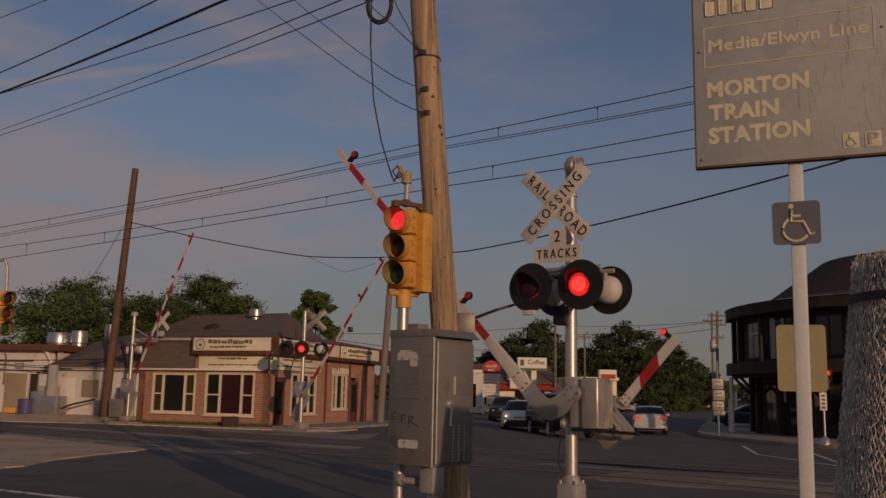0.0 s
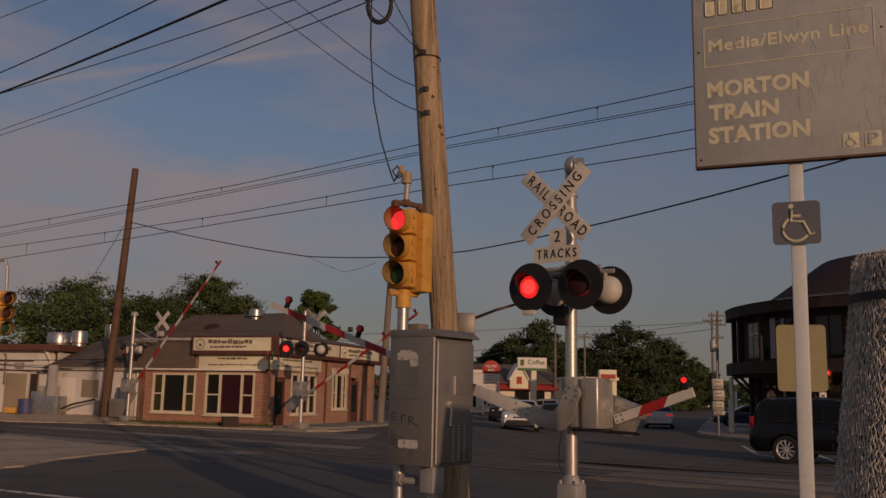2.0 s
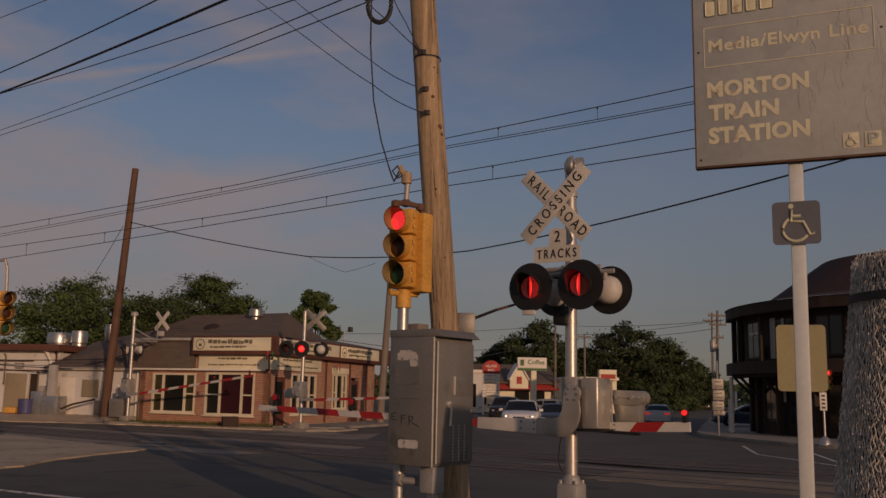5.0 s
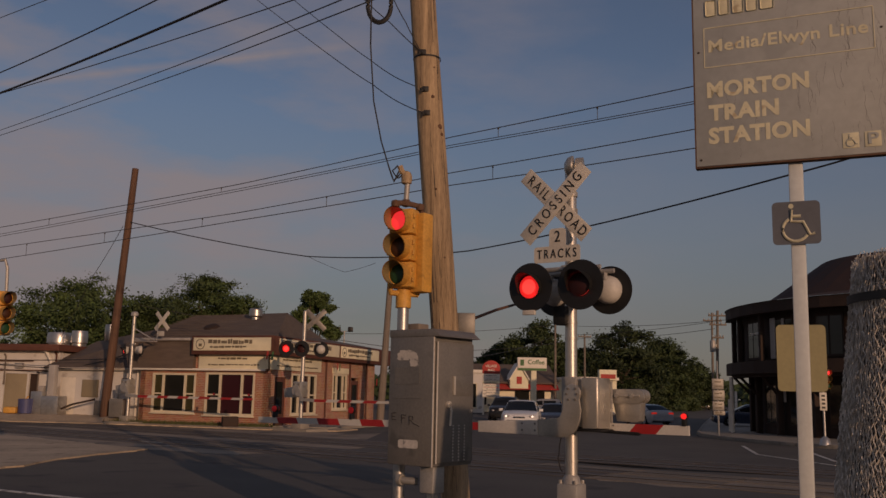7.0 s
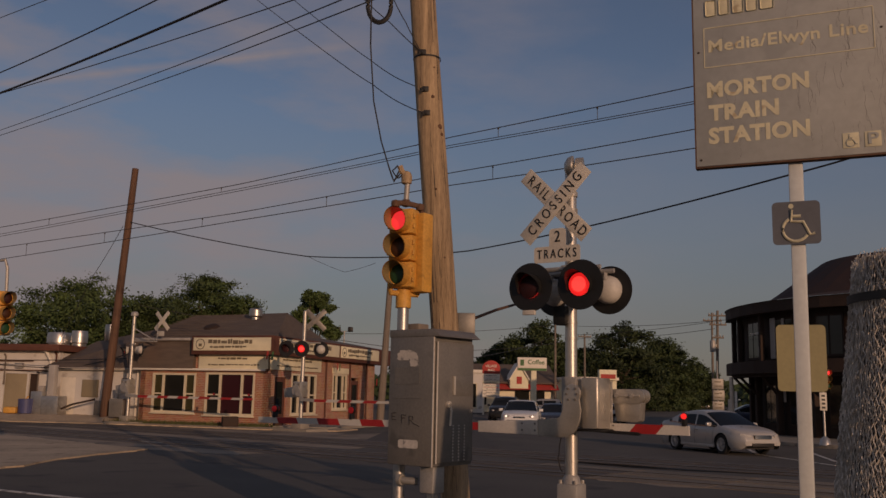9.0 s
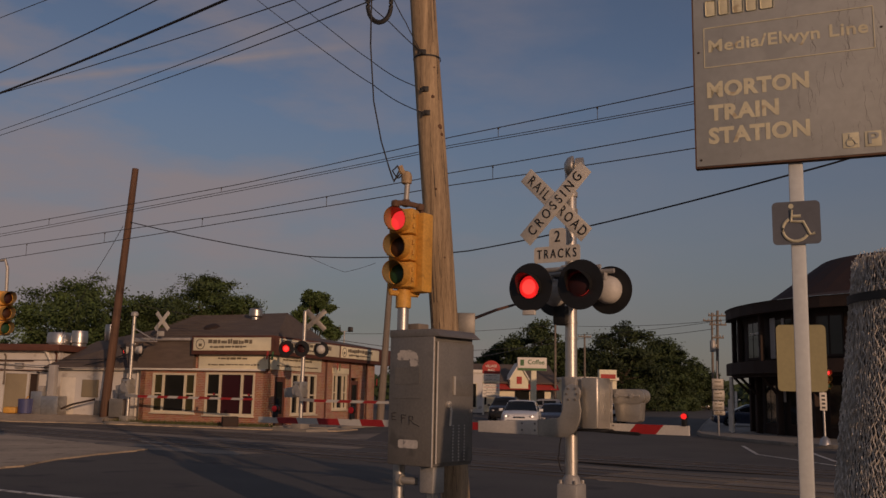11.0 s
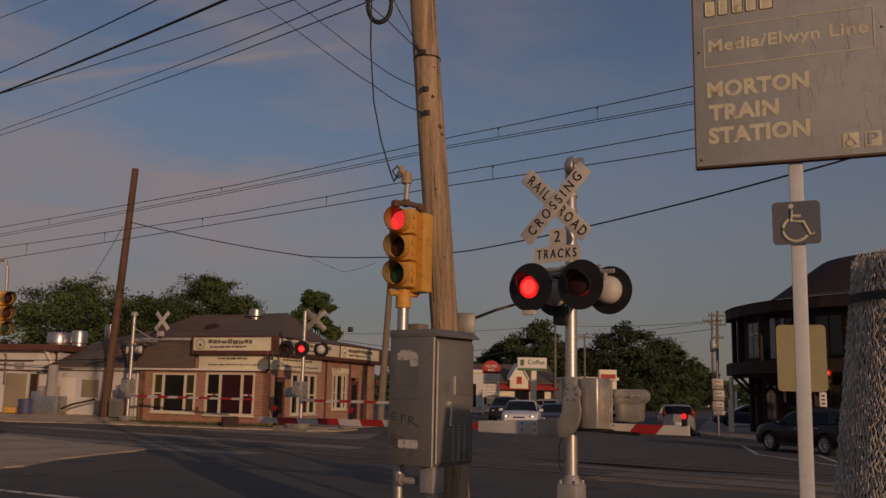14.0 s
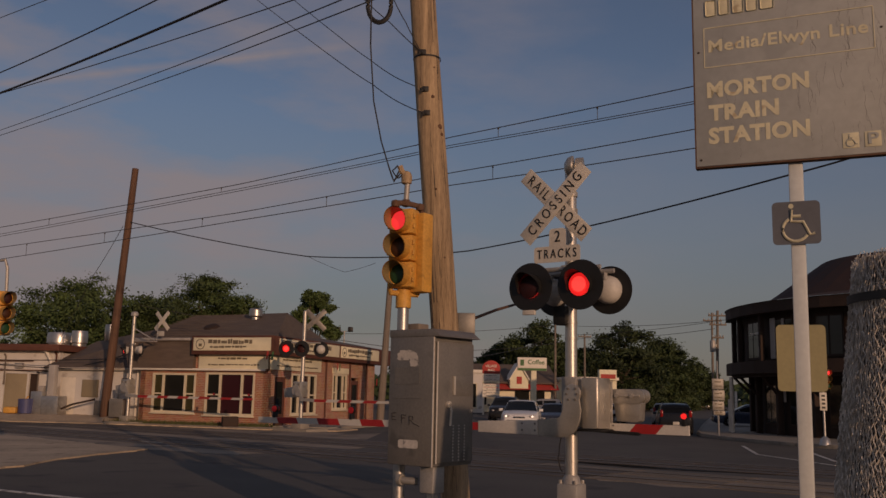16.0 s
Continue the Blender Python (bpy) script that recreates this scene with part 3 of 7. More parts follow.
def signal_head(root, m, lit, backplate=False):
    """Three stacked sections with doors, lenses and visors; faces -y."""
    head = thing_part("signal_head", root, m)
    for i, glass in enumerate((SIGNAL_RED if lit else RED_OFF, AMBER_OFF, GREEN_OFF)):
        z = 0.262 * (1 - i)
        bm = bmesh.new()
        box(bm, (0, 0.075, z), (0.255, 0.15, 0.252), None, 0.018)
        box(bm, (0, -0.006, z), (0.245, 0.02, 0.242), None, 0.008)
        for s in (-1, 1):
            tube(bm, (0.135 * s, 0.0, z - 0.07), (0.135 * s, 0.0, z - 0.03), 0.012, n=8)
            tube(bm, (0.135 * s, 0.0, z + 0.03), (0.135 * s, 0.0, z + 0.07), 0.012, n=8)
        part("section", bm, YELLOW, head, "yellow signal section")
        bm = bmesh.new()
        lathe(bm, [(0, 0.03), (0.05, 0.026), (0.085, 0.014), (0.10, 0.0)], pose(0, -0.018, z, 90), 28)
        part("lens", bm, glass, head, "glowing red lens" if lit and i == 0 else "dark unlit lens")
        bm = bmesh.new()
        n = 24
        pts = [(-90 + 360 * k / n) for k in range(n + 1)]
        for r in (0.112, 0.116):
            for a, b in zip(pts, pts[1:]):
                q = []
                for ang, out in ((a, 0), (b, 0), (b, 1), (a, 1)):
                    reach = 0.145 + 0.035 * math.sin(radians(ang)) if out else 0.0
                    q.append((r * math.cos(radians(ang)), -0.016 - reach, z + r * math.sin(radians(ang))))
                quad(bm, *q)
        part("visor", bm, YELLOW, head, "yellow tunnel visor, beige inside")
        bm = bmesh.new()
        for a, b in zip(pts, pts[1:]):
            q = []
            for ang, out in ((a, 0), (b, 0), (b, 1), (a, 1)):
                reach = 0.143 + 0.035 * math.sin(radians(ang)) if out else 0.0
                q.append((0.1085 * math.cos(radians(ang)), -0.016 - reach, z + 0.1085 * math.sin(radians(ang))))
            quad(bm, *q)
        part("visor_lining", bm, LINING, head)
    return head


def traffic_signal():
    root = thing("traffic_signal", pose(-0.375, 8.78, 0), "yellow three-lens traffic signal on a steel post, red lit", "traffic signal", "traffic signals")
    bm = bmesh.new()
    lathe(bm, [(0, 0), (0.055, 0), (0.055, 2.38), (0, 2.38)], None, 18)
    part("post", bm, GALV, root, "galvanised steel post")
    bm = bmesh.new()
    lathe(bm, [(0, 0), (0.13, 0), (0.13, 0.05), (0.07, 0.12), (0.06, 0.16)], None, 18)
    part("post_base", bm, CAST, root)
    bm = bmesh.new()
    lathe(bm, [(0.058, 2.33), (0.075, 2.33), (0.075, 2.45), (0.065, 2.47), (0.065, 2.52), (0, 2.52)], None, 18)
    pipe(bm, [(0, 0, 2.47), (-0.12, -0.06, 2.47), (-0.13, -0.07, 2.52)], 0.03, 8)
    pipe(bm, [(0, 0, 2.47), (0.13, 0.06, 2.47), (0.15, 0.07, 2.52)], 0.03, 8)
    part("lower_bracket", bm, YELLOW, root, "yellow collar bracket")
    bm = bmesh.new()
    pipe(bm, [(-0.1, -0.05, 3.30), (-0.1, -0.05, 3.36), (0, 0, 3.37), (0.14, 0.06, 3.35), (0.17, 0.08, 3.25)], 0.03, 8)
    for p in ((-0.1, -0.05, 3.35), (0, 0, 3.37), (0.14, 0.06, 3.34)):
        lathe(bm, [(0, -0.045), (0.04, -0.03), (0.045, 0), (0.04, 0.03), (0, 0.045)], pose(*p), 12)
    part("upper_bracket", bm, WOOD_DARK, root, "rust-brown pipe bracket")
    bm = bmesh.new()
    tube(bm, (0, 0, 3.37), (0.01, 0, 3.58), 0.028, n=10)
    part("conduit", bm, CAST, root)
    bm = bmesh.new()
    lathe(bm, [(0.03, 3.56), (0.05, 3.57), (0.055, 3.64), (0.04, 3.68), (0, 3.70)], None, 12)
    pipe(bm, [(0, 0, 3.64), (-0.05, -0.02, 3.69), (-0.07, -0.03, 3.74)], 0.03, 8)
    part("service_head", bm, WOOD, root, "tan weatherhead cap")
    signal_head(root, pose(-0.035, -0.10, 2.905, 0, 0, -22), True)
    bm = bmesh.new()
    box(bm, (0, 0, 0), (0.25, 0.15, 0.78), pose(0.135, 0.02, 2.87, 0, 0, -40), 0.02)
    for z in (-0.13, 0.13):
        box(bm, (0, -0.076, z), (0.24, 0.008, 0.01), pose(0.135, 0.02, 2.87, 0, 0, -40))
    part("rear_head", bm, YELLOW, root, "second yellow head seen from behind")


def control_cabinet():
    root = thing("control_cabinet", pose(-0.07, 8.2, 0.87, 0, 0, 51.5), "grey metal signal control cabinet with torn stickers", "cabinet")
    bm = bmesh.new()
    box(bm, (0.3, 0.26, 0.58), (0.6, 0.52, 1.16), None, 0.012)
    part("body", bm, CABINET, root, "grey aluminium cabinet body")
    bm = bmesh.new()
    prism(bm, [(-0.09, 1.155), (0.526, 1.155), (0.526, 1.225), (0.0, 1.225)], -0.003, 0.605, Matrix(((0, 1, 0, 0), (1, 0, 0, 0), (0, 0, 1, 0), (0, 0, 0, 1))), 0.006)
    part("lid", bm, CABINET, root, "overhanging grey lid")
    bm = bmesh.new()
    box(bm, (0.31, -0.012, 0.57), (0.55, 0.024, 1.08), None, 0.008)
    door = part("door", bm, CABINET, root, "flush cabinet door")
    bm = bmesh.new()
    tube(bm, (0.036, -0.026, 0.03), (0.036, -0.026, 1.11), 0.008, n=8)
    part("hinge", bm, EDGE_STEEL, door, "long bright steel hinge")
    bm = bmesh.new()
    tube(bm, (0.004, -0.006, 0.0), (0.004, -0.006, 1.15), 0.008, n=8)
    part("corner_edge", bm, EDGE_STEEL, root, "bare bright corner edge")
    # bright strip along the left edge of the small inset door
    bm = bmesh.new()
    box(bm, (0.28, -0.034, 0.72), (0.022, 0.02, 0.17), None, 0.006)
    part("latch_plate", bm, EDGE_STEEL, door, "bright strip on the left edge of the small door")
    bm = bmesh.new()
    box(bm, (0.42, -0.026, 0.72), (0.28, 0.006, 0.18), None, 0.002)
    part("police_door", bm, CABINET, door, "small inset door")
    bm = bmesh.new()
    pipe(bm, [(0.2, -0.02, 0.56), (0.2, -0.06, 0.55), (0.2, -0.065, 0.5), (0.2, -0.055, 0.36)], 0.011, 8)
    tube(bm, (0.2, -0.02, 0.55), (0.2, -0.045, 0.55), 0.03, n=12)
    part("handle", bm, EDGE_STEEL, door, "steel swing handle")
    bm = bmesh.new()
    lathe(bm, [(0, 0.014), (0.014, 0.014), (0.016, 0)], pose(0.54, -0.024, 0.49, 90), 12)
    part("lock", bm, PAPER, door)
    for i in range(3):
        bm = bmesh.new()
        box(bm, (0.28 + 0.085 * i, -0.0235, 0.206), (0.02, 0.004, 0.345))
        for k in range(12):
            box(bm, (0.28 + 0.085 * i, -0.0265, 0.36 - 0.028 * k), (0.014, 0.006, 0.012))
        part("vent", bm, [CABINET, PAPER], door, "column of vent louvres")
        for f in door.children[-1].data.polygons:
            f.material_index = 0 if f.index < 6 else 1
    # stickers on the side, each with a ragged edge
    for z, y, w, h, name in ((0.99, 0.30, 0.25, 0.10, "torn_sticker"), (0.92, 0.22, 0.12, 0.08, "torn_sticker"), (0.19, 0.27, 0.24, 0.075, "sticker")):
        bm = bmesh.new()
        n = 22
        pts = []
        for i in range(n):
            a = 2 * math.pi * i / n
            q = 1 / max(abs(math.cos(a)), abs(math.sin(a)))
            if name == "torn_sticker":
                q *= random.uniform(0.7, 1.05)
            pts.append(bm.verts.new((-0.003, y + w / 2 * q * math.cos(a) * (0.98 if name == "sticker" else 1), z + h / 2 * q * math.sin(a))))
        bm.faces.new(pts)
        part(name, bm, PAPER, root, "torn white sticker" if name == "torn_sticker" else "small white label", smooth=False)
    bm = bmesh.new()
    for y, z, strokes in ((0.44, 0.43, ([(0.03, 0.03), (-0.02, 0.035)], [(0.03, 0.03), (0.025, -0.03), (-0.02, -0.025)], [(0.03, 0.0), (-0.01, 0.0)])), (0.33, 0.42, ([(0.02, -0.05), (0.025, 0.03), (-0.03, 0.025)], [(0.02, 0.0), (-0.02, 0.0)])), (0.24, 0.41, ([(0.02, -0.05), (0.02, 0.03), (-0.02, 0.025), (-0.025, 0.0), (0.01, -0.005), (-0.03, -0.035), (-0.1, -0.06)],))):
        for line in strokes:
            pipe(bm, [(-0.004, y + a, z + b) for a, b in line], 0.003, 4)
    part("scrawl", bm, SCRAWL, root, "illegible marker scrawl")
    bm = bmesh.new()
    box(bm, (-0.003, 0.28, 0.60), (0.004, 0.33, 0.006))
    box(bm, (-0.003, 0.30, 0.80), (0.003, 0.3, 0.15))
    part("faded_patch", bm, CABINET, root)
    # brackets and conduits below
    for x, y, r, name in ((0.2, 0.15, 0.04, "conduit"), (0.33, 0.2, 0.03, "conduit")):
        bm = bmesh.new()
        tube(bm, (x, y, -0.87), (x, y, 0.0), r, n=12)
        part(name, bm, GALV if r > 0.035 else CAST, root, "steel conduit down to the ground")
    bm = bmesh.new()
    box(bm, (0.17, 0.12, -0.12), (0.17, 0.16, 0.24), None, 0.015)
    part("meter_box", bm, CAST, root, "small grey box under the cabinet")
    bm = bmesh.new()
    pipe(bm, [(0.17, 0.3, -0.15), (0.14, 0.4, -0.15), (0.13, 0.5, -0.14)], 0.035, 10)
    lathe(bm, [(0, -0.02), (0.05, -0.02), (0.05, 0.02), (0, 0.02)], pose(0.13, 0.46, -0.145, 90), 12)
    part("pipe_elbow", bm, CAST, root)
    bm = bmesh.new()
    box(bm, (0.5, 0.6, 1.22), (0.16, 0.14, 0.2), None, 0.01)
    part("junction_box", bm, WOOD_GREY, root, "weathered junction box beside the pole")


def station_sign():
    root = thing("station_sign", pose(2.42, 6.07, 0, 0, 0, -23.7), "faded grey station name board with cracked paint on a white post", "station sign")
    bm = bmesh.new()
    box(bm, (0, 0.0, 1.57), (0.092, 0.092, 3.14), pose(-0.022, 0, 0, 0, 0.4, 0), 0.01)
    part("post", bm, WHITE_POST, root, "square white-painted steel post")
    bm = bmesh.new()
    box(bm, (0.0, -0.075, 3.885), (1.30, 0.03, 1.5), None, 0.004)
    board = part("board", bm, SIGN_GREY, root, "faded grey sign board")
    bm = bmesh.new()
    for x in (-0.655, 0.655):
        box(bm, (x, -0.065, 3.885), (0.008, 0.05, 1.512), None, 0.002)
    for z in (3.127, 4.643):
        box(bm, (0, -0.058, z), (1.318, 0.064, 0.012), None, 0.002)
    part("edge_frame", bm, WOOD_DARK, board, "thin dark edging")
    y = -0.0916
    for text, z, h, left, wide in (("MORTON", 3.63, 0.12, -0.566, 0.678), ("TRAIN", 3.46, 0.118, -0.558, 0.47), ("STATION", 3.289, 0.122, -0.563, 0.668), ("Media/Elwyn Line", 3.972, 0.09, -0.548, 1.044)):
        me = lettering(text, h, 1.0, 0.0012, 1.06, 0.03 if "/" in text else 0.062)
        x0, x1 = min(v.co.x for v in me.vertices), max(v.co.x for v in me.vertices)
        first = [v.co.z for v in me.vertices if v.co.x < x0 + (x1 - x0) * (0.06 if "/" in text else 1.0)]
        z0, z1 = min(first), max(first)
        me.transform(Matrix.Diagonal((wide / (x1 - x0), 1, h / (z1 - z0), 1)) @ Matrix.Translation((-x0, 0, -z0)))
        me.materials.clear()
        me.materials.append(SIGN_CREAM)
        part("lettering", me, SIGN_CREAM, board, m=pose(left, y, z))
    # the operator's name as plain blocks
    for i, w in enumerate((0.075, 0.07, 0.075, 0.075, 0.09)):
        bm = bmesh.new()
        box(bm, (-0.562 + 0.094 * i + w / 2, y, 4.302), (w, 0.004, 0.118), None, 0.012)
        part("name_block", bm, SIGN_CREAM, board)
    bm = bmesh.new()
    for z in (3.86, 4.156):
        box(bm, (-0.024, y, z), (1.108, 0.004, 0.006))
    for x in (-0.578, 0.53):
        box(bm, (x, y, 4.008), (0.006, 0.004, 0.29))
    part("border_line", bm, SIGN_CREAM, board, "thin cream border line")
    for x, kind in ((0.353, 0), (0.487, 1)):
        bm = bmesh.new()
        box(bm, (x, y, 3.233), (0.1, 0.004, 0.106), None, 0.001)
        icon = part("pictogram", bm, SIGN_CREAM, board, "cream square pictogram")
        if kind:
            words("P", 0.075, SIGN_GREY, icon, pose(x, y - 0.003, 3.233), 1.3)
        else:
            wheelchair(icon, SIGN_GREY, pose(x, y - 0.004, 3.233) @ Matrix.Scale(0.34, 4))
    for x, z in ((-0.618, 3.181), (-0.618, 3.98), (0.576, 3.19), (0.576, 4.0)):
        bm = bmesh.new()
        lathe(bm, [(0, 0.006), (0.007, 0.005), (0.009, 0)], pose(x, -0.09, z, 90), 10)
        part("bolt", bm, CRACK, board)
    for i in range(110):
        bm = bmesh.new()
        x = random.choice((random.uniform(-0.5, 0.6), random.uniform(0.1, 0.64), random.uniform(0.45, 0.64)))
        z = random.uniform(3.15, 4.4)
        pts = [(x, -0.0903, z)]
        for k in range(random.randint(2, 7)):
            x, z = x + random.uniform(-0.014, 0.014), z + random.uniform(0.01, 0.05)
            pts.append((x, -0.0903, min(z, 4.6)))
        pipe(bm, pts, random.uniform(0.0003, 0.0006), 4)
        part("paint_crack", bm, CRACK, board)
    bm = bmesh.new()
    prism(bm, rounded(0.305, 0.295, 0.03), -0.004, 0.0, pose(-0.01, -0.06, 2.70))
    plate = part("access_plate", bm, HCAP_GREEN, root, "faded square plate with a wheelchair pictogram")
    wheelchair(plate, SIGN_CREAM, pose(-0.01, -0.066, 2.70))


def wheelchair(parent, material, m):
    """The seated-figure access pictogram in strokes."""
    bm = bmesh.new()
    lathe(bm, [(0, 0.002), (0.017, 0.002), (0.017, 0)], m @ pose(-0.03, 0, 0.115, 90), 12)
    for pts in ([(-0.03, 0.09), (-0.03, 0.01), (0.045, 0.005), (0.085, -0.085), (0.115, -0.075)], [(-0.03, 0.045), (0.03, 0.045)],
                [(-0.05 + 0.0, 0.02)] + [(x, z) for x, z in arc(12, 120, 330, 0.082, -0.005, -0.045)]):
        pipe(bm, [m @ Vector((x, 0, z)) for x, z in pts], 0.0105 * m.to_scale().x, 6)
    part("wheelchair_symbol", bm, material, parent, "wheelchair symbol")


def back_of_sign():
    root = thing("road_sign", pose(2.96, 7.5, 0, 0, 0, -14), "blank pale back of a rounded road sign on a thin post", "road sign")
    bm = bmesh.new()
    tube(bm, (0.045, 0.03, 0), (0.045, 0.03, 2.0), 0.022, n=10)
    part("post", bm, GALV, root)
    bm = bmesh.new()
    prism(bm, rounded(0.385, 0.545, 0.035), -0.003, 0.003, pose(0.01, 0, 1.862))
    part("panel", bm, PALE_BACK, root, "pale yellowish bare panel")


def fence_roll():
    root = thing("wire_fence_roll", pose(2.066, 4.25, 0, 0, 7.3, 0), "standing roll of galvanised chain-link fencing tied with a strap", "fence roll")
    h, pitch = 2.19, 0.06
    for r, seed in ((0.36, 1), (0.34, 2), (0.322, 3)):
        bm = bmesh.new()
        rnd = random.Random(seed)
        cols = int(2 * math.pi * r / 0.016)
        jitter = [[rnd.uniform(-0.006, 0.006) for _ in range(100)] for _ in range(cols + 1)]
        for c in range(cols):
            z, k, pts = rnd.uniform(-0.02, 0.02), 0, []
            squash = rnd.uniform(0.85, 1.15)
            while z < h:
                a = 2 * math.pi * (c + (0.5 if k % 2 else -0.5) * 1.08) / cols
                q = r + jitter[c][k % 100] + (0.004 if k % 2 else -0.004)
                pts.append((q * math.cos(a), q * math.sin(a), z))
                z += pitch * squash * (0.5 if k % 2 else 0.5) * rnd.uniform(0.85, 1.15)
                k += 1
            pipe(bm, pts, 0.0026, 3)
        ob = part("mesh_layer", bm, CHAIN, root, "woven galvanised wire", smooth=False)
        ob["kind"] = "stuff"
    # solid core, coloured dark for the shaded gaps behind the wires
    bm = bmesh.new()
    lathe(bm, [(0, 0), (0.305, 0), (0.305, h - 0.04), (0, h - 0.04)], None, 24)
    part("inner_layer", bm, ROLL_CORE, root, "packed inner layers as a solid core, gap shade in its colour")
    bm = bmesh.new()
    lathe(bm, [(0.374, -0.02), (0.380, -0.02), (0.380, 0.02), (0.374, 0.02), (0.374, -0.02)], pose(0, 0, 2.025, 0, -10, 0), 40)
    part("strap", bm, STRAP, root, "dark tie strap")


utility_pole()
traffic_signal()
control_cabinet()
station_sign()
back_of_sign()
fence_roll()


# ---- the two crossing masts beyond the tracks ----
def far_crossing_signal(m, turn_lamps, arm_len, label, crossed=True):
    root = thing("crossing_signal", m, label, "crossing signal", "crossing signals")
    bm = bmesh.new()
    lathe(bm, [(0, 0.3), (0.075, 0.3), (0.075, 4.75), (0, 4.78)], None, 16)
    part("mast", bm, ALU, root, "aluminium mast tube")
    bm = bmesh.new()
    box(bm, (0, 0, 0.14), (0.5, 0.5, 0.4), None, 0.03)
    slab(bm, [(-0.9, -0.6), (0.9, -0.6), (1.0, 0.5), (-0.8, 0.6)], 0.0, 0.1)
    part("base", bm, CONCRETE, root, "concrete mast base")
    head = thing_part("flasher_head", root, pose(0, 0, 3.22, 0, 0, turn_lamps))
    bm = bmesh.new()
    tube(bm, (-0.7, 0, 0.25), (0.7, 0, 0.25), 0.03, n=8)
    part("crossarm", bm, CAST, head)
    lamps = [lamp_unit(head, x, y, f, 0.315) for x, y, f in ((-0.62, -0.3, 1), (0.02, -0.3, 1), (0.66, 0.2, -1))]
    for s in (-45, 45):
        bm = bmesh.new()
        box(bm, (0, 0, 0), (1.1, 0.008, 0.2), pose(0.3, 0.3, 4.40, 0, 0, 35) @ pose(0, s / 3000, 0, 0, s, 0) if crossed else pose(1.0, 0.72, 4.55, 0, 0, 4) @ pose(0, s / 3000, 0, 0, s, 0), 0.002)
        part("blade", bm, CABINET if crossed else WHITE_SIGN, root, "grey back of a crossbuck blade" if crossed else "white crossbuck blade")
    if not crossed:
        bm = bmesh.new()
        box(bm, (1.0, 0.70, 3.98), (0.4, 0.01, 0.22), pose(0, 0, 0), 0.002)
        part("tracks_plate", bm, WHITE_SIGN, root, "small white plate")
        bm = bmesh.new()
        pipe(bm, [(0, 0, 3.62), (0.85, 0.62, 3.62), (0.85, 0.62, 4.4)], 0.03, 6)
        part("sign_bracket", bm, ALU, root)
    bm = bmesh.new()
    box(bm, (-0.1, 0, 1.62), (0.42, 0.42, 0.62), None, 0.03)
    part("gate_machine", bm, PAINTED, root, "grey gate machine")
    bm = bmesh.new()
    prism(bm, arc(8, 0, 360, 0.2)[:-1], -0.27, -0.22, pose(-0.1, 0, 1.58))
    part("hub_plate", bm, CAST, root, "round hub plate")
    for x, z in ((-0.22, 1.82), (0.02, 1.82), (-0.22, 1.5), (0.02, 1.5)):
        bm = bmesh.new()
        box(bm, (x, -0.225, z), (0.07, 0.04, 0.09), None, 0.01)
        part("hasp", bm, CABINET, root)
    if not crossed:
        bm = bmesh.new()
        lathe(bm, [(0, 4.72), (0.16, 4.74), (0.17, 4.84), (0.12, 4.92), (0, 4.94)], None, 16)
        part("bell", bm, CAST, root, "round grey bell on the mast top")
        bm = bmesh.new()
        tube(bm, (0.0, 0.0, 4.2), (0.8, 0.55, 3.66), 0.03, n=6)
        part("bracket_rod", bm, ALU, root, "thin slanted bracket rod")
    arm = thing_part("gate_arm", root, pose(0.1, -0.32, 1.5))
    bm = bmesh.new()
    prism(bm, arc(8, 60, 300, 0.16) + [(0.1, -0.32), (0.9, -0.36), (0.9, -0.24), (0.25, -0.2)], -0.02, 0.02)
    part("arm_bracket", bm, CAST, arm)
    gate_blade(arm, 0.9, arm_len, -0.3, 0.11, 0.08, 0.62, first=0)
    for x in (arm_len - 0.2, arm_len * 0.72):
        arm_lamp(arm, x, -0.25)
    weight = thing_part("counterweight", root, pose(0.1, 0.3, 1.5))
    bm = bmesh.new()
    prism(bm, [(-0.1, -0.15), (-0.9, -0.2), (-1.3, -0.2), (-1.35, 0.15), (-0.9, 0.22), (-0.1, 0.12)], -0.05, 0.05, None, 0.01)
    part("weight_plate", bm, CAST, weight, "grey counterweight plates")
    return root, lamps, arm, weight


FAR, FAR_LAMPS, FAR_ARM, FAR_WEIGHT = far_crossing_signal(pose(-5.5, 36.5, 0, 0, 0, -35), 25, 6.6, "aluminium crossing mast with red flashing lamps and striped gate arm")
LEFT, LEFT_LAMPS, LEFT_ARM, LEFT_WEIGHT = far_crossing_signal(pose(-13.75, 40.6, 0, 0, 0, -32), 150, 7.6, "aluminium crossing mast by the restaurant with long striped arm", False)


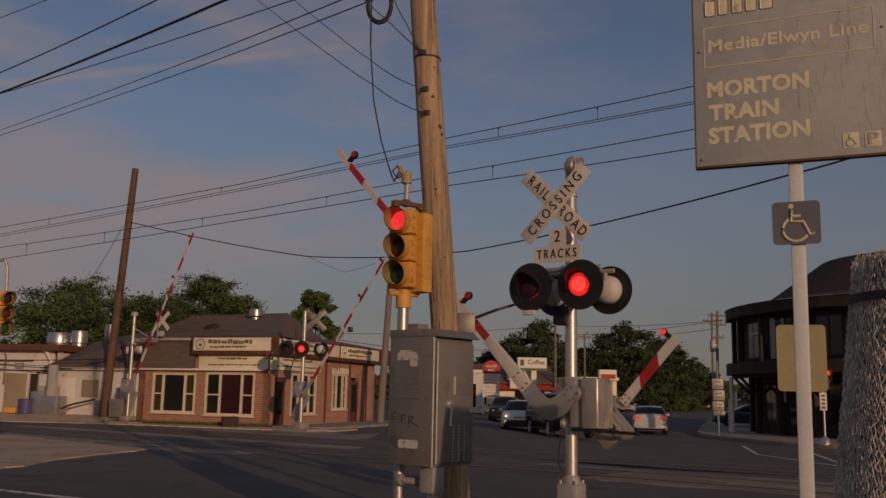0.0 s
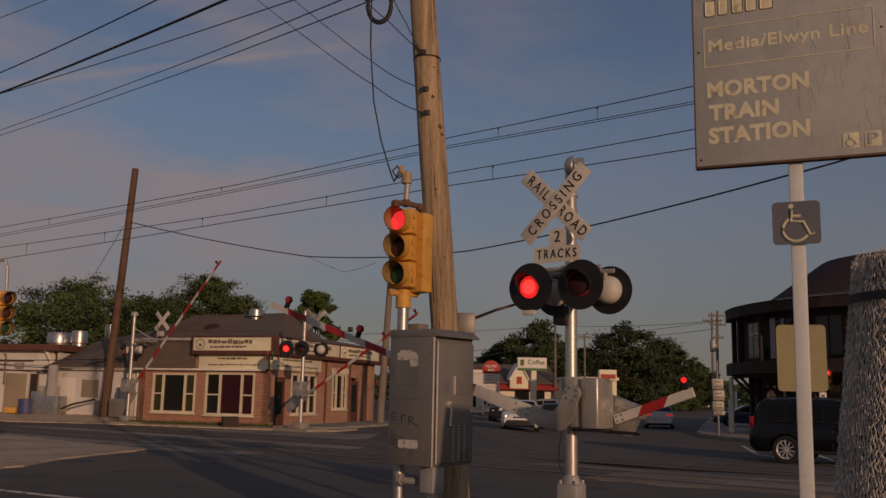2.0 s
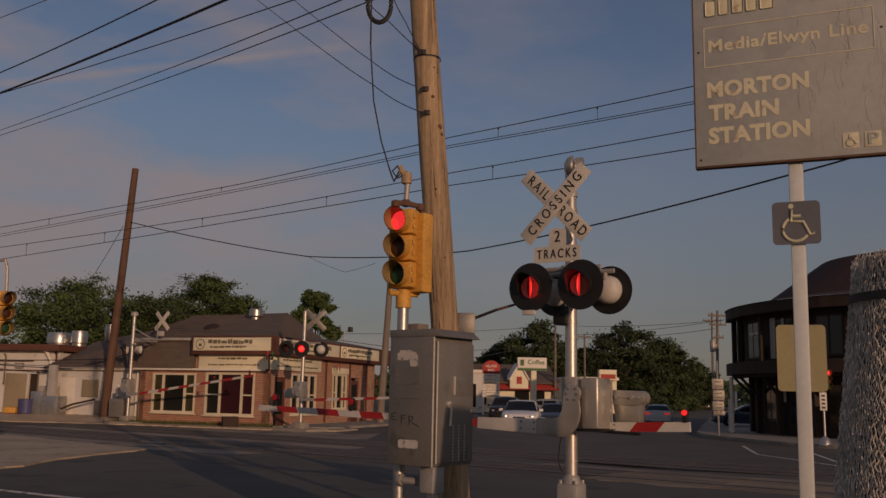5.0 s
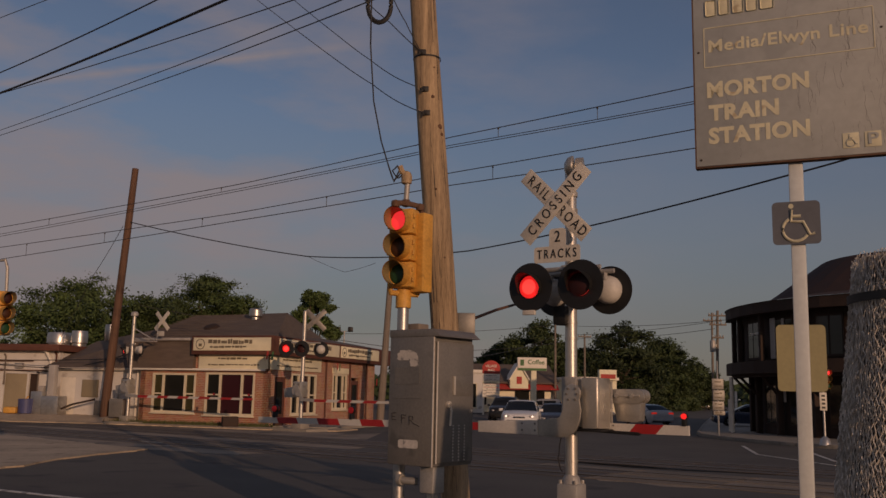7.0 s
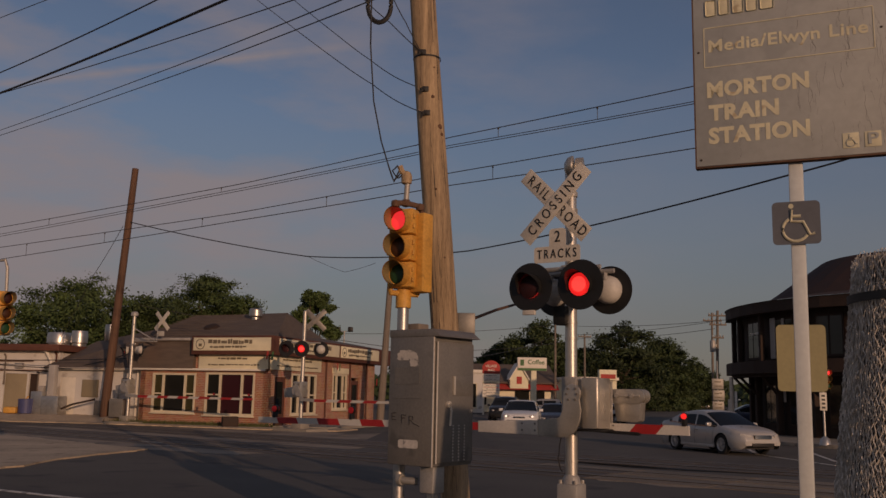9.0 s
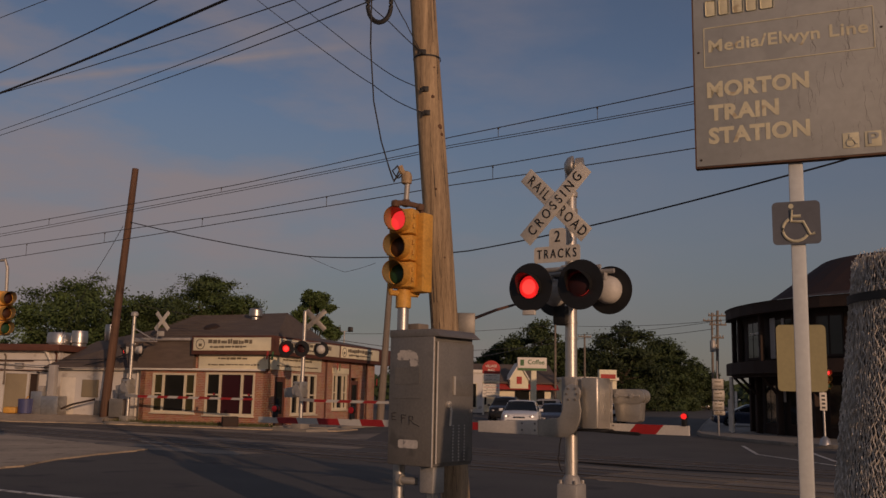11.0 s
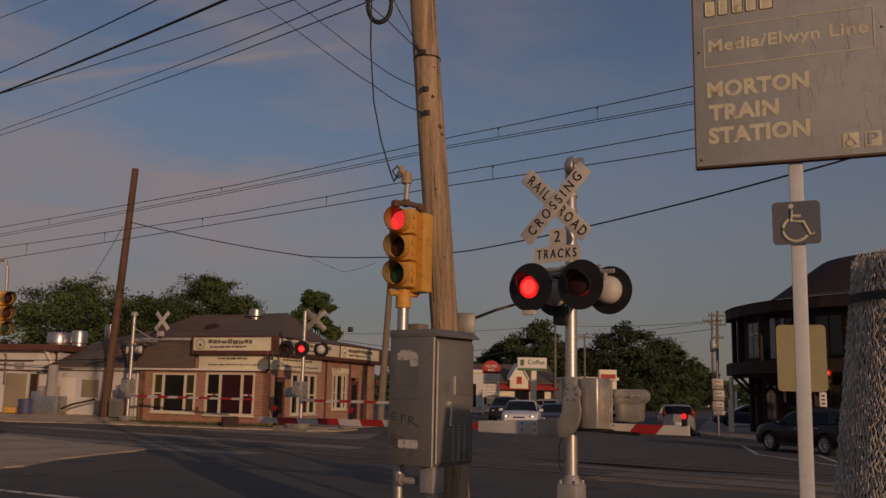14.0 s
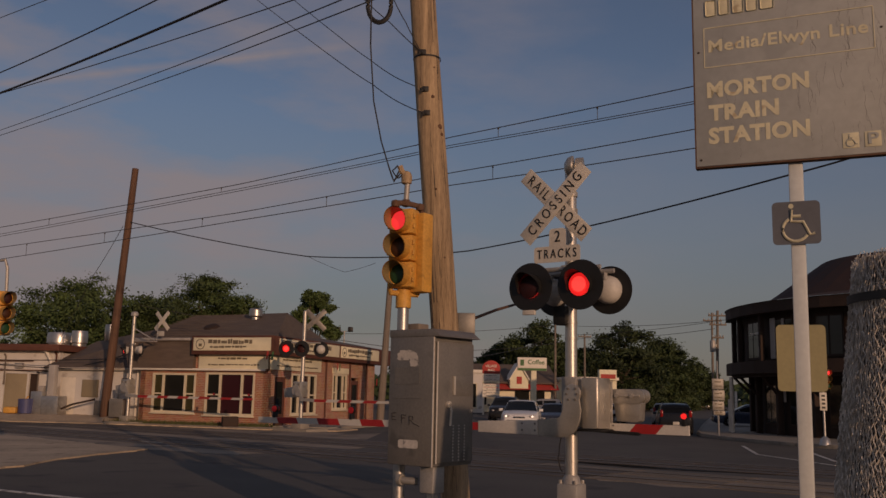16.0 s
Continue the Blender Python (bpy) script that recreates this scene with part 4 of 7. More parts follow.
# ---- buildings ----
def brick_mat(name, a, b, mortar, w=0.21, h=0.075):
    m = bpy.data.materials.new(name)
    m.use_nodes = True
    n, l = m.node_tree.nodes, m.node_tree.links
    tc = n.new("ShaderNodeTexCoord")
    sep, com, add = n.new("ShaderNodeSeparateXYZ"), n.new("ShaderNodeCombineXYZ"), n.new("ShaderNodeMath")
    l.new(tc.outputs["Object"], sep.inputs[0])
    add.operation = "ADD"
    l.new(sep.outputs[0], add.inputs[0]), l.new(sep.outputs[1], add.inputs[1])
    l.new(add.outputs[0], com.inputs[0]), l.new(sep.outputs[2], com.inputs[1])
    t = n.new("ShaderNodeTexBrick")
    t.inputs["Scale"].default_value = 1.0
    t.inputs["Brick Width"].default_value, t.inputs["Row Height"].default_value, t.inputs["Mortar Size"].default_value = w, h, 0.009
    t.inputs["Color1"].default_value, t.inputs["Color2"].default_value, t.inputs["Mortar"].default_value = (*a, 1), (*b, 1), (*mortar, 1)
    l.new(com.outputs[0], t.inputs["Vector"])
    ns, mx = n.new("ShaderNodeTexNoise"), n.new("ShaderNodeMix")
    ns.inputs["Scale"].default_value, ns.inputs["Detail"].default_value = 3.0, 6
    l.new(tc.outputs["Object"], ns.inputs["Vector"])
    mx.data_type, mx.blend_type = "RGBA", "MULTIPLY"
    mx.inputs[0].default_value = 0.5
    l.new(t.outputs["Color"], mx.inputs[6]), l.new(ns.outputs["Color"], mx.inputs[7])
    bs = n["Principled BSDF"]
    bs.inputs["Roughness"].default_value = 0.9
    l.new(mx.outputs[2], bs.inputs["Base Color"])
    b = n.new("ShaderNodeBump")
    b.invert = True
    b.inputs["Strength"].default_value, b.inputs["Distance"].default_value = 0.6, 0.01
    l.new(t.outputs["Fac"], b.inputs["Height"]), l.new(b.outputs[0], bs.inputs["Normal"])
    return m


BRICK = brick_mat("red_brick", (0.46, 0.15, 0.085), (0.56, 0.24, 0.14), (0.66, 0.55, 0.43))
SHINGLE = mat("roof_shingles", (0.135, 0.102, 0.082), 0.9, 0, 1.5, 0.25, 26, 0.5, stretch=(1, 1, 5), island=0.15)
TRIM_WHITE = mat("white_trim", (0.76, 0.71, 0.62), 0.6, 0, 3, 0.12, 30, 0.05)
CREAM_TRIM = mat("cream_window_trim", (0.68, 0.60, 0.45), 0.6, 0, 3, 0.12, 30, 0.05)
TRIM_BROWN = mat("brown_trim", (0.12, 0.045, 0.03), 0.7, 0, 3, 0.2, 30, 0.1)
CREAM = mat("cream_sign", (0.80, 0.73, 0.53), 0.65, 0, 2, 0.1, 30, 0.05)
FADED = mat("faded_sign_print", (0.17, 0.14, 0.095), 0.7, 0, 5, 0.3, 30, 0)
GREEN_INK = mat("green_print", (0.06, 0.16, 0.06), 0.7, 0, 5, 0.3, 30, 0)
RED_INK = mat("red_print", (0.45, 0.05, 0.04), 0.7, 0, 5, 0.3, 30, 0)
STUCCO = mat("pale_stucco", (0.64, 0.61, 0.57), 0.9, 0, 0.7, 0.15, 25, 0.3, spots=(1.2, 0.6, (0.40, 0.36, 0.32)))
SIDING = mat("grey_blue_siding", (0.40, 0.38, 0.36), 0.8, 0, 0.8, 0.2, 25, 0.2, spots=(1.0, 0.6, (0.30, 0.28, 0.27)))
TAN_DOOR = mat("tan_door", (0.32, 0.26, 0.17), 0.7, 0, 1, 0.15, 25, 0.1)
GLASS = glassy("window_glass", (0.018, 0.018, 0.016), 0.06)
CURTAIN_GLASS = glassy("window_glass_maroon", (0.045, 0.011, 0.015), 0.12)
OLIVE_GLASS = glassy("window_glass_olive", (0.05, 0.045, 0.02), 0.12)
DARK_WOOD = mat("dark_brown_boards", (0.040, 0.022, 0.015), 0.8, 0, 2, 0.3, 25, 0.3)
DARK_ROOF = mat("dark_brown_roof", (0.050, 0.022, 0.016), 0.85, 0, 2, 0.25, 25, 0.4)
STEEL = mat("shiny_duct_steel", (0.5, 0.48, 0.46), 0.36, 0.85, 3, 0.15, 40, 0.1)


def plate(bm, m, x0, x1, z0, z1, y0, y1, holes):
    """A connected plate in the xz plane from y0 to y1, with rectangular openings (x0, x1, z0, z1) cut right through."""
    xs = sorted({x0, x1, *[min(max(q, x0), x1) for h in holes for q in h[:2]]})
    zs = sorted({z0, z1, *[min(max(q, z0), z1) for h in holes for q in h[2:]]})

    def full(i, k):
        if not (0 <= i < len(xs) - 1 and 0 <= k < len(zs) - 1):
            return False
        x, z = (xs[i] + xs[i + 1]) / 2, (zs[k] + zs[k + 1]) / 2
        return not any(h[0] < x < h[1] and h[2] < z < h[3] for h in holes)
    made = {}

    def at(i, k, y):
        if (i, k, y) not in made:
            made[i, k, y] = bm.verts.new(m @ Vector((xs[i], y, zs[k])))
        return made[i, k, y]
    for i in range(len(xs) - 1):
        for k in range(len(zs) - 1):
            if not full(i, k):
                continue
            for y in (y0, y1):
                bm.faces.new((at(i, k, y), at(i + 1, k, y), at(i + 1, k + 1, y), at(i, k + 1, y)))
            for (di, dk), (a, b) in (((-1, 0), ((i, k), (i, k + 1))), ((1, 0), ((i + 1, k), (i + 1, k + 1))), ((0, -1), ((i, k), (i + 1, k))), ((0, 1), ((i, k + 1), (i + 1, k + 1)))):
                if not full(i + di, k + dk):
                    bm.faces.new((at(*a, y0), at(*b, y0), at(*b, y1), at(*a, y1)))


def wall(bm, m, length, height, thick, holes, base=0.0):
    """A wall along x from 0 to length, its outside at y = 0, with rectangular openings (x0, x1, z0, z1)."""
    plate(bm, m, 0.0, length, base, height, 0.0, thick, holes)


def window(parent, m, x0, x1, z0, z1, splits=(), glass=None, bar=False, trim=None, w=0.09):
    """A framed window: frame with mullions at splits, a pane in each light."""
    trim = trim or CREAM_TRIM
    edges = [x0 + w / 2, *splits, x1 - w / 2]
    bm = bmesh.new()
    plate(bm, m, x0, x1, z0, z1, -0.03, 0.09, [(a + w / 2, b - w / 2, z0 + w, z1 - w) for a, b in zip(edges, edges[1:])])
    frame_ob = part("window", bm, trim, parent, "cream-framed window")
    bm = bmesh.new()
    box(bm, ((x0 + x1) / 2, -0.05, z0 - 0.03), (x1 - x0 + 0.1, 0.14, 0.06), m, 0.01)
    part("sill", bm, trim, frame_ob)
    for i, (a, b) in enumerate(zip(edges, edges[1:])):
        g = glass[i % len(glass)] if glass else GLASS
        bm = bmesh.new()
        box(bm, ((a + b) / 2, 0.06, (z0 + z1) / 2), (b - a - w, 0.012, z1 - z0 - 2 * w), m)
        part("pane", bm, g, frame_ob, smooth=False)
        if bar and (i != 1 or len(edges) < 4):
            bm = bmesh.new()
            box(bm, ((a + b) / 2, 0.03, z0 + (z1 - z0) * 0.48), (b - a - w, 0.06, 0.06), m)
            part("sash_bar", bm, trim, frame_ob)


def bars(parent, m, x0, x1, z, h, material, seed, y=-0.01):
    """A line of writing that cannot be read, as plain bars."""
    rnd, x = random.Random(seed), x0
    while x < x1:
        w = min(rnd.uniform(0.10, 0.42), x1 - x)
        k = rnd.uniform(0.55, 1.0)
        bm = bmesh.new()
        box(bm, (x + w / 2, y, z + h * rnd.uniform(-0.12, 0.12)), (w * 0.82, 0.01, h * k), m)
        part("print_bar", bm, material, parent)
        x += w


def restaurant():
    root = thing("restaurant", pose(-7.4, 39.4, 0, 0, 0, -20), "low red-brick corner restaurant with brown shingle roof and cream sign boards", "building")
    front, side = pose(-6.6, 0, 0), pose(0, 0, 0, 0, 0, 90)
    bm = bmesh.new()
    wall(bm, front, 6.6, 3.7, 0.25, [(0.65, 2.95, 0.5, 2.26), (3.45, 5.95, 0.45, 2.30)])
    part("front_wall", bm, BRICK, root, "red brick wall")
    window(root, front, 0.65, 2.95, 0.5, 2.26, (1.22, 2.38), [OLIVE_GLASS, GLASS, OLIVE_GLASS], True)
    window(root, front, 3.45, 5.95, 0.45, 2.30, (4.2, 5.3), [GLASS, CURTAIN_GLASS, CURTAIN_GLASS], True)
    bm = bmesh.new()
    wall(bm, side, 11.0, 3.7, 0.25, [(0.55, 1.55, 0.0, 2.15), (2.0, 4.4, 0.5, 2.35), (6.1, 7.7, 0.7, 2.45), (8.2, 9.2, 0.05, 2.3)])
    part("side_wall", bm, BRICK, root, "red brick wall")
    window(root, side, 2.0, 4.4, 0.5, 2.35, (2.7, 3.7), [GLASS, CURTAIN_GLASS, GLASS], True)
    window(root, side, 6.1, 7.7, 0.7, 2.45, (6.55, 7.25), [OLIVE_GLASS, GLASS, OLIVE_GLASS], True)
    bm = bmesh.new()
    box(bm, (6.9, -0.03, 2.6), (1.75, 0.1, 0.28), side, 0.01)
    part("lintel", bm, CREAM, root, "cream lintel board")
    for a, b in ((0.55, 1.55), (8.2, 9.2)):
        bm = bmesh.new()
        box(bm, ((a + b) / 2, 0.08, 1.08), (b - a, 0.05, 2.15), side, 0.01)
        door = part("door", bm, TRIM_BROWN, root, "dark brown glazed door")
        bm = bmesh.new()
        box(bm, ((a + b) / 2, 0.05, 1.25), (0.55, 0.02, 1.4), side)
        part("pane", bm, GLASS, door)
    for s in (5.3, 7.95, 10.0):
        bm = bmesh.new()
        tube(bm, side @ Vector((s, -0.06, 0.1)), side @ Vector((s, -0.06, 3.2)), 0.045, n=8)
        part("downpipe", bm, TRIM_BROWN, root)
    # back and far walls close the house
    bm = bmesh.new()
    box(bm, (-3.3, 11.0, 1.85), (6.6, 0.25, 3.7))
    box(bm, (-6.5, 5.5, 1.85), (0.25, 11.0, 3.7))
    part("rear_wall", bm, BRICK, root)
    # sign fascia along the corner, in brown frames
    bm = bmesh.new()
    box(bm, (-1.66, -0.22, 3.48), (4.08, 0.4, 0.82), None, 0.01)
    box(bm, (0.1, 6.4, 3.48), (0.6, 13.2, 0.82), None, 0.01)
    fascia = part("fascia", bm, TRIM_BROWN, root, "dark brown sign fascia")
    for m, a, b in ((pose(-3.6, -0.43, 0), 0.0, 3.9), (pose(0.41, 0.1, 0, 0, 0, 90), 0.0, 5.8), (pose(0.41, 0.1, 0, 0, 0, 90), 6.0, 10.6)):
        bm = bmesh.new()
        box(bm, ((a + b) / 2, 0, 3.52), (b - a, 0.03, 0.56), m, 0.004)
        sign = part("sign_board", bm, CREAM, fascia, "cream sign board with faded print")
        bars(sign, m, a + 0.75, b - 0.9, 3.62, 0.2, FADED, int(a * 7 + b * 3), -0.02)
        bars(sign, m, a + 0.85, b - 1.2, 3.40, 0.10, FADED, int(a * 5 + b), -0.02)
        for x, g in ((b - 0.6, RED_INK), (b - 0.35, GREEN_INK)):
            bm = bmesh.new()
            box(bm, (x, -0.02, 3.55), (0.09, 0.01, 0.36), m @ pose(0, 0, 0, 0, 8, 0))
            part("print_mark", bm, g, sign)
        bm = bmesh.new()
        lathe(bm, [(0.2, 0.005), (0.235, 0.005), (0.235, 0.0), (0.2, 0.0)], m @ pose(a + 0.36, -0.016, 3.52, 90), 24)
        box(bm, (a + 0.36, -0.02, 3.48), (0.16, 0.01, 0.12), m)
        part("emblem", bm, FADED, sign, "faded round emblem")
    for m, a, b in ((pose(-3.5, -0.05, 0), 0.0, 3.5), (pose(0.03, 0, 0, 0, 0, 90), 0.0, 4.7)):
        bm = bmesh.new()
        box(bm, ((a + b) / 2, -0.03, 2.77), (b - a, 0.06, 0.62), m, 0.006)
        sign = part("lower_board", bm, CREAM, root, "long cream board with faded print")
        bars(sign, m, a + 1.0, b - 1.0, 2.92, 0.11, FADED, int(b * 9), -0.07)
        bars(sign, m, a + 0.5, b - 0.4, 2.64, 0.07, FADED, int(b * 4), -0.07)
    bm = bmesh.new()
    box(bm, (-3.6, -0.16, 2.42), (7.0, 0.14, 0.09), None, 0.01)
    part("gutter", bm, TRIM_WHITE, root, "white gutter")
    bm = bmesh.new()
    quad(bm, (-7.1, -0.24, 2.46), (-3.72, -0.24, 2.46), (-3.72, -0.04, 3.74), (-7.1, -0.04, 3.74))
    quad(bm, (-3.72, -0.24, 2.46), (-3.72, 0.0, 2.46), (-3.72, 0.0, 3.74), (-3.72, -0.04, 3.74))
    part("mansard", bm, SHINGLE, root, "steep brown shingle skirt", smooth=False)
    bm = bmesh.new()
    box(bm, (-5.4, -0.02, 3.76), (3.5, 0.3, 0.12), None, 0.01)
    part("fascia_strip", bm, SIDING, root, "grey eaves strip")
    # hipped roof in courses of shingles
    bm = bmesh.new()
    e = [(-7.1, 0.0, 3.82), (0.35, -0.1, 3.86), (0.35, 13.2, 3.86), (-7.1, 13.2, 3.82)]
    r0, r1 = (-6.9, 4.2, 5.2), (-1.6, 4.2, 5.3)
    r2 = (-3.2, 11.0, 4.5)
    for poly in ((e[0], e[1], r1, r0), (e[1], e[2], r2, r1), (e[2], e[3], r2), (e[3], e[0], r0, r2), (r0, r1, r2)):
        bm.faces.new([bm.verts.new(p) for p in poly])
    slopes = part("roof", bm, SHINGLE, root, "hipped brown shingle roof", smooth=False)
    for c in range(14):
        f = (c + 0.5) / 14
        bm = bmesh.new()
        a = Vector(e[0]).lerp(Vector(r0), f)
        b = Vector(e[1]).lerp(Vector(r1), f)
        box(bm, (0, 0, 0), ((b - a).length, 0.02, 0.025), Matrix.Translation((a + b) / 2 + Vector((0, -0.01, 0.01))))
        part("shingle_course", bm, SHINGLE, slopes)
    for x, y, z, r, h in ((-2.75, 3.2, 4.72, 0.32, 0.7), (-2.1, 3.4, 5.0, 0.3, 0.5)):
        bm = bmesh.new()
        lathe(bm, [(0, z - 0.4), (r * 0.6, z - 0.4), (r * 0.6, z + h * 0.4), (r, z + h * 0.5), (r, z + h * 0.9), (r * 0.8, z + h), (0, z + h)], pose(x, y, 0), 18)
        part("roof_vent", bm, STEEL, root, "steel mushroom vent")
        break
    bm = bmesh.new()
    lathe(bm, [(0, 0.2), (0.3, 0.15), (0.42, 0.0)], pose(-4.1, 1.6, 4.35, 25, 0, 0), 14)
    part("roof_hood", bm, DARK_WOOD, root, "dark low roof hood")
    return root


def left_sheds():
    root = thing("storage_shed", pose(-13.8, 42.2, 0, 0, 0, -20), "low grey-painted lean-to with sagging brown shingle roof", "building")
    front = pose(-5.3, 0, 0)
    bm = bmesh.new()
    wall(bm, front, 5.3, 2.35, 0.2, [(0.7, 1.6, 0.0, 2.0)])
    part("front_wall", bm, STUCCO, root, "patched pale wall")
    bm = bmesh.new()
    box(bm, (1.15, 0.06, 1.0), (0.9, 0.06, 2.0), front, 0.01)
    part("door", bm, TRIM_WHITE, root, "white door")
    bm = bmesh.new()
    box(bm, (-2.4, -0.2, 2.4), (6.0, 0.12, 0.1), None, 0.01)
    part("gutter", bm, TRIM_WHITE, root)
    bm = bmesh.new()
    for poly in (((-5.6, -0.3, 2.4), (0.8, -0.3, 2.4), (0.8, 3.4, 4.95), (-5.6, 3.4, 3.9)), ((-5.6, -0.3, 2.4), (-5.6, 3.4, 3.9), (-5.6, 3.4, 2.4)), ((-5.6, 3.4, 3.9), (0.8, 3.4, 4.95), (0.8, 9, 3.4), (-5.6, 9, 3.2))):
        bm.faces.new([bm.verts.new(p) for p in poly])
    part("roof", bm, SHINGLE, root, "brown shingle roof", smooth=False)
    bm = bmesh.new()
    box(bm, (-2.4, 5.0, 1.2), (5.8, 8.0, 2.4))
    part("rear_wall", bm, SIDING, root)
    for x, z, w, h, mt, label in ((2.5, 1.5, 0.9, 0.8, TAN_DOOR, "boarded-up tan panel"), (3.9, 1.1, 0.5, 1.2, STUCCO, "pale patched panel"), (4.6, 1.7, 0.6, 0.6, CABINET, "dark grey panel"), (0.35, 1.0, 0.25, 1.3, TRIM_WHITE, "white gas cupboard"), (3.2, 0.5, 0.7, 0.9, CABINET, "dark grey panel")):
        bm = bmesh.new()
        box(bm, (x, -0.04, z), (w, 0.1, h), front, 0.01)
        part("wall_panel", bm, mt, root, label)
    for x in (0.1, 3.55, 5.2):
        bm = bmesh.new()
        tube(bm, front @ Vector((x, -0.1, 0.0)), front @ Vector((x, -0.1, 2.35)), 0.05, n=8)
        part("downpipe", bm, TRIM_WHITE, root, "white downpipe")
    bm = bmesh.new()
    pipe(bm, [front @ Vector(p) for p in ((1.0, -0.9, 0.3), (2.2, -0.8, 0.75), (3.3, -0.6, 1.0))], 0.05, 6)
    part("fallen_rail", bm, DARK_WOOD, root, "dark leaning rail")

    root = thing("white_annex", pose(-18.6, 44.6, 0, 0, 0, -12), "white rendered flat-roofed annex with steel kitchen vents", "building")
    front = pose(-12, 0, 0)
    bm = bmesh.new()
    wall(bm, front, 12.0, 3.25, 0.25, [(9.05, 10.3, 0.0, 2.15), (10.4, 10.9, 0.0, 2.15)])
    part("front_wall", bm, STUCCO, root, "stained white render")
    bm = bmesh.new()
    box(bm, (-6, 4.2, 1.6), (11.9, 7.6, 3.2))
    part("core_wall", bm, STUCCO, root)
    bm = bmesh.new()
    box(bm, (-6.0, 3.8, 3.42), (12.5, 8.6, 0.32), None, 0.02)
    part("roof", bm, TRIM_BROWN, root, "flat brown-edged roof")
    bm = bmesh.new()
    box(bm, (9.68, 0.05, 1.07), (1.2, 0.06, 2.14), front, 0.01)
    part("door", bm, TAN_DOOR, root, "tan metal door")
    # dark panel in the opening paints the shade of the room behind
    bm = bmesh.new()
    box(bm, (10.65, 0.14, 1.07), (0.5, 0.04, 2.14), front)
    part("doorway", bm, DARK_WOOD, root, "doorway closed by a dark panel for its unlit interior")
    for a, b, z in (((8.0), (11.4), 2.3), ((8.0), (10.6), 2.75)):
        bm = bmesh.new()
        tube(bm, front @ Vector((a, -0.05, z)), front @ Vector((b, -0.05, z + 0.02)), 0.035, n=6)
        part("conduit", bm, WOOD_DARK, root)
    for x, y, r, h in ((-1.9, 2.6, 0.62, 0.75), (-0.75, 2.6, 0.42, 0.85), (0.9, 2.8, 0.3, 1.2)):
        bm = bmesh.new()
        lathe(bm, [(0, 3.5), (r * 0.85, 3.5), (r * 0.85, 3.6 + h * 0.2), (r, 3.6 + h * 0.25), (r, 3.55 + h * 0.8), (r * 0.9, 3.58 + h), (0, 3.58 + h)], pose(x, y, 0), 20)
        part("kitchen_vent", bm, STEEL, root, "round shiny steel kitchen vent")
    bm = bmesh.new()
    pipe(bm, [(-0.9, -0.15, 3.5), (-0.6, -0.2, 3.2), (-0.35, -0.2, 2.8), (-0.3, -0.2, 2.5)], 0.08, 8)
    part("duct", bm, TRIM_WHITE, root)
    for x, z0, z1 in ((-0.1, 0.0, 3.1), (0.05, 0.4, 2.7), (-1.0, 0.2, 2.2), (-2.9, 1.6, 3.0), (-3.4, 2.2, 3.2), (0.2, 0.9, 2.2)):
        bm = bmesh.new()
        pipe(bm, [(x, -0.12, z0), (x, -0.12, z1), (x - 0.15, -0.05, z1 + 0.1)], 0.045, 8)
        part("wall_pipe", bm, WOOD_GREY if z0 else TRIM_BROWN, root, "thin pipe on the wall")
    for x, z, w, h in ((-0.75, 1.35, 0.3, 0.45), (-0.3, 1.6, 0.35, 0.5), (-0.55, 0.75, 0.5, 0.3), (0.12, 2.3, 0.25, 0.6), (-2.1, 2.55, 0.4, 0.25)):
        bm = bmesh.new()
        box(bm, (x, -0.12, z), (w, 0.2, h), None, 0.02)
        part("meter_box", bm, SIDING, root, "grey utility box on the wall")
    for a, b in (((-8, -0.3, 3.0), (1.5, -1.2, 2.4)), ((-8, -0.3, 2.9), (4.5, -1.5, 2.9)), ((-1, -0.3, 2.2), (4.5, -1.5, 3.1))):
        cable_bm = bmesh.new()
        pipe(cable_bm, [Vector(a).lerp(Vector(b), f / 8) - Vector((0, 0, 0.5 * (f / 8) * (1 - f / 8))) for f in range(9)], 0.022, 5)
        part("service_wire", cable_bm, CABLE, root, "slack service wire")
    # clutter by the wall
    for x, y, sx, sy, sz, mt, name, label in ((-18.82, 43.3, 0.62, 0.6, 1.05, GALV, "heat_pump", "grey metal air-conditioning unit by the wall"), (-17.95, 42.8, 0.9, 0.7, 0.85, GALV, "condenser", "grey slatted condenser unit on the ground"), (-14.4, 41.4, 0.7, 0.6, 0.8, CABINET, "waste_bin", "dark bin beside the shed"), (-18.3, 43.3, 0.35, 0.3, 2.3, SIDING, "meter_cupboard", "tall grey meter cupboard on the wall")):
        bm = bmesh.new()
        box(bm, (0, 0, sz / 2), (sx, sy, sz), None, 0.03)
        for k in range(5):
            box(bm, (0, -sy / 2 - 0.005, sz * (0.2 + 0.14 * k)), (sx * 0.8, 0.02, 0.03))
        solid(name, bm, mt, label, name.replace("_", " "), m=pose(x, y, 0.26, 0, 0, -14))
    bm = bmesh.new()
    box(bm, (0, 0, 0.25), (0.6, 0.5, 0.3), None, 0.08)
    tube(bm, (0.2, 0, 0.3), (0.7, 0.1, 0.9), 0.03, n=6)
    solid("mop_bucket", bm, YELLOW, "yellow mop bucket by the annex wall", "bucket", m=pose(-19.98, 43.0, 0.18))
    bm = bmesh.new()
    lathe(bm, [(0, 0.05), (0.33, 0.05), (0.36, 0.7), (0.33, 0.72), (0, 0.7)], None, 16)
    solid("blue_tub", bm, mat("blue_plastic", (0.06, 0.07, 0.17), 0.5, 0, 3, 0.2, 30, 0.05), "blue plastic tub by the annex wall", "tub", m=pose(-19.37, 43.1, 0.24))
    # the bare earth bank that they stand on
    bm = bmesh.new()
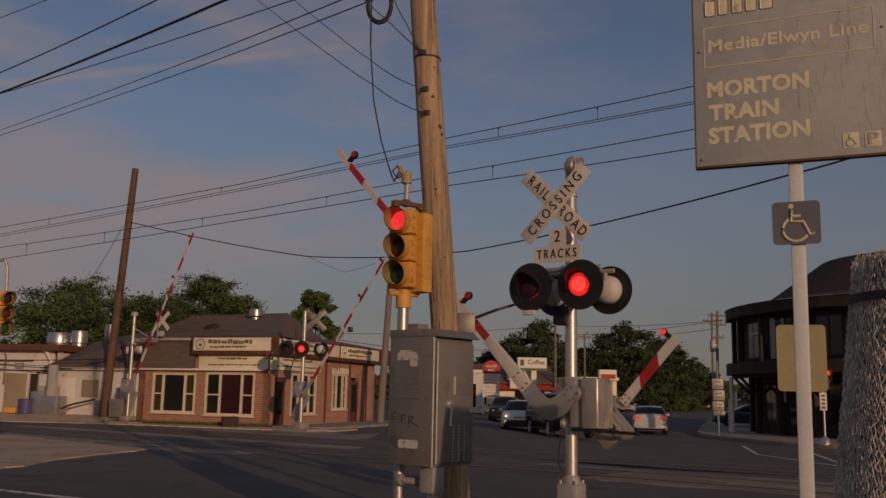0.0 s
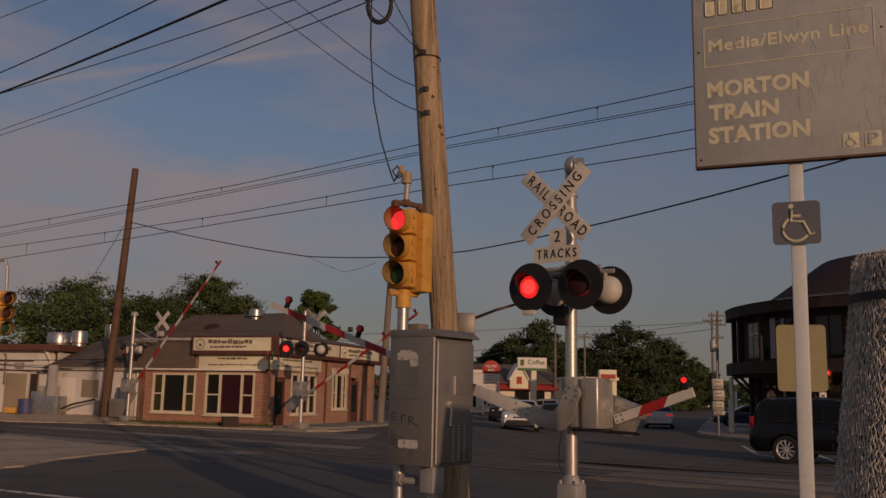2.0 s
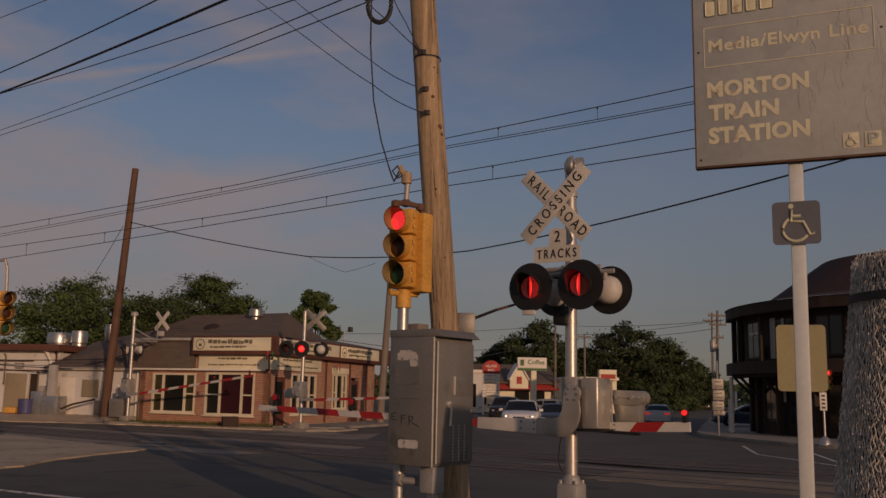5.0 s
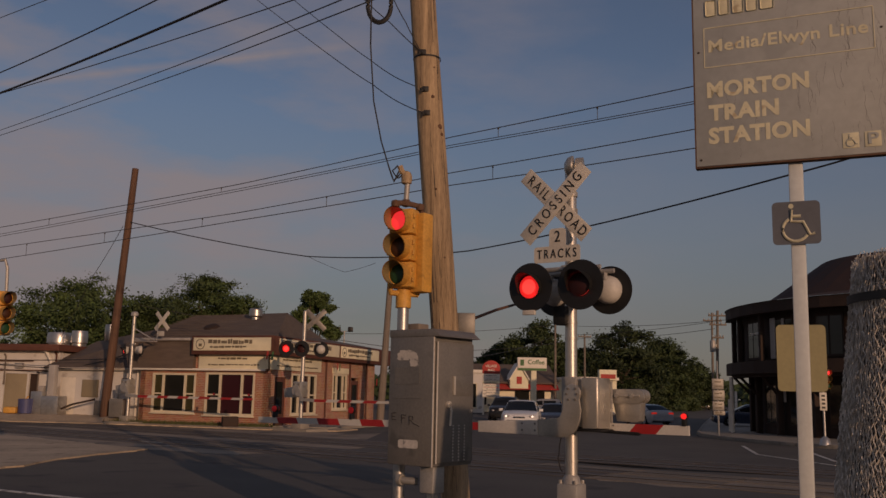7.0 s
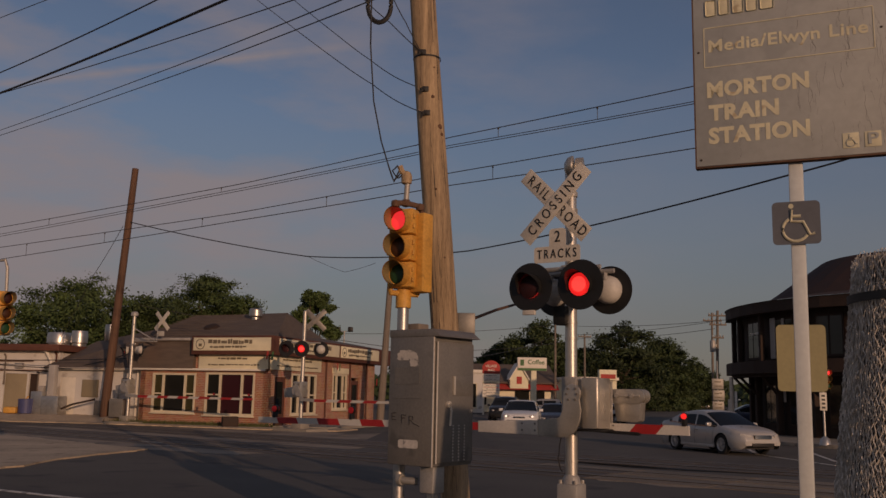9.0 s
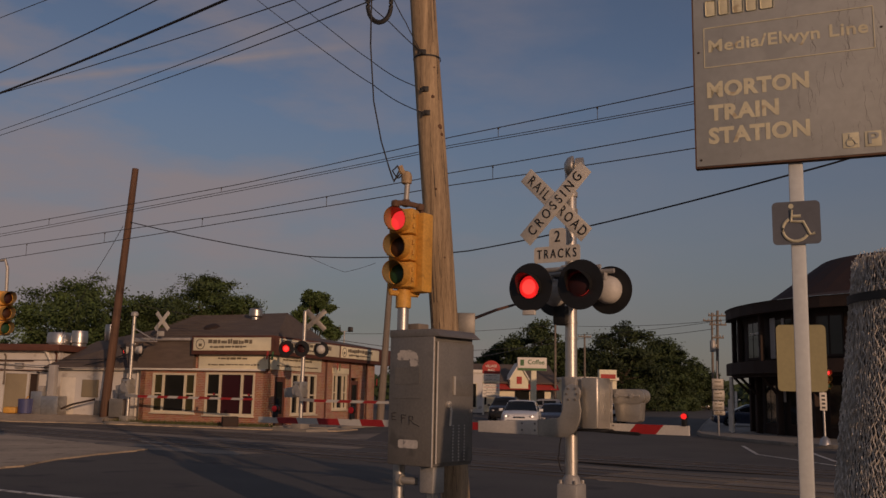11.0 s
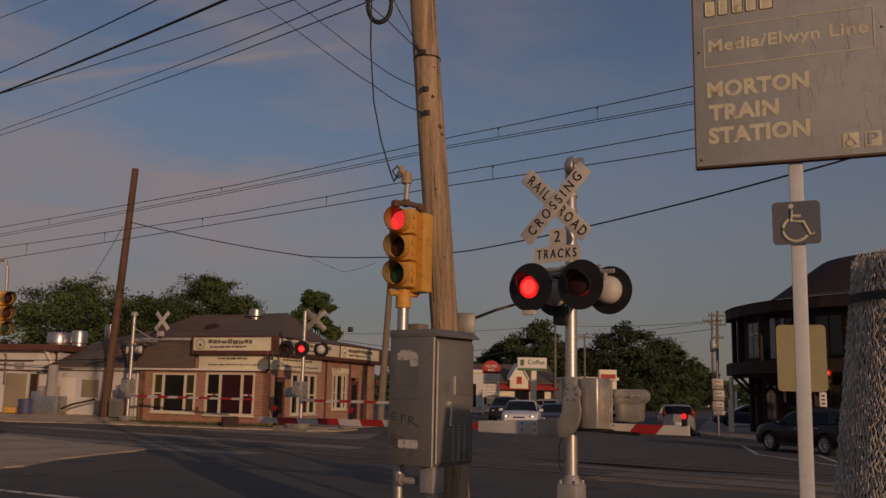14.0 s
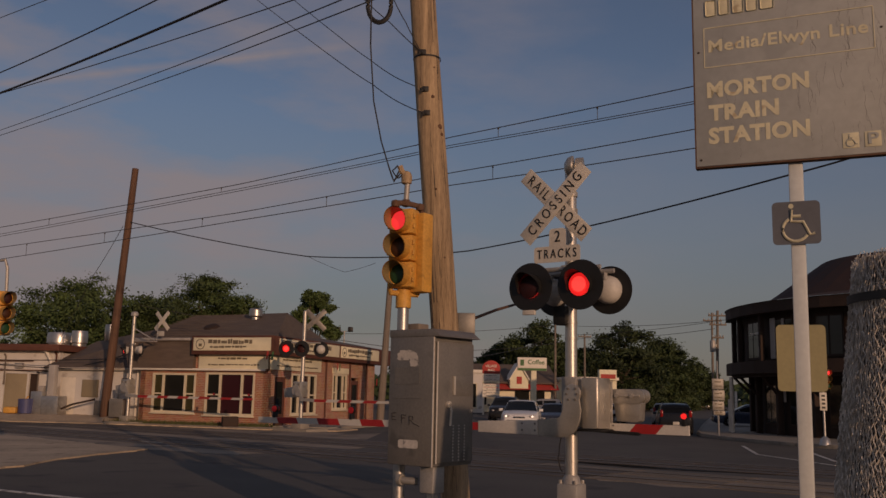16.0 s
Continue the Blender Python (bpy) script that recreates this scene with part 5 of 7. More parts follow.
    rnd, rows = random.Random(8), []
    for i in range(49):
        x = -27.0 + 13.2 * i / 48
        rows.append([bm.verts.new((x, y + rnd.uniform(-0.12, 0.12), z + rnd.uniform(-0.02, 0.02) * (z > 0.05))) for y, z in ((40.3, -0.05), (40.8, 0.07), (41.4, 0.18), (42.1, 0.27), (43.4, 0.28), (46.5, 0.28))])
    for p, q in zip(rows, rows[1:]):
        for j in range(5):
            bm.faces.new((p[j], q[j], q[j + 1], p[j + 1]))
    solid("earth_bank", bm, DIRT, "low bank of bare brown earth before the annex", "earth bank")
    bm = bmesh.new()
    box(bm, (0, 0, 0.22), (0.65, 0.5, 0.44), None, 0.04)
    solid("dark_crate", bm, DARK_WOOD, "dark red crate on the verge", "crate", m=pose(-8.7, 38.3, 0.02, 0, 0, 20))


def plain_house(name, m, w, d, h, roof_h, wall_mat, roof_mat, label, sign=None):
    root = thing(name, m, label, "building", "shops along the street")
    bm = bmesh.new()
    wall(bm, pose(-w / 2, 0, 0), w, h, 0.25, [(w * 0.1, w * 0.35, 0.6, h * 0.75), (w * 0.6, w * 0.9, 0.4, h * 0.75)])
    box(bm, (0, d / 2 + 0.4, h / 2), (w, d - 0.4, h))
    part("wall", bm, wall_mat, root)
    for a, b in ((0.1, 0.35), (0.6, 0.9)):
        window(root, pose(-w / 2, 0, 0), w * a, w * b, 0.6 if a < 0.5 else 0.4, h * 0.75, (w * (a + b) / 2,))
    bm = bmesh.new()
    if roof_h:
        prism(bm, [(-0.4, h), (d / 2, h + roof_h), (d + 0.4, h), (d + 0.4, h - 0.1), (-0.4, h - 0.1)], -w / 2 - 0.3, w / 2 + 0.3, Matrix(((0, 1, 0, 0), (1, 0, 0, 0), (0, 0, 1, 0), (0, 0, 0, 1))))
    else:
        box(bm, (0, d / 2, h + 0.15), (w + 0.4, d + 0.4, 0.3), None, 0.02)
    part("roof", bm, roof_mat, root, smooth=False)
    return root


def street_shops():
    root = plain_house("fast_food_shop", pose(6.2, 90, 0, 0, 0, 6), 10.5, 9, 2.9, 1.9, CREAM, SHINGLE, "cream shop with brown roof, small gable and red awning")
    bm = bmesh.new()
    prism(bm, [(-0.9, 2.3), (0.9, 2.3), (0.9, 3.2), (0.0, 4.7), (-0.9, 3.2)], -0.9, 1.5, pose(1.4, 0, 0), 0.02)
    gable = part("gable", bm, CREAM, root, "pointed cream gable")
    bm = bmesh.new()
    box(bm, (1.4, -0.93, 3.1), (0.5, 0.04, 0.7))
    part("gable_sign", bm, RED_INK, gable, "red window sign")
    for s in (-1, 1):
        bm = bmesh.new()
        box(bm, (0, 0, 0), (1.9, 2.6, 0.1), pose(1.4 + s * 0.5, 0.2, 3.95, 0, s * 59, 0))
        part("gable_trim", bm, TRIM_WHITE, gable)
    bm = bmesh.new()
    prism(bm, [(-0.9, 2.2), (0.0, 2.75), (0.0, 2.3)], -3.0, 5.4, Matrix(((0, 1, 0, 0), (1, 0, 0, 0), (0, 0, 1, 0), (0, 0, 0, 1))))
    part("awning", bm, RED_INK, root, "red awning")
    plain_house("white_shop", pose(1.0, 84, 0, 0, 0, 4), 6, 8, 3.6, 0, STUCCO, TRIM_WHITE, "white flat-roofed shop with awning beyond the junction")
    root = plain_house("cream_store", pose(16.2, 96, 0, 0, 0, 10), 4.8, 9, 3.4, 0, CREAM, TRIM_WHITE, "cream flat-roofed store with a red sign beyond the gate machine")
    bm = bmesh.new()
    box(bm, (1.3, -0.2, 3.95), (1.9, 0.5, 1.1), None, 0.03)
    part("parapet", bm, CREAM, root)
    bm = bmesh.new()
    box(bm, (1.3, -0.48, 3.8), (1.6, 0.05, 0.45))
    part("sign", bm, RED_INK, root, "red shop sign")
    # tenants' board with an arched red top
    root = thing("shopping_sign", pose(4.15, 75, 0, 0, 0, 2), "tall white tenants' board with arched red top beside the car park", "shop sign")
    bm = bmesh.new()
    prism(bm, [(-0.72, 3.35), (0.72, 3.35), (0.72, 3.9)] + arc(8, 20, 160, 0.77, 0, 3.65) + [(-0.72, 3.9)], -0.12, 0.12, None, 0.01)
    cap = part("arched_top", bm, RED_INK, root, "red arched panel with white capitals")
    words("VILLAGE", 0.2, TRIM_WHITE, cap, pose(0, -0.125, 3.95), 0.85)
    words("MALL", 0.2, TRIM_WHITE, cap, pose(0, -0.125, 3.62), 0.85)
    for i in range(7):
        z = 3.17 - 0.27 * i
        bm = bmesh.new()
        box(bm, (0, 0, z), (1.40, 0.18, 0.24), None, 0.01)
        p = part("tenant_panel", bm, CREAM if i == 2 else TRIM_WHITE, root)
        bars(p, pose(0, -0.09, 0), -0.45, 0.45, z, 0.045, INK, 40 + i)
    for x in (-0.6, 0.6):
        bm = bmesh.new()
        box(bm, (x, 0.05, 0.7), (0.12, 0.12, 1.4))
        part("leg", bm, TRIM_WHITE, root)
    root = thing("coffee_sign", pose(7.0, 70, 0, 0, 0, 4), "white and green coffee shop sign on a cream post", "shop sign")
    bm = bmesh.new()
    box(bm, (0, 0, 4.0), (2.25, 0.25, 1.0), None, 0.02)
    panel = part("panel", bm, TRIM_WHITE, root, "white lit sign panel")
    words("Coffee", 0.34, GREEN_INK, panel, pose(0.3, -0.13, 4.14))
    bm = bmesh.new()
    box(bm, (0, -0.13, 3.6), (2.2, 0.02, 0.18))
    box(bm, (-0.78, -0.13, 4.1), (0.28, 0.02, 0.45))
    part("green_band", bm, GREEN_INK, panel)
    bm = bmesh.new()
    box(bm, (0.12, 0, 1.75), (0.42, 0.3, 3.5), None, 0.02)
    part("post", bm, CREAM, root)


def round_building():
    """The dark two-storey building with a rounded corner, its gallery and hipped roof."""
    root = thing("corner_building", pose(26.64, 48.6, -0.3), "dark brown two-storey building with a rounded gallery and hipped roof", "building")
    n, r = 14, 9.4
    def at(a, rad, z):
        return (rad * math.cos(radians(a)), rad * math.sin(radians(a)), z)
    angles = [180 + (110) * i / n - 20 for i in range(n + 1)]
    for r0, z0, z1, name, mt, label in ((8.6, 2.55, 2.75, "gallery_edge", DARK_WOOD, "dark gallery edge"), (8.85, 2.68, 3.2, "parapet", DARK_WOOD, "dark boarded parapet"), (8.82, 5.2, 5.66, "eaves_band", DARK_WOOD, "deep dark eaves band")):
        bm = bmesh.new()
        for a, b in zip(angles, angles[1:]):
            for q0, q1 in ((r0 + 0.25, r0 + 0.25), (r0 - 0.2, r0 - 0.2)):
                quad(bm, at(a, q0, z0), at(b, q1, z0), at(b, q1, z1), at(a, q0, z1))
            for z in (z0, z1):
                quad(bm, at(a, r0 - 0.2, z), at(b, r0 - 0.2, z), at(b, r0 + 0.25, z), at(a, r0 + 0.25, z))
        part(name, bm, mt, root, label, smooth=False)
    bm = bmesh.new()
    for a, b in zip(angles, angles[1:]):
        quad(bm, at(a, 9.12, 5.66), at(b, 9.12, 5.66), at(b, 7.3, 6.0), at(a, 7.3, 6.0))
        quad(bm, at(a, 7.3, 6.0), at(b, 7.3, 6.0), at(b, 4.75, 7.85), at(a, 4.75, 7.85))
        bm.faces.new([bm.verts.new(p) for p in (at(a, 4.75, 7.85), at(b, 4.75, 7.85), (0, 0, 8.15))])
    part("roof", bm, DARK_ROOF, root, "dark red-brown hipped roof", smooth=False)
    bm = bmesh.new()
    for a, b in zip(angles, angles[1:]):
        quad(bm, at(a, 7.7, 0), at(b, 7.7, 0), at(b, 7.7, 2.7), at(a, 7.7, 2.7))
        quad(bm, at(a, 8.4, 2.65), at(b, 8.4, 2.65), at(b, 8.4, 5.65), at(a, 8.4, 5.65))
        bm.faces.new([bm.verts.new(p) for p in (at(a, 8.8, 5.64), at(b, 8.8, 5.64), (0, 0, 5.64))])
        quad(bm, at(a, 8.8, 2.62), at(b, 8.8, 2.62), at(b, 7.2, 2.62), at(a, 7.2, 2.62))
    part("inner_wall", bm, DARK_WOOD, root, "dark recessed walls", smooth=False)
    for i, a in enumerate(angles[::2]):
        bm = bmesh.new()
        box(bm, at(a, 8.7, 4.1), (0.2, 0.2, 2.9), None, 0.02)
        part("gallery_post", bm, DARK_WOOD, root, "dark timber gallery post")
        bm = bmesh.new()
        box(bm, at(a, 7.95, 1.35), (0.26, 0.26, 2.7), None, 0.02)
        part("ground_post", bm, DARK_WOOD, root, "dark timber post")
        bm = bmesh.new()
        tube(bm, at(a, 8.05, 1.85), at(a, 8.75, 2.6), 0.07, n=6)
        part("brace", bm, DARK_WOOD, root, "dark diagonal brace under the gallery")
    for i in range(5):
        a = angles[2 * i] + 7.8
        for z0, z1 in ((3.3, 5.0), (0.5, 2.3)):
            bm = bmesh.new()
            box(bm, (8.43 if z0 > 3 else 7.73, 0, (z0 + z1) / 2), (0.06, 1.2, z1 - z0), pose(0, 0, 0, 0, 0, a))
            w = part("window", bm, DARK_WOOD, root, "dark gallery window")
            for s in (-1, 1):
                bm = bmesh.new()
                box(bm, (8.47 if z0 > 3 else 7.77, 0.29 * s, (z0 + z1) / 2), (0.02, 0.5, z1 - z0 - 0.2), pose(0, 0, 0, 0, 0, a))
                part("pane", bm, GLASS, w)
    bm = bmesh.new()
    box(bm, (6, -4, 3.0), (12, 10, 6.0))
    part("rear_wing", bm, DARK_WOOD, root, "plain dark rear wing")
    bm = bmesh.new()
    prism(bm, [(-1, 5.95), (13, 5.95), (9, 8.1), (3, 8.1)], -9.3, 1, None)
    part("wing_roof", bm, DARK_ROOF, root, "dark hipped wing roof", smooth=False)
    bm = bmesh.new()
    for a in (183.5, 187.2):
        lamp_bm = bmesh.new()
        box(lamp_bm, (8.52, 0, 4.42), (0.06, 0.42, 0.09), pose(0, 0, 0, 0, 0, a), 0.01)
        part("strip_light", lamp_bm, TRIM_WHITE, root, "pale strip light fitting in the gallery")
    # added pale panels for the gallery's bright strips and a pale window
    for a, z0, z1, w in ((195, 3.3, 5.0, 0.34), (199.5, 3.3, 4.95, 0.16), (189, 3.35, 3.85, 0.5), (192, 1.5, 2.2, 0.4)):
        sheet = bmesh.new()
        box(sheet, (8.5 if z0 > 3 else 7.82, 0, (z0 + z1) / 2), (0.04, w, z1 - z0), pose(0, 0, 0, 0, 0, a), 0.01)
        part("wall_sheet", sheet, SIDING, root, "flat pale grey panel before the dark wall")
    box(bm, (-4.6, -7.35, 1.45), (3.0, 0.12, 1.2), pose(0, 0, 0, 0, 0, 0), 0.02)
    part("banner", bm, SIDING, root, "pale grey banner by the entrance")
    root.scale = (1.2, 1.2, 1.2)


restaurant()
left_sheds()
street_shops()
round_building()


# ---- kerbs, verges, tracks and markings ----
def ground_details():
    def patch(name, poly, z, mt, label, cat, thick=0.004):
        bm = bmesh.new()
        rnd, ragged = random.Random(len(poly)), []
        for (ax, ay), (bx, by) in zip(poly, poly[1:] + poly[:1]):
            n = max(1, min(24, int(math.hypot(bx - ax, by - ay) / 0.35))) if mt is DIRT or mt is GRASS else 1
            for i in range(n):
                j = 0.0 if i == 0 or n == 1 else 0.09
                ragged.append((ax + (bx - ax) * i / n + rnd.uniform(-j, j), ay + (by - ay) * i / n + rnd.uniform(-j, j)))
        slab(bm, ragged, z - thick if thick > 0.01 else 0.001, z)
        return solid(name, bm, mt, label, cat, kind="structure", smooth=False)
    patch("pavement_west", [(-8.0, 16.6), (-7.9, 20.0), (-7.3, 23.3), (-8.6, 24.3), (-11.5, 27.0), (-17, 32.0), (-40, 40), (-40, 14)], 0.035, DIRT, "dusty tan verge with a ragged edge", "verge", 0.035)
    patch("verge_north", [(-30, 43.0), (-17.5, 39.8), (-13.0, 38.9), (-7.4, 36.6), (-4.0, 36.4), (-3.4, 38.4), (-6.6, 39.6), (-16, 44), (-30, 47)], 0.05, DIRT, "bare earth verge before the restaurant", "verge", 0.05)
    patch("grass_strip", [(-14.2, 40.6), (-9.5, 38.9), (-7.6, 38.4), (-7.3, 39.1), (-13.2, 41.2)], 0.09, GRASS, "thin strip of worn grass", "grass", 0.04)
    patch("pavement_side", [(-7.0, 38.6), (-4.6, 38.0), (0.6, 53.5), (-2.2, 53.5)], 0.10, CONCRETE, "concrete pavement along the restaurant", "pavement", 0.10)
    # pavement with a curved kerb by the dark building
    edge = [(49.0, 163.0), (31.2, 105.0), (18.7, 65.2), (13.9, 49.5), (13.3, 46.6), (13.35, 44.4), (13.65, 42.2), (14.1, 40.0), (14.75, 38.2), (16.0, 36.4), (18.5, 34.4), (24.0, 31.5), (36.0, 27.0)]
    patch("pavement_east", edge + [(72, 27), (72, 163)], -0.16, CONCRETE, "pale concrete pavement with a kerb by the dark building", "pavement", 0.2)
    bm = bmesh.new()
    for (ax, ay), (bx, by) in zip(edge, edge[1:]):
        d = Vector((bx - ax, by - ay, 0))
        m = Matrix.Translation(((ax + bx) / 2, (ay + by) / 2, -0.22)) @ pose(0, 0, 0, 0, 0, math.degrees(math.atan2(d.y, d.x)))
        box(bm, (0, 0, 0), (d.length, 0.16, 0.17), m, 0.015)
    solid("kerb", bm, CONCRETE, "worn concrete kerb", "kerb", kind="structure")
    # tracks: rails sunk between timbers and asphalt
    u, v = Vector((-0.8, 0.6, 0)), Vector((0.6, 0.8, 0))
    m = Matrix.Translation((0, 0, 0)) @ pose(0, 0, 0, 0, 0, 143.13)
    bm = bmesh.new()
    box(bm, (0, 0, 0), (2.36, 0.52, 0.012), None, 0.004)
    plank = mesh("plank", bm, TIMBER)
    sunlit_plank = plank.copy()
    sunlit_plank.materials[0] = TIMBER_SUNLIT
    deck = thing("crossing_deck", Matrix(), "worn timber planks of the level crossing between the rails", "crossing deck", kind="structure")
    for c in (17.2, 21.2):
        for s in (-0.72, 0.72):
            bm = bmesh.new()
            box(bm, (0, -(c + s), 0.012), (160, 0.07, 0.02), m, 0.004)
            solid("rail", bm, RAIL, "worn steel rail sunk in the crossing", "rail", "rails", kind="structure")
        for off in (-1.15, -0.36, 0.36, 1.15):
            for k in range(26):
                place = m @ pose(-24 + 2.4 * k, -(c + off), 0.006)
                # near track planks to the right take the sunlit timber colour
                part("plank", sunlit_plank if place.translation.x > 3.2 and c < 20 else plank, TIMBER, deck, m=place)
    for a, b, w in (((-6.9, 13.95), (-4.6, 12.65), 0.12), ((12.38, 37.7), (10.96, 31.9), 0.13), ((10.96, 31.9), (11.57, 27.0), 0.13), ((13.7, 34.4), (12.34, 28.8), 0.13), ((-9.6, 28.6), (-7.2, 25.2), 0.3)):
        d = Vector((b[0] - a[0], b[1] - a[1], 0))
        bm = bmesh.new()
        box(bm, (0, 0, 0.004), (d.length, w, 0.008), Matrix.Translation(((a[0] + b[0]) / 2, (a[1] + b[1]) / 2, level((a[0] + b[0]) / 2, (a[1] + b[1]) / 2) * 0.985)) @ pose(0, 0, 0, 0, 0, math.degrees(math.atan2(d.y, d.x))))
        solid("road_line", bm, LINE, "worn white road line", "road marking", "road markings", kind="structure")
    # thin lighter slabs that paint the sunlit stretches of the crossing
    for poly in ([(-19, 33.5), (-17, 36.4), (-12.5, 37.4), (-7.5, 36.2), (-2.4, 35.6), (-1.5, 27.0), (-3.2, 24.6), (-4.9, 22.3), (-7.1, 23.4), (-8.6, 24.5), (-11.5, 27.1)], [(3.6, 19.2), (2.9, 17.4), (8.4, 13.2), (14.5, 8.5), (15.2, 10.3), (8.6, 15.6)]):
        bm = bmesh.new()
        rnd, ragged = random.Random(3), []
        for (ax, ay), (bx, by) in zip(poly, poly[1:] + poly[:1]):
            for i in range(10):
                ragged.append((ax + (bx - ax) * i / 10 + rnd.uniform(-0.22, 0.22), ay + (by - ay) * i / 10 + rnd.uniform(-0.22, 0.22)))
        slab(bm, ragged, 0.0005, 0.0025)
        solid("crossing_apron", bm, DUSTY_SUNLIT, "dusty light-brown asphalt at the rails, sunlit brightness in its colour", "road surface", "crossing aprons", kind="structure", smooth=False)
    bm = bmesh.new()
    slab(bm, [(-2.5, 27.5), (-0.3, 26.0), (1.8, 27.4), (1.6, 44), (-2.2, 38)], 0.001, 0.004)
    slab(bm, [(-8.3, 15.6), (-1.5, 11.0), (4, 8), (-2, 4), (-9, 6)], 0.001, 0.004)
    solid("asphalt_patch", bm, PATCH, "slightly darker asphalt patches", "road patch", kind="structure")


ground_details()


# ---- trees ----
LEAF = mat("leaves", (0.060, 0.098, 0.026), 0.75, 0, 0.5, 0.45, 6, 0, island=0.45, tint=(0.034, 0.058, 0.017))
# darker copy of the leaves, with the street trees' shade in its colour
LEAF_SHADED = mat("leaves_shaded", (0.042, 0.068, 0.020), 0.75, 0, 0.5, 0.45, 6, 0, island=0.4, tint=(0.020, 0.034, 0.011))
BARK = mat("bark", (0.09, 0.065, 0.045), 0.9, 0, 3, 0.3, 20, 0.5, stretch=(3, 3, 0.5))


def tree(x, y, height, width, seed, leaf=0.17, count=30000, low=0.22, dark=False, label="full-leafed green tree behind the roofs"):
    rnd = random.Random(seed)
    root = thing("tree", pose(x, y, 0), label, "tree", "trees")
    bm = bmesh.new()
    trunk_h = height * 0.5
    tube(bm, (0, 0, -0.6), (0.1, 0, trunk_h), 0.022 * height, 0.012 * height, 10)
    lobes = []
    for i in range(17):
        a = 2.4 * i + rnd.uniform(-0.4, 0.4)
        lev = (i + rnd.uniform(0.0, 1.0)) / 17
        rad = width / 2 * math.sqrt(max(0.05, 1 - (1.5 * lev - 0.5) ** 2)) * rnd.uniform(0.45, 0.85)
        size = width * rnd.uniform(0.12, 0.2)
        z = height * (low + 0.12) + (height * (0.88 - low) - size * 0.7) * lev
        c = Vector((rad * math.cos(a), rad * math.sin(a), z))
        lobes.append((c, size))
        tube(bm, (0, 0, min(z, trunk_h) * rnd.uniform(0.55, 0.95)), c, 0.008 * height, 0.003 * height, 6)
    lobes.append((Vector((rnd.uniform(-0.08, 0.08) * width, 0, height - width * 0.13)), width * 0.13))
    lobes.append((Vector((0, 0, height * 0.52)), width * 0.24))
    part("trunk", bm, BARK, root)
    verts, faces = [], []
    total = sum(s ** 2 for _, s in lobes)
    for c, s in lobes:
        share = count * s * s / total
        sprays = max(8, int(share / 70))
        for k in range(sprays):
            # a spray of leaves that hangs outward from its twig
            d = Vector((rnd.gauss(0, 1), rnd.gauss(0, 1), rnd.gauss(0.15, 0.8))).normalized()
            hub = c + Vector((d.x, d.y, d.z * 0.8)) * s * (rnd.random() ** 0.4) * (1.05 + 0.4 * noise.noise(d * 2.5 + c))
            spread = s * rnd.uniform(0.14, 0.30)
            for _ in range(int(share / sprays)):
                p = hub + Vector((rnd.gauss(0, 1), rnd.gauss(0, 1), rnd.gauss(0, 0.55))) * spread
                tilt = (d * 0.8 + Vector((rnd.gauss(0, 0.6), rnd.gauss(0, 0.6), 0.5 + rnd.gauss(0, 0.5)))).normalized()
                e1 = tilt.orthogonal().normalized()
                e1 = (e1 * math.cos(k) + tilt.cross(e1) * math.sin(k)) * leaf * rnd.uniform(0.45, 1.0)
                e2 = tilt.cross(e1) * rnd.uniform(0.45, 0.75)
                i = len(verts)
                verts += [p - e1, p + e2 * 0.7, p + e1, p - e2]
                faces.append((i, i + 1, i + 2, i + 3))
    me = bpy.data.meshes.new("crown")
    me.from_pydata(verts, [], faces)
    me.materials.append(LEAF_SHADED if dark else LEAF)
    part("crown", me, LEAF, root, "ragged crown of small leaves in sprays")


for args in ((-30.2, 75, 10.8, 11.6, 1), (-25.5, 80, 10.0, 10.0, 2), (-34.0, 78, 6.2, 6.0, 3), (-22.8, 86, 12.6, 9.6, 4), (-18.8, 84, 10.2, 7.6, 5), (-28, 88, 10.0, 11, 6), (-9.9, 70, 9.5, 3.9, 7),
             (-2.5, 95, 7.4, 6.0, 8)):
    tree(*args)
for args in ((12.2, 112, 10.8, 10.5, 11), (7.0, 118, 8.2, 8.0, 12), (25.8, 130, 12.4, 12.0, 13), (15.5, 118, 8.8, 8, 14), (33.5, 140, 10.8, 12, 15), (40, 158, 10.4, 13, 16), (45.5, 165, 8.2, 11, 17), (20.5, 135, 9.0, 9, 18), (29, 150, 9.0, 12, 19), (51, 190, 7.5, 12, 20)):
    tree(*args, leaf=0.28, dark=True, count=19000, low=0.06, label="street tree along the far road, leaves coloured in shaded green")


for args in ((9.5, 112, 4.2, 9.0, 31), (20.0, 122, 4.2, 10.0, 32), (28.5, 130, 4.6, 10.0, 33), (33.5, 138, 4.6, 10.0, 34), (38.5, 152, 4.8, 11.0, 35), (44.0, 165, 4.8, 11.0, 36)):
    tree(*args, leaf=0.28, dark=True, count=9000, low=-0.12, label="low bush under the street trees, leaves coloured in shaded green")


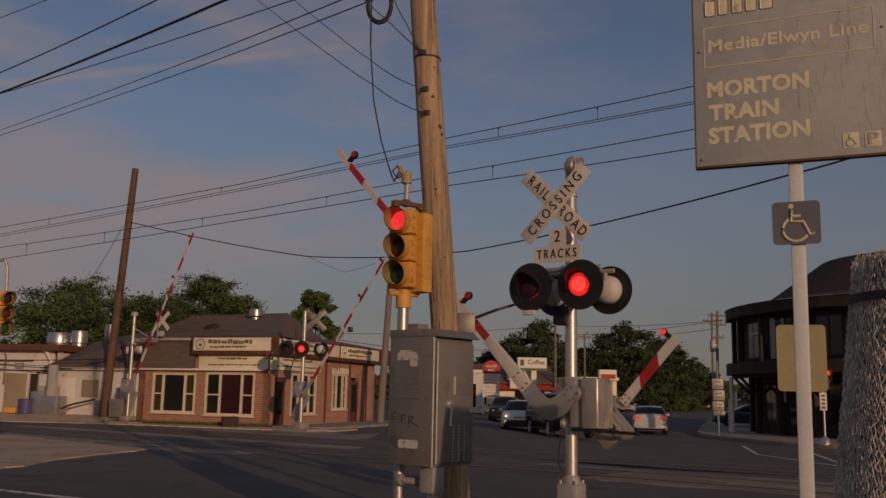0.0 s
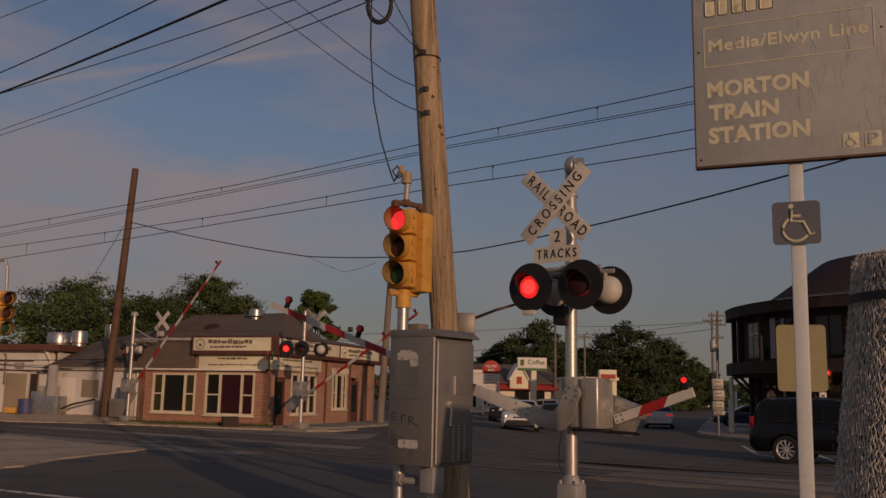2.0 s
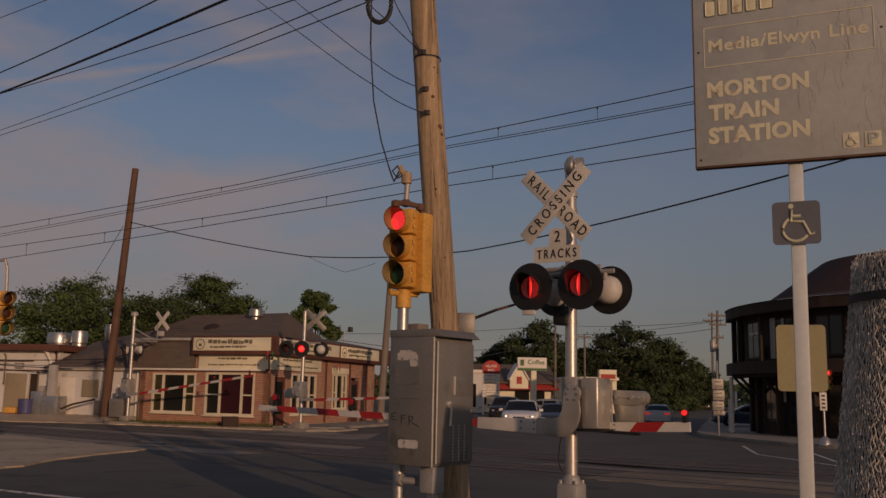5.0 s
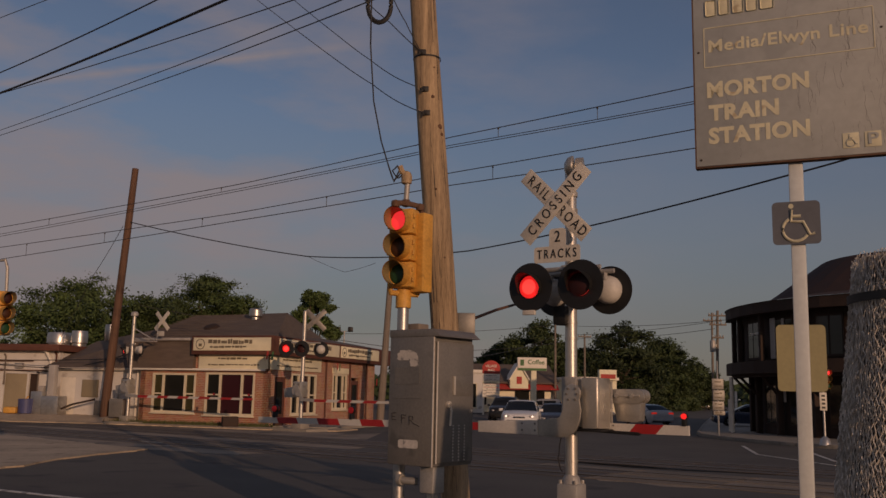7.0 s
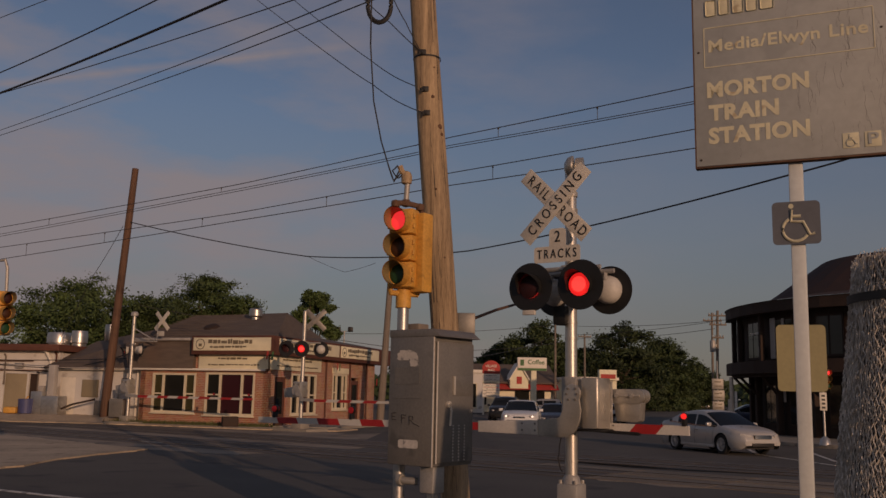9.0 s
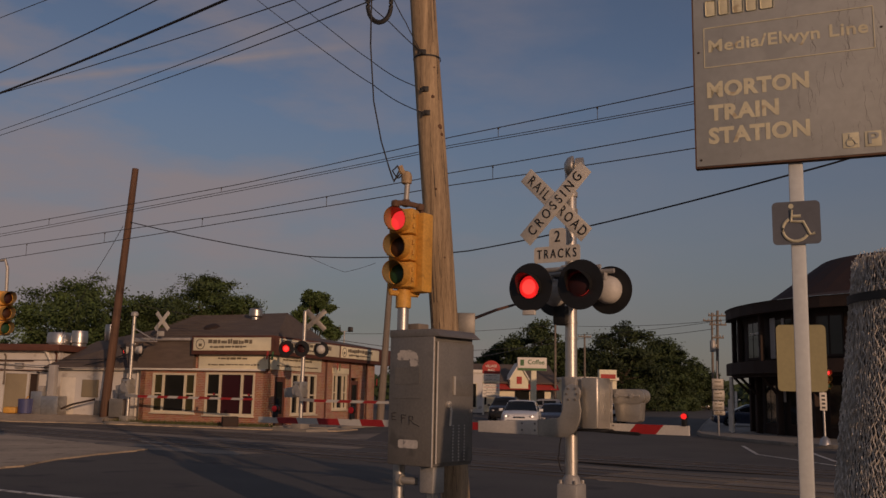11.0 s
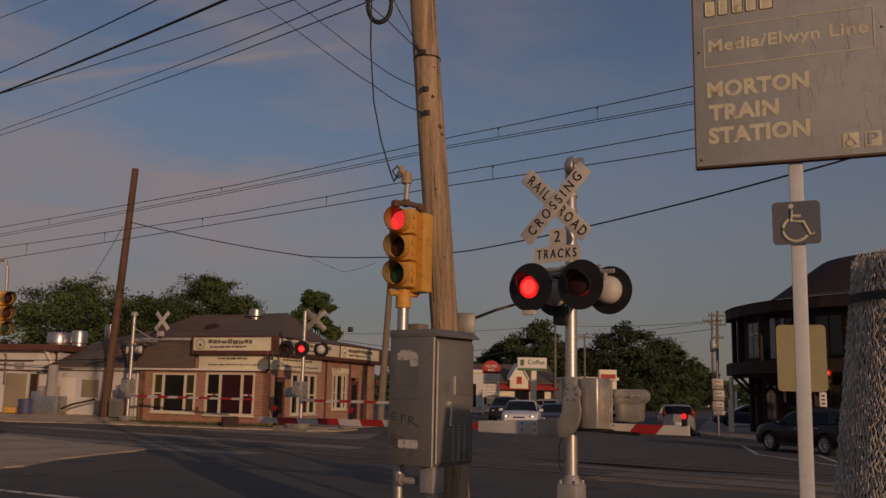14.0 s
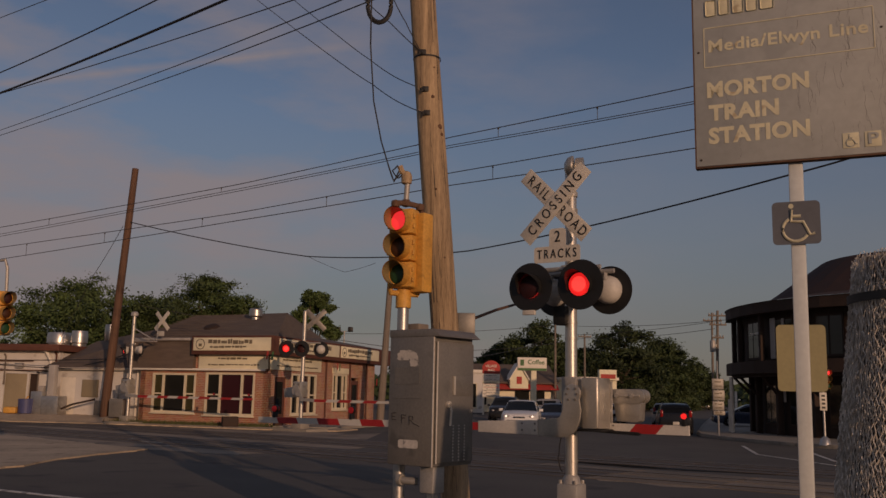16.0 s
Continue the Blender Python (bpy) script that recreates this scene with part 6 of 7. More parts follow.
def far_woods():
    """A low belt of woods that closes the horizon, added unseen behind the camera for reflections."""
    rnd = random.Random(5)
    verts, faces = [], []
    for k in range(30000):
        a = rnd.uniform(-180, 180)
        d = rnd.uniform(230, 300)
        h = 6.5 + 2.5 * noise.noise(Vector((a * 0.25, 0, 0)))
        p = Vector((d * math.sin(radians(a)), d * math.cos(radians(a)), h * rnd.random() ** 0.7))
        e1 = Vector((rnd.gauss(0, 1), rnd.gauss(0, 1), rnd.gauss(0, 0.7))).normalized() * 1.5
        e2 = e1.orthogonal().normalized() * 1.0
        i = len(verts)
        verts += [p - e1, p + e2, p + e1, p - e2]
        faces.append((i, i + 1, i + 2, i + 3))
    me = bpy.data.meshes.new("far_woods")
    me.from_pydata(verts, [], faces)
    me.materials.append(LEAF_SHADED)
    tagged(new("far_woods", me), "low dark belt of distant woods", "woods", kind="stuff")


far_woods()


def scrub():
    """Grass tufts along the restaurant's verge."""
    rnd = random.Random(8)
    verts, faces = [], []
    for k in range(2600):
        s = rnd.random()
        x, y = -14.3 + 7.2 * s + rnd.gauss(0, 0.25), 40.7 - 2.0 * s + rnd.gauss(0, 0.22)
        a, h = rnd.uniform(0, 6.3), rnd.uniform(0.05, 0.2)
        i = len(verts)
        verts += [(x, y, 0.05), (x + 0.03 * math.cos(a), y + 0.03 * math.sin(a), 0.05), (x + rnd.gauss(0, 0.05), y + rnd.gauss(0, 0.05), 0.05 + h)]
        faces.append((i, i + 1, i + 2))
    me = bpy.data.meshes.new("grass_tufts")
    me.from_pydata(verts, [], faces)
    me.materials.append(GRASS)
    tagged(new("grass_tufts", me), "ragged grass tufts along the brick wall", "grass", kind="stuff")


scrub()


# ---- poles, signals and signs further off ----
def pole(x, y, h, r, lean, material, label, arms=()):
    root = thing("utility_pole", pose(x, y, 0), label, "utility pole", "utility poles")
    bm = bmesh.new()
    tube(bm, (0, 0, -0.5), (lean[0], lean[1], h), r, r * 0.72, 14)
    part("shaft", bm, material, root)
    for z, w in arms:
        bm = bmesh.new()
        f = z / h
        box(bm, (lean[0] * f, lean[1] * f - r, z), (w, 0.1, 0.12), None, 0.01)
        arm = part("crossarm", bm, material, root)
        for s in (-0.45, -0.2, 0.2, 0.45):
            bm = bmesh.new()
            lathe(bm, [(0.02, 0.06), (0.05, 0.08), (0.06, 0.14), (0.03, 0.2), (0, 0.21)], pose(lean[0] * f + s * w, lean[1] * f - r, z), 8)
            part("insulator", bm, CAST, arm)
    return root


pole(-15.33, 42.0, 11.85, 0.21, (0.63, 0), WOOD_DARK, "tall reddish-brown wooden pole by the shed")
pole(-3.0, 46.0, 7.4, 0.2, (0.35, 0), WOOD_GREY, "pale grey wooden pole beside the restaurant")
pole(-15.75, 30.0, 12.15, 0.17, (0.1, 0), WOOD, "weathered wooden pole at the crossing")
pole(21.1, 70, 8.4, 0.13, (0.25, 0), WOOD_GREY, "grey wooden pole with crossarms on the far road", ((8.0, 1.5), (7.3, 1.3), (6.3, 0.9)))
pole(23.2, 78, 9.0, 0.12, (0.1, 0), WOOD_GREY, "grey wooden pole with crossarms on the far road", ((8.3, 1.6),))
bm = bmesh.new()
lathe(bm, [(0, 0), (0.2, 0.02), (0.22, 0.1), (0.22, 0.8), (0.18, 0.9), (0, 0.92)], None, 14)
box(bm, (0.2, 0, 0.5), (0.25, 0.12, 0.2), None, 0.02)
solid("pole_transformer", bm, CAST, "grey drum transformer hung on a wooden pole", "transformer", m=pose(20.92, 70, 5.2))
pole(11.3, 90, 9.4, 0.14, (0.0, 0), WOOD_GREY, "slim grey pole behind the shops")
pole(14.2, 90, 7.8, 0.12, (0.0, 0), WOOD_GREY, "slim grey pole behind the shops", ((7.5, 1.3),))


def floodlight_pole():
    root = thing("floodlight", pose(-7.9, 74, 0), "twin floodlights on a thin pole behind the restaurant", "floodlight")
    bm = bmesh.new()
    tube(bm, (0, 0, 0), (0, 0, 6.5), 0.06, 0.05, 8)
    tube(bm, (-0.5, 0, 6.5), (0.5, 0, 6.5), 0.03, n=6)
    part("pole", bm, CAST, root)
    for s in (-0.5, 0.5):
        bm = bmesh.new()
        box(bm, (s, -0.1, 6.65), (0.4, 0.35, 0.4), None, 0.05)
        part("lamp", bm, BLACK, root)


floodlight_pole()


def hanging_signal():
    root = thing("traffic_signal", pose(-7.74, 16.0, 2.78), "yellow traffic signal facing across the road, red lens lit", "traffic signal", "traffic signals")
    signal_head(root, pose(0.03, 0, 0, 0, 0, 48), False)
    bm = bmesh.new()
    pipe(bm, [(0.02, 0, 0.39), (0.0, 0, 0.8), (-0.05, 0, 0.95), (-0.3, 0, 0.9), (-0.35, 0, -2.8)], 0.03, 8)
    part("pipe_bracket", bm, CAST, root)


hanging_signal()


def far_right_signal():
    root = thing("traffic_signal", pose(15.54, 37.2, -0.3), "small yellow signal with red light on a corner post", "traffic signal", "traffic signals")
    bm = bmesh.new()
    tube(bm, (0, 0, 0.1), (0, 0, 1.9), 0.04, n=10)
    lathe(bm, [(0, 0.1), (0.2, 0.1), (0.16, 0.3), (0.05, 0.4)], None, 12)
    part("post", bm, GALV, root)
    bm = bmesh.new()
    box(bm, (-0.03, -0.06, 1.55), (0.24, 0.02, 0.6), None, 0.005)
    plate = part("notice_plate", bm, WHITE_SIGN, root, "narrow white notice plate")
    for i in range(4):
        bm = bmesh.new()
        box(bm, (-0.03, -0.073, 1.74 - 0.13 * i), (0.12, 0.004, 0.07))
        part("print_bar", bm, INK, plate)
    head = signal_head(root, pose(0.22, 0.1, 2.3, 0, 0, 12), True)
    head.scale = (0.85, 0.85, 0.85)
    root.scale = (1.2, 1.2, 1.2)
    return root


far_right_signal()


def notice_post():
    root = thing("street_sign", pose(13.38, 44.2, -0.3), "stack of grey notice plates on a thin kerbside post", "street sign")
    bm = bmesh.new()
    tube(bm, (0, 0, 0.1), (0, 0, 3.1), 0.035, n=8)
    part("post", bm, GALV, root)
    for i, (z, h) in enumerate(((2.17, 0.42), (1.72, 0.4), (1.3, 0.36), (1.02, 0.16))):
        bm = bmesh.new()
        box(bm, (0.03 * (i % 2), -0.05, z), (0.46, 0.01, h), None, 0.003)
        p = part("plate", bm, CABINET, root, "faded grey notice plate")
        bars(p, pose(0, -0.056, 0), -0.16, 0.16, z + h * 0.2, 0.06, FADED, 70 + i, 0)
        bars(p, pose(0, -0.056, 0), -0.16, 0.16, z - h * 0.2, 0.05, FADED, 80 + i, 0)
    root.scale = (1.2, 1.2, 1.2)


notice_post()
for x, y, h in ((15.84, 49.8, 3.1), (16.3, 51.6, 1.9), (24.5, 76, 2.6)):
    bm = bmesh.new()
    tube(bm, (0, 0, -0.3), (0, 0, h - 0.3), 0.11, n=10)
    solid("bollard_post", bm, TRIM_WHITE, "pale post on the pavement", "post", m=pose(x, y, 0))


# ---- overhead wires ----
def cable(pts, r, sag=0.0, material=WIRE, label="thin overhead wire between poles", name="overhead_wire", n=16):
    """A hanging line through the points, each span sagging."""
    path = []
    for a, b in zip(pts, pts[1:]):
        a, b = Vector(a), Vector(b)
        for i in range(n):
            f = i / n
            path.append(a.lerp(b, f) - Vector((0, 0, 4 * sag * f * (1 - f))))
    path.append(Vector(pts[-1]))
    bm = bmesh.new()
    pipe(bm, path, r, 6)
    return solid(name, bm, material, label, "wire", "overhead wires")


CONTACT = [
    [(-17.09, 34.66, 6.35), (-6.20, 26.77, 6.56), (0.19, 22.14, 6.70), (5.21, 18.51, 6.74)],
    [(-17.16, 34.71, 6.82), (-6.21, 26.78, 6.80), (0.19, 22.14, 7.02), (5.22, 18.50, 7.15)],
    [(-17.23, 34.76, 7.26), (-6.26, 26.81, 7.47), (0.18, 22.15, 7.68), (5.23, 18.49, 7.71)],
    [(-17.24, 34.77, 7.35), (-6.26, 26.81, 7.54), (0.18, 22.15, 7.74), (5.23, 18.49, 7.76)],
    [(-17.28, 34.79, 7.62), (-6.27, 26.82, 7.68), (0.17, 22.16, 7.95), (5.24, 18.49, 8.10)],
]


def along(wire, x):
    """The point of a wire at x."""
    for a, b in zip(wire, wire[1:]):
        if x <= b[0]:
            break
    return Vector(a).lerp(Vector(b), (x - a[0]) / (b[0] - a[0]))


for wire, r in zip(CONTACT, (0.012, 0.0115, 0.009, 0.009, 0.0115)):
    cable([tuple(along(wire, -38.0)), *wire, tuple(along(wire, 24.0))], r, 0.012)
for low, high, places in ((0, 1, (-15.61, -11.63, -7.5, -3.26, 1.17)), (3, 4, (-14.5, -6.85, 1.29, 3.44))):
    for x in places:
        p, q = along(CONTACT[low], x), along(CONTACT[high], x)
        bm = bmesh.new()
        tube(bm, p, q, 0.008, n=5)
        lathe(bm, [(0, -0.03), (0.022, -0.02), (0.022, 0.02), (0, 0.03)], pose(*q.lerp(p, 0.12)), 8)
        solid("wire_dropper", bm, WIRE, "thin dropper between the track wires", "dropper", "wire droppers")


def on(a, b, f):
    """The point f of the way from a to b, also beyond."""
    return tuple(Vector(a).lerp(Vector(b), f))


A, Bp = (-15.65, 30, 12.1), (-7.48, 22.0, 11.39)
cable([A, Bp, on(A, Bp, 2.6)], 0.02, 0.05, CABLE)
A, Bp = (-15.65, 30, 11.35), (-5.19, 20.0, 10.53)
cable([A, Bp, on(A, Bp, 2.2)], 0.034, 0.06, CABLE, "thick black overhead cable from the pole")
Bp = (-3.6, 20.0, 10.56)
cable([A, Bp, on(A, Bp, 2.2)], 0.014, 0.05)
for pts in (((-20.305, 40, 13.03), (-8.31, 26, 11.02), (-1.985, 16, 8.77)), ((-20.28, 40, 12.79), (-8.29, 26, 10.74), (-1.40, 16, 8.78))):
    cable([on(pts[1], pts[0], 1.9), *pts, on(pts[1], pts[2], 1.6)], 0.013, 0.02)
A, Bp = (-15.63, 30, 14.2), (-12.66, 27, 13.56)
cable([on(A, Bp, -2), A, Bp, on(A, Bp, 5)], 0.013, 0.0)
cable([(-14.95, 42.0, 9.31), (-9.96, 40.0, 8.08), (-5.72, 38.0, 7.2), (-2.35, 36.0, 6.93), (0.96, 33.0, 6.78), (4.71, 28.0, 6.88), (8.5, 22.0, 7.07), (10.48, 20.0, 7.44), (14, 16.5, 8.2)], 0.024, 0.03, CABLE, "black telephone cable sagging across the junction")
cable([(-5.72, 38.0, 7.2), (-4.03, 37.0, 6.43), (-2.69, 36.0, 6.69)], 0.008, 0.03)
cable([(-15.08, 42.0, 9.08), (-17.19, 44.0, 6.75), (-19.0, 45.5, 4.0)], 0.014, 0.1)
for pts in (((-3.123, 14.0, 7.829), (-1.432, 11.5, 5.847), (-0.887, 10.5, 5.191), (-0.573, 9.9, 4.798), (-0.249, 9.2, 4.441)), ((-2.523, 14.0, 7.842), (-1.508, 12.0, 6.407), (-0.921, 10.8, 5.591), (-0.587, 10.0, 5.109), (-0.237, 9.2, 4.696)),
            ((-0.957, 9.8, 5.956), (-0.638, 9.5, 5.561), (-0.277, 9.2, 5.109)), ((-0.595, 9.4, 5.781), (-0.453, 9.3, 5.479), (-0.277, 9.2, 5.109))):
    cable([on(pts[0], pts[1], -1.5), *pts], 0.0055, 0.008, WIRE, "thin guy wire tied to the wooden pole")
cable([(-0.8, 8.9, 6.4), (-0.79, 8.85, 5.4), (-0.78, 8.8, 5.01), (-0.73, 8.8, 4.42), (-0.64, 8.8, 4.0), (-0.55, 8.8, 3.72), (-0.50, 8.77, 3.58), (-0.44, 8.77, 3.72)], 0.008, 0.0, CABLE, "black drop cable hanging to the signal head", n=3)
cable([(-0.50, 8.77, 3.6), (-0.43, 8.77, 3.68), (-0.47, 8.77, 3.75), (-0.52, 8.77, 3.70), (-0.46, 8.77, 3.62), (-0.40, 8.77, 3.68)], 0.007, 0.01, CABLE, "tangled black cable ends at the signal head", n=4)
cable([(-0.90, 9.2, 6.3)] + [(-0.735 + 0.125 * math.cos(radians(a)), 9.2, 5.62 + 0.19 * math.sin(radians(a))) for a in range(170, 371, 20)] + [(-0.58, 9.2, 6.3)], 0.026, 0.0, CABLE, "thick black cable loop hanging at the pole", n=2)
bm = bmesh.new()
pipe(bm, [(0.181, 9.45, 2.236), (0.65, 10.8, 2.52), (0.94, 12.0, 2.70), (1.15, 12.6, 2.82)], 0.018, 8)
solid("brace_rod", bm, WOOD_DARK, "rusty brace rod from the pole to the crossing mast", "brace rod")
bm = bmesh.new()
box(bm, (0.253, 9.44, 2.230), (0.19, 0.12, 0.24), None, 0.01)
box(bm, (0.253, 9.375, 2.230), (0.16, 0.012, 0.21), None, 0.004)
solid("junction_box", bm, CABINET, "small grey junction box on the wooden pole", "junction box")
for pts in (((-20, 60, 7.0), (2.23, 60.0, 4.0), (11.43, 90.0, 7.6), (23.2, 78.0, 8.2)), ((-8, 74, 6.3), (11.3, 90, 8.6), (21.1, 70, 7.6), (40, 40, 9.0)), ((2.2, 75, 5.2), (14.2, 90, 7.4), (21.1, 70, 7.0))):
    cable(pts, 0.02, 0.25)
cable([(1.50, 11.28, 1.2), (1.46, 11.2, 0.95), (1.44, 11.2, 0.8), (1.50, 11.25, 0.62)], 0.008, 0.05, CABLE, "loose black cable hanging from the gate machine", n=5)


# ---- vehicles ----
TYRE = mat("tyre_rubber", (0.016, 0.016, 0.016), 0.85, 0, 10, 0.25, 60, 0.2)
RIM = mat("alloy_rim", (0.62, 0.61, 0.59), 0.35, 0.5, 10, 0.1, 60, 0.05)
CAR_GLASS = glassy("car_glass", (0.008, 0.009, 0.010), 0.05)
CAR_GLASS.node_tree.nodes["Principled BSDF"].inputs["Specular IOR Level"].default_value = 0.2
CAR_BLACK_TRIM = mat("black_plastic", (0.018, 0.018, 0.018), 0.6, 0, 8, 0.2, 60, 0.1)
CHROME = mat("chrome", (0.65, 0.64, 0.62), 0.12, 1.0, 8, 0.05, 60, 0)
HEADLIGHT = glassy("headlight_glass", (0.55, 0.54, 0.52), 0.08)
HEAD_LIT = glow("headlight_lit", (1.0, 0.93, 0.8), 2.2)
TAIL = glassy("tail_light_red", (0.30, 0.012, 0.012), 0.12)
TAIL_LIT = glow("tail_light_lit", (0.9, 0.05, 0.03), 0.45)
PLATE = mat("licence_plate", (0.55, 0.53, 0.48), 0.5, 0, 8, 0.1, 60, 0)


def paint(name, color, metal=0.3):
    m = mat(name, color, 0.3, metal, 3, 0.06, 60, 0, coat=0.25)
    m.node_tree.nodes["Principled BSDF"].inputs["Specular IOR Level"].default_value = 0.3
    return m


# length, width, height, wheelbase, wheel radius, sill; then the deck line (x, z) from tail to nose, the roof line from the rear window's foot to the screen's, and the pillars (x, width)
SHAPES = {
    "suv": (5.2, 2.0, 1.92, 2.95, 0.41, 0.32, [(-2.6, 0.95), (-2.56, 1.12), (-2.3, 1.20), (-1.0, 1.22), (0.4, 1.21), (0.95, 1.20), (1.35, 1.24), (2.1, 1.21), (2.45, 1.16), (2.56, 1.04), (2.6, 0.86)],
            [(-2.52, 1.2), (-2.44, 1.52), (-2.3, 1.80), (-2.1, 1.88), (-0.9, 1.92), (0.1, 1.87), (0.4, 1.76), (0.85, 1.42), (1.15, 1.18)], [(-2.3, 0.16), (-1.45, 0.10), (-0.42, 0.10)]),
    "sedan": (4.84, 1.84, 1.45, 2.73, 0.335, 0.20, [(-2.42, 0.72), (-2.38, 0.92), (-2.25, 1.02), (-1.9, 1.03), (-1.3, 0.99), (0.0, 0.93), (0.9, 0.92), (1.25, 0.94), (1.75, 0.87), (2.15, 0.77), (2.34, 0.66), (2.42, 0.52)],
              [(-2.0, 1.0), (-1.6, 1.18), (-1.15, 1.36), (-0.7, 1.43), (-0.2, 1.45), (0.25, 1.41), (0.7, 1.21), (1.28, 0.92)], [(-1.45, 0.36), (-0.15, 0.08)]),
    "saloon": (4.88, 1.84, 1.44, 2.82, 0.35, 0.19, [(-2.44, 0.75), (-2.40, 0.95), (-2.28, 1.04), (-1.9, 1.04), (-1.3, 1.0), (0.0, 0.93), (0.95, 0.92), (1.3, 0.93), (1.8, 0.87), (2.2, 0.79), (2.38, 0.70), (2.44, 0.58)],
              [(-1.98, 1.02), (-1.6, 1.18), (-1.15, 1.35), (-0.7, 1.42), (-0.2, 1.44), (0.25, 1.40), (0.7, 1.20), (1.32, 0.92)], [(-1.45, 0.34), (-0.15, 0.08)]),
    "hatch": (4.08, 1.78, 1.55, 2.55, 0.335, 0.22, [(-2.07, 0.82), (-2.03, 1.02), (-1.85, 1.10), (-1.0, 1.06), (0.0, 1.02), (0.75, 1.00), (1.1, 1.02), (1.6, 0.97), (1.88, 0.88), (2.02, 0.76), (2.07, 0.6)],
              [(-2.0, 1.05), (-1.92, 1.30), (-1.8, 1.46), (-1.6, 1.52), (-0.7, 1.55), (0.15, 1.51), (0.4, 1.42), (0.8, 1.19), (1.1, 1.0)], [(-1.62, 0.40), (-0.25, 0.09)]),
    "crossover": (4.6, 1.85, 1.62, 2.69, 0.36, 0.25, [(-2.3, 0.82), (-2.26, 1.02), (-2.05, 1.10), (-1.0, 1.06), (0.0, 1.02), (0.9, 1.0), (1.25, 1.03), (1.8, 0.97), (2.1, 0.88), (2.25, 0.76), (2.3, 0.6)],
                  [(-2.15, 1.08), (-1.95, 1.32), (-1.65, 1.52), (-1.3, 1.59), (-0.6, 1.62), (0.1, 1.58), (0.4, 1.47), (0.9, 1.18), (1.25, 1.0)], [(-1.6, 0.36), (-0.25, 0.09)]),
}


def line_at(pts, x):
    """The height of a smooth line through (x, z) points."""
    if x <= pts[0][0]:
        return pts[0][1]
    for k in range(len(pts) - 1):
        if x <= pts[k + 1][0]:
            (xa, za), (xb, zb) = pts[k], pts[k + 1]
            p, n = pts[max(k - 1, 0)], pts[min(k + 2, len(pts) - 1)]
            f, w = (x - xa) / (xb - xa), xb - xa
            ma, mb = (zb - p[1]) / (xb - p[0]) * w, (n[1] - za) / (n[0] - xa) * w
            lim = 3 * abs(zb - za)
            ma, mb = max(-lim, min(lim, ma)), max(-lim, min(lim, mb))
            return (2 * f ** 3 - 3 * f ** 2 + 1) * za + (f ** 3 - 2 * f ** 2 + f) * ma + (3 * f ** 2 - 2 * f ** 3) * zb + (f ** 3 - f ** 2) * mb
    return pts[-1][1]


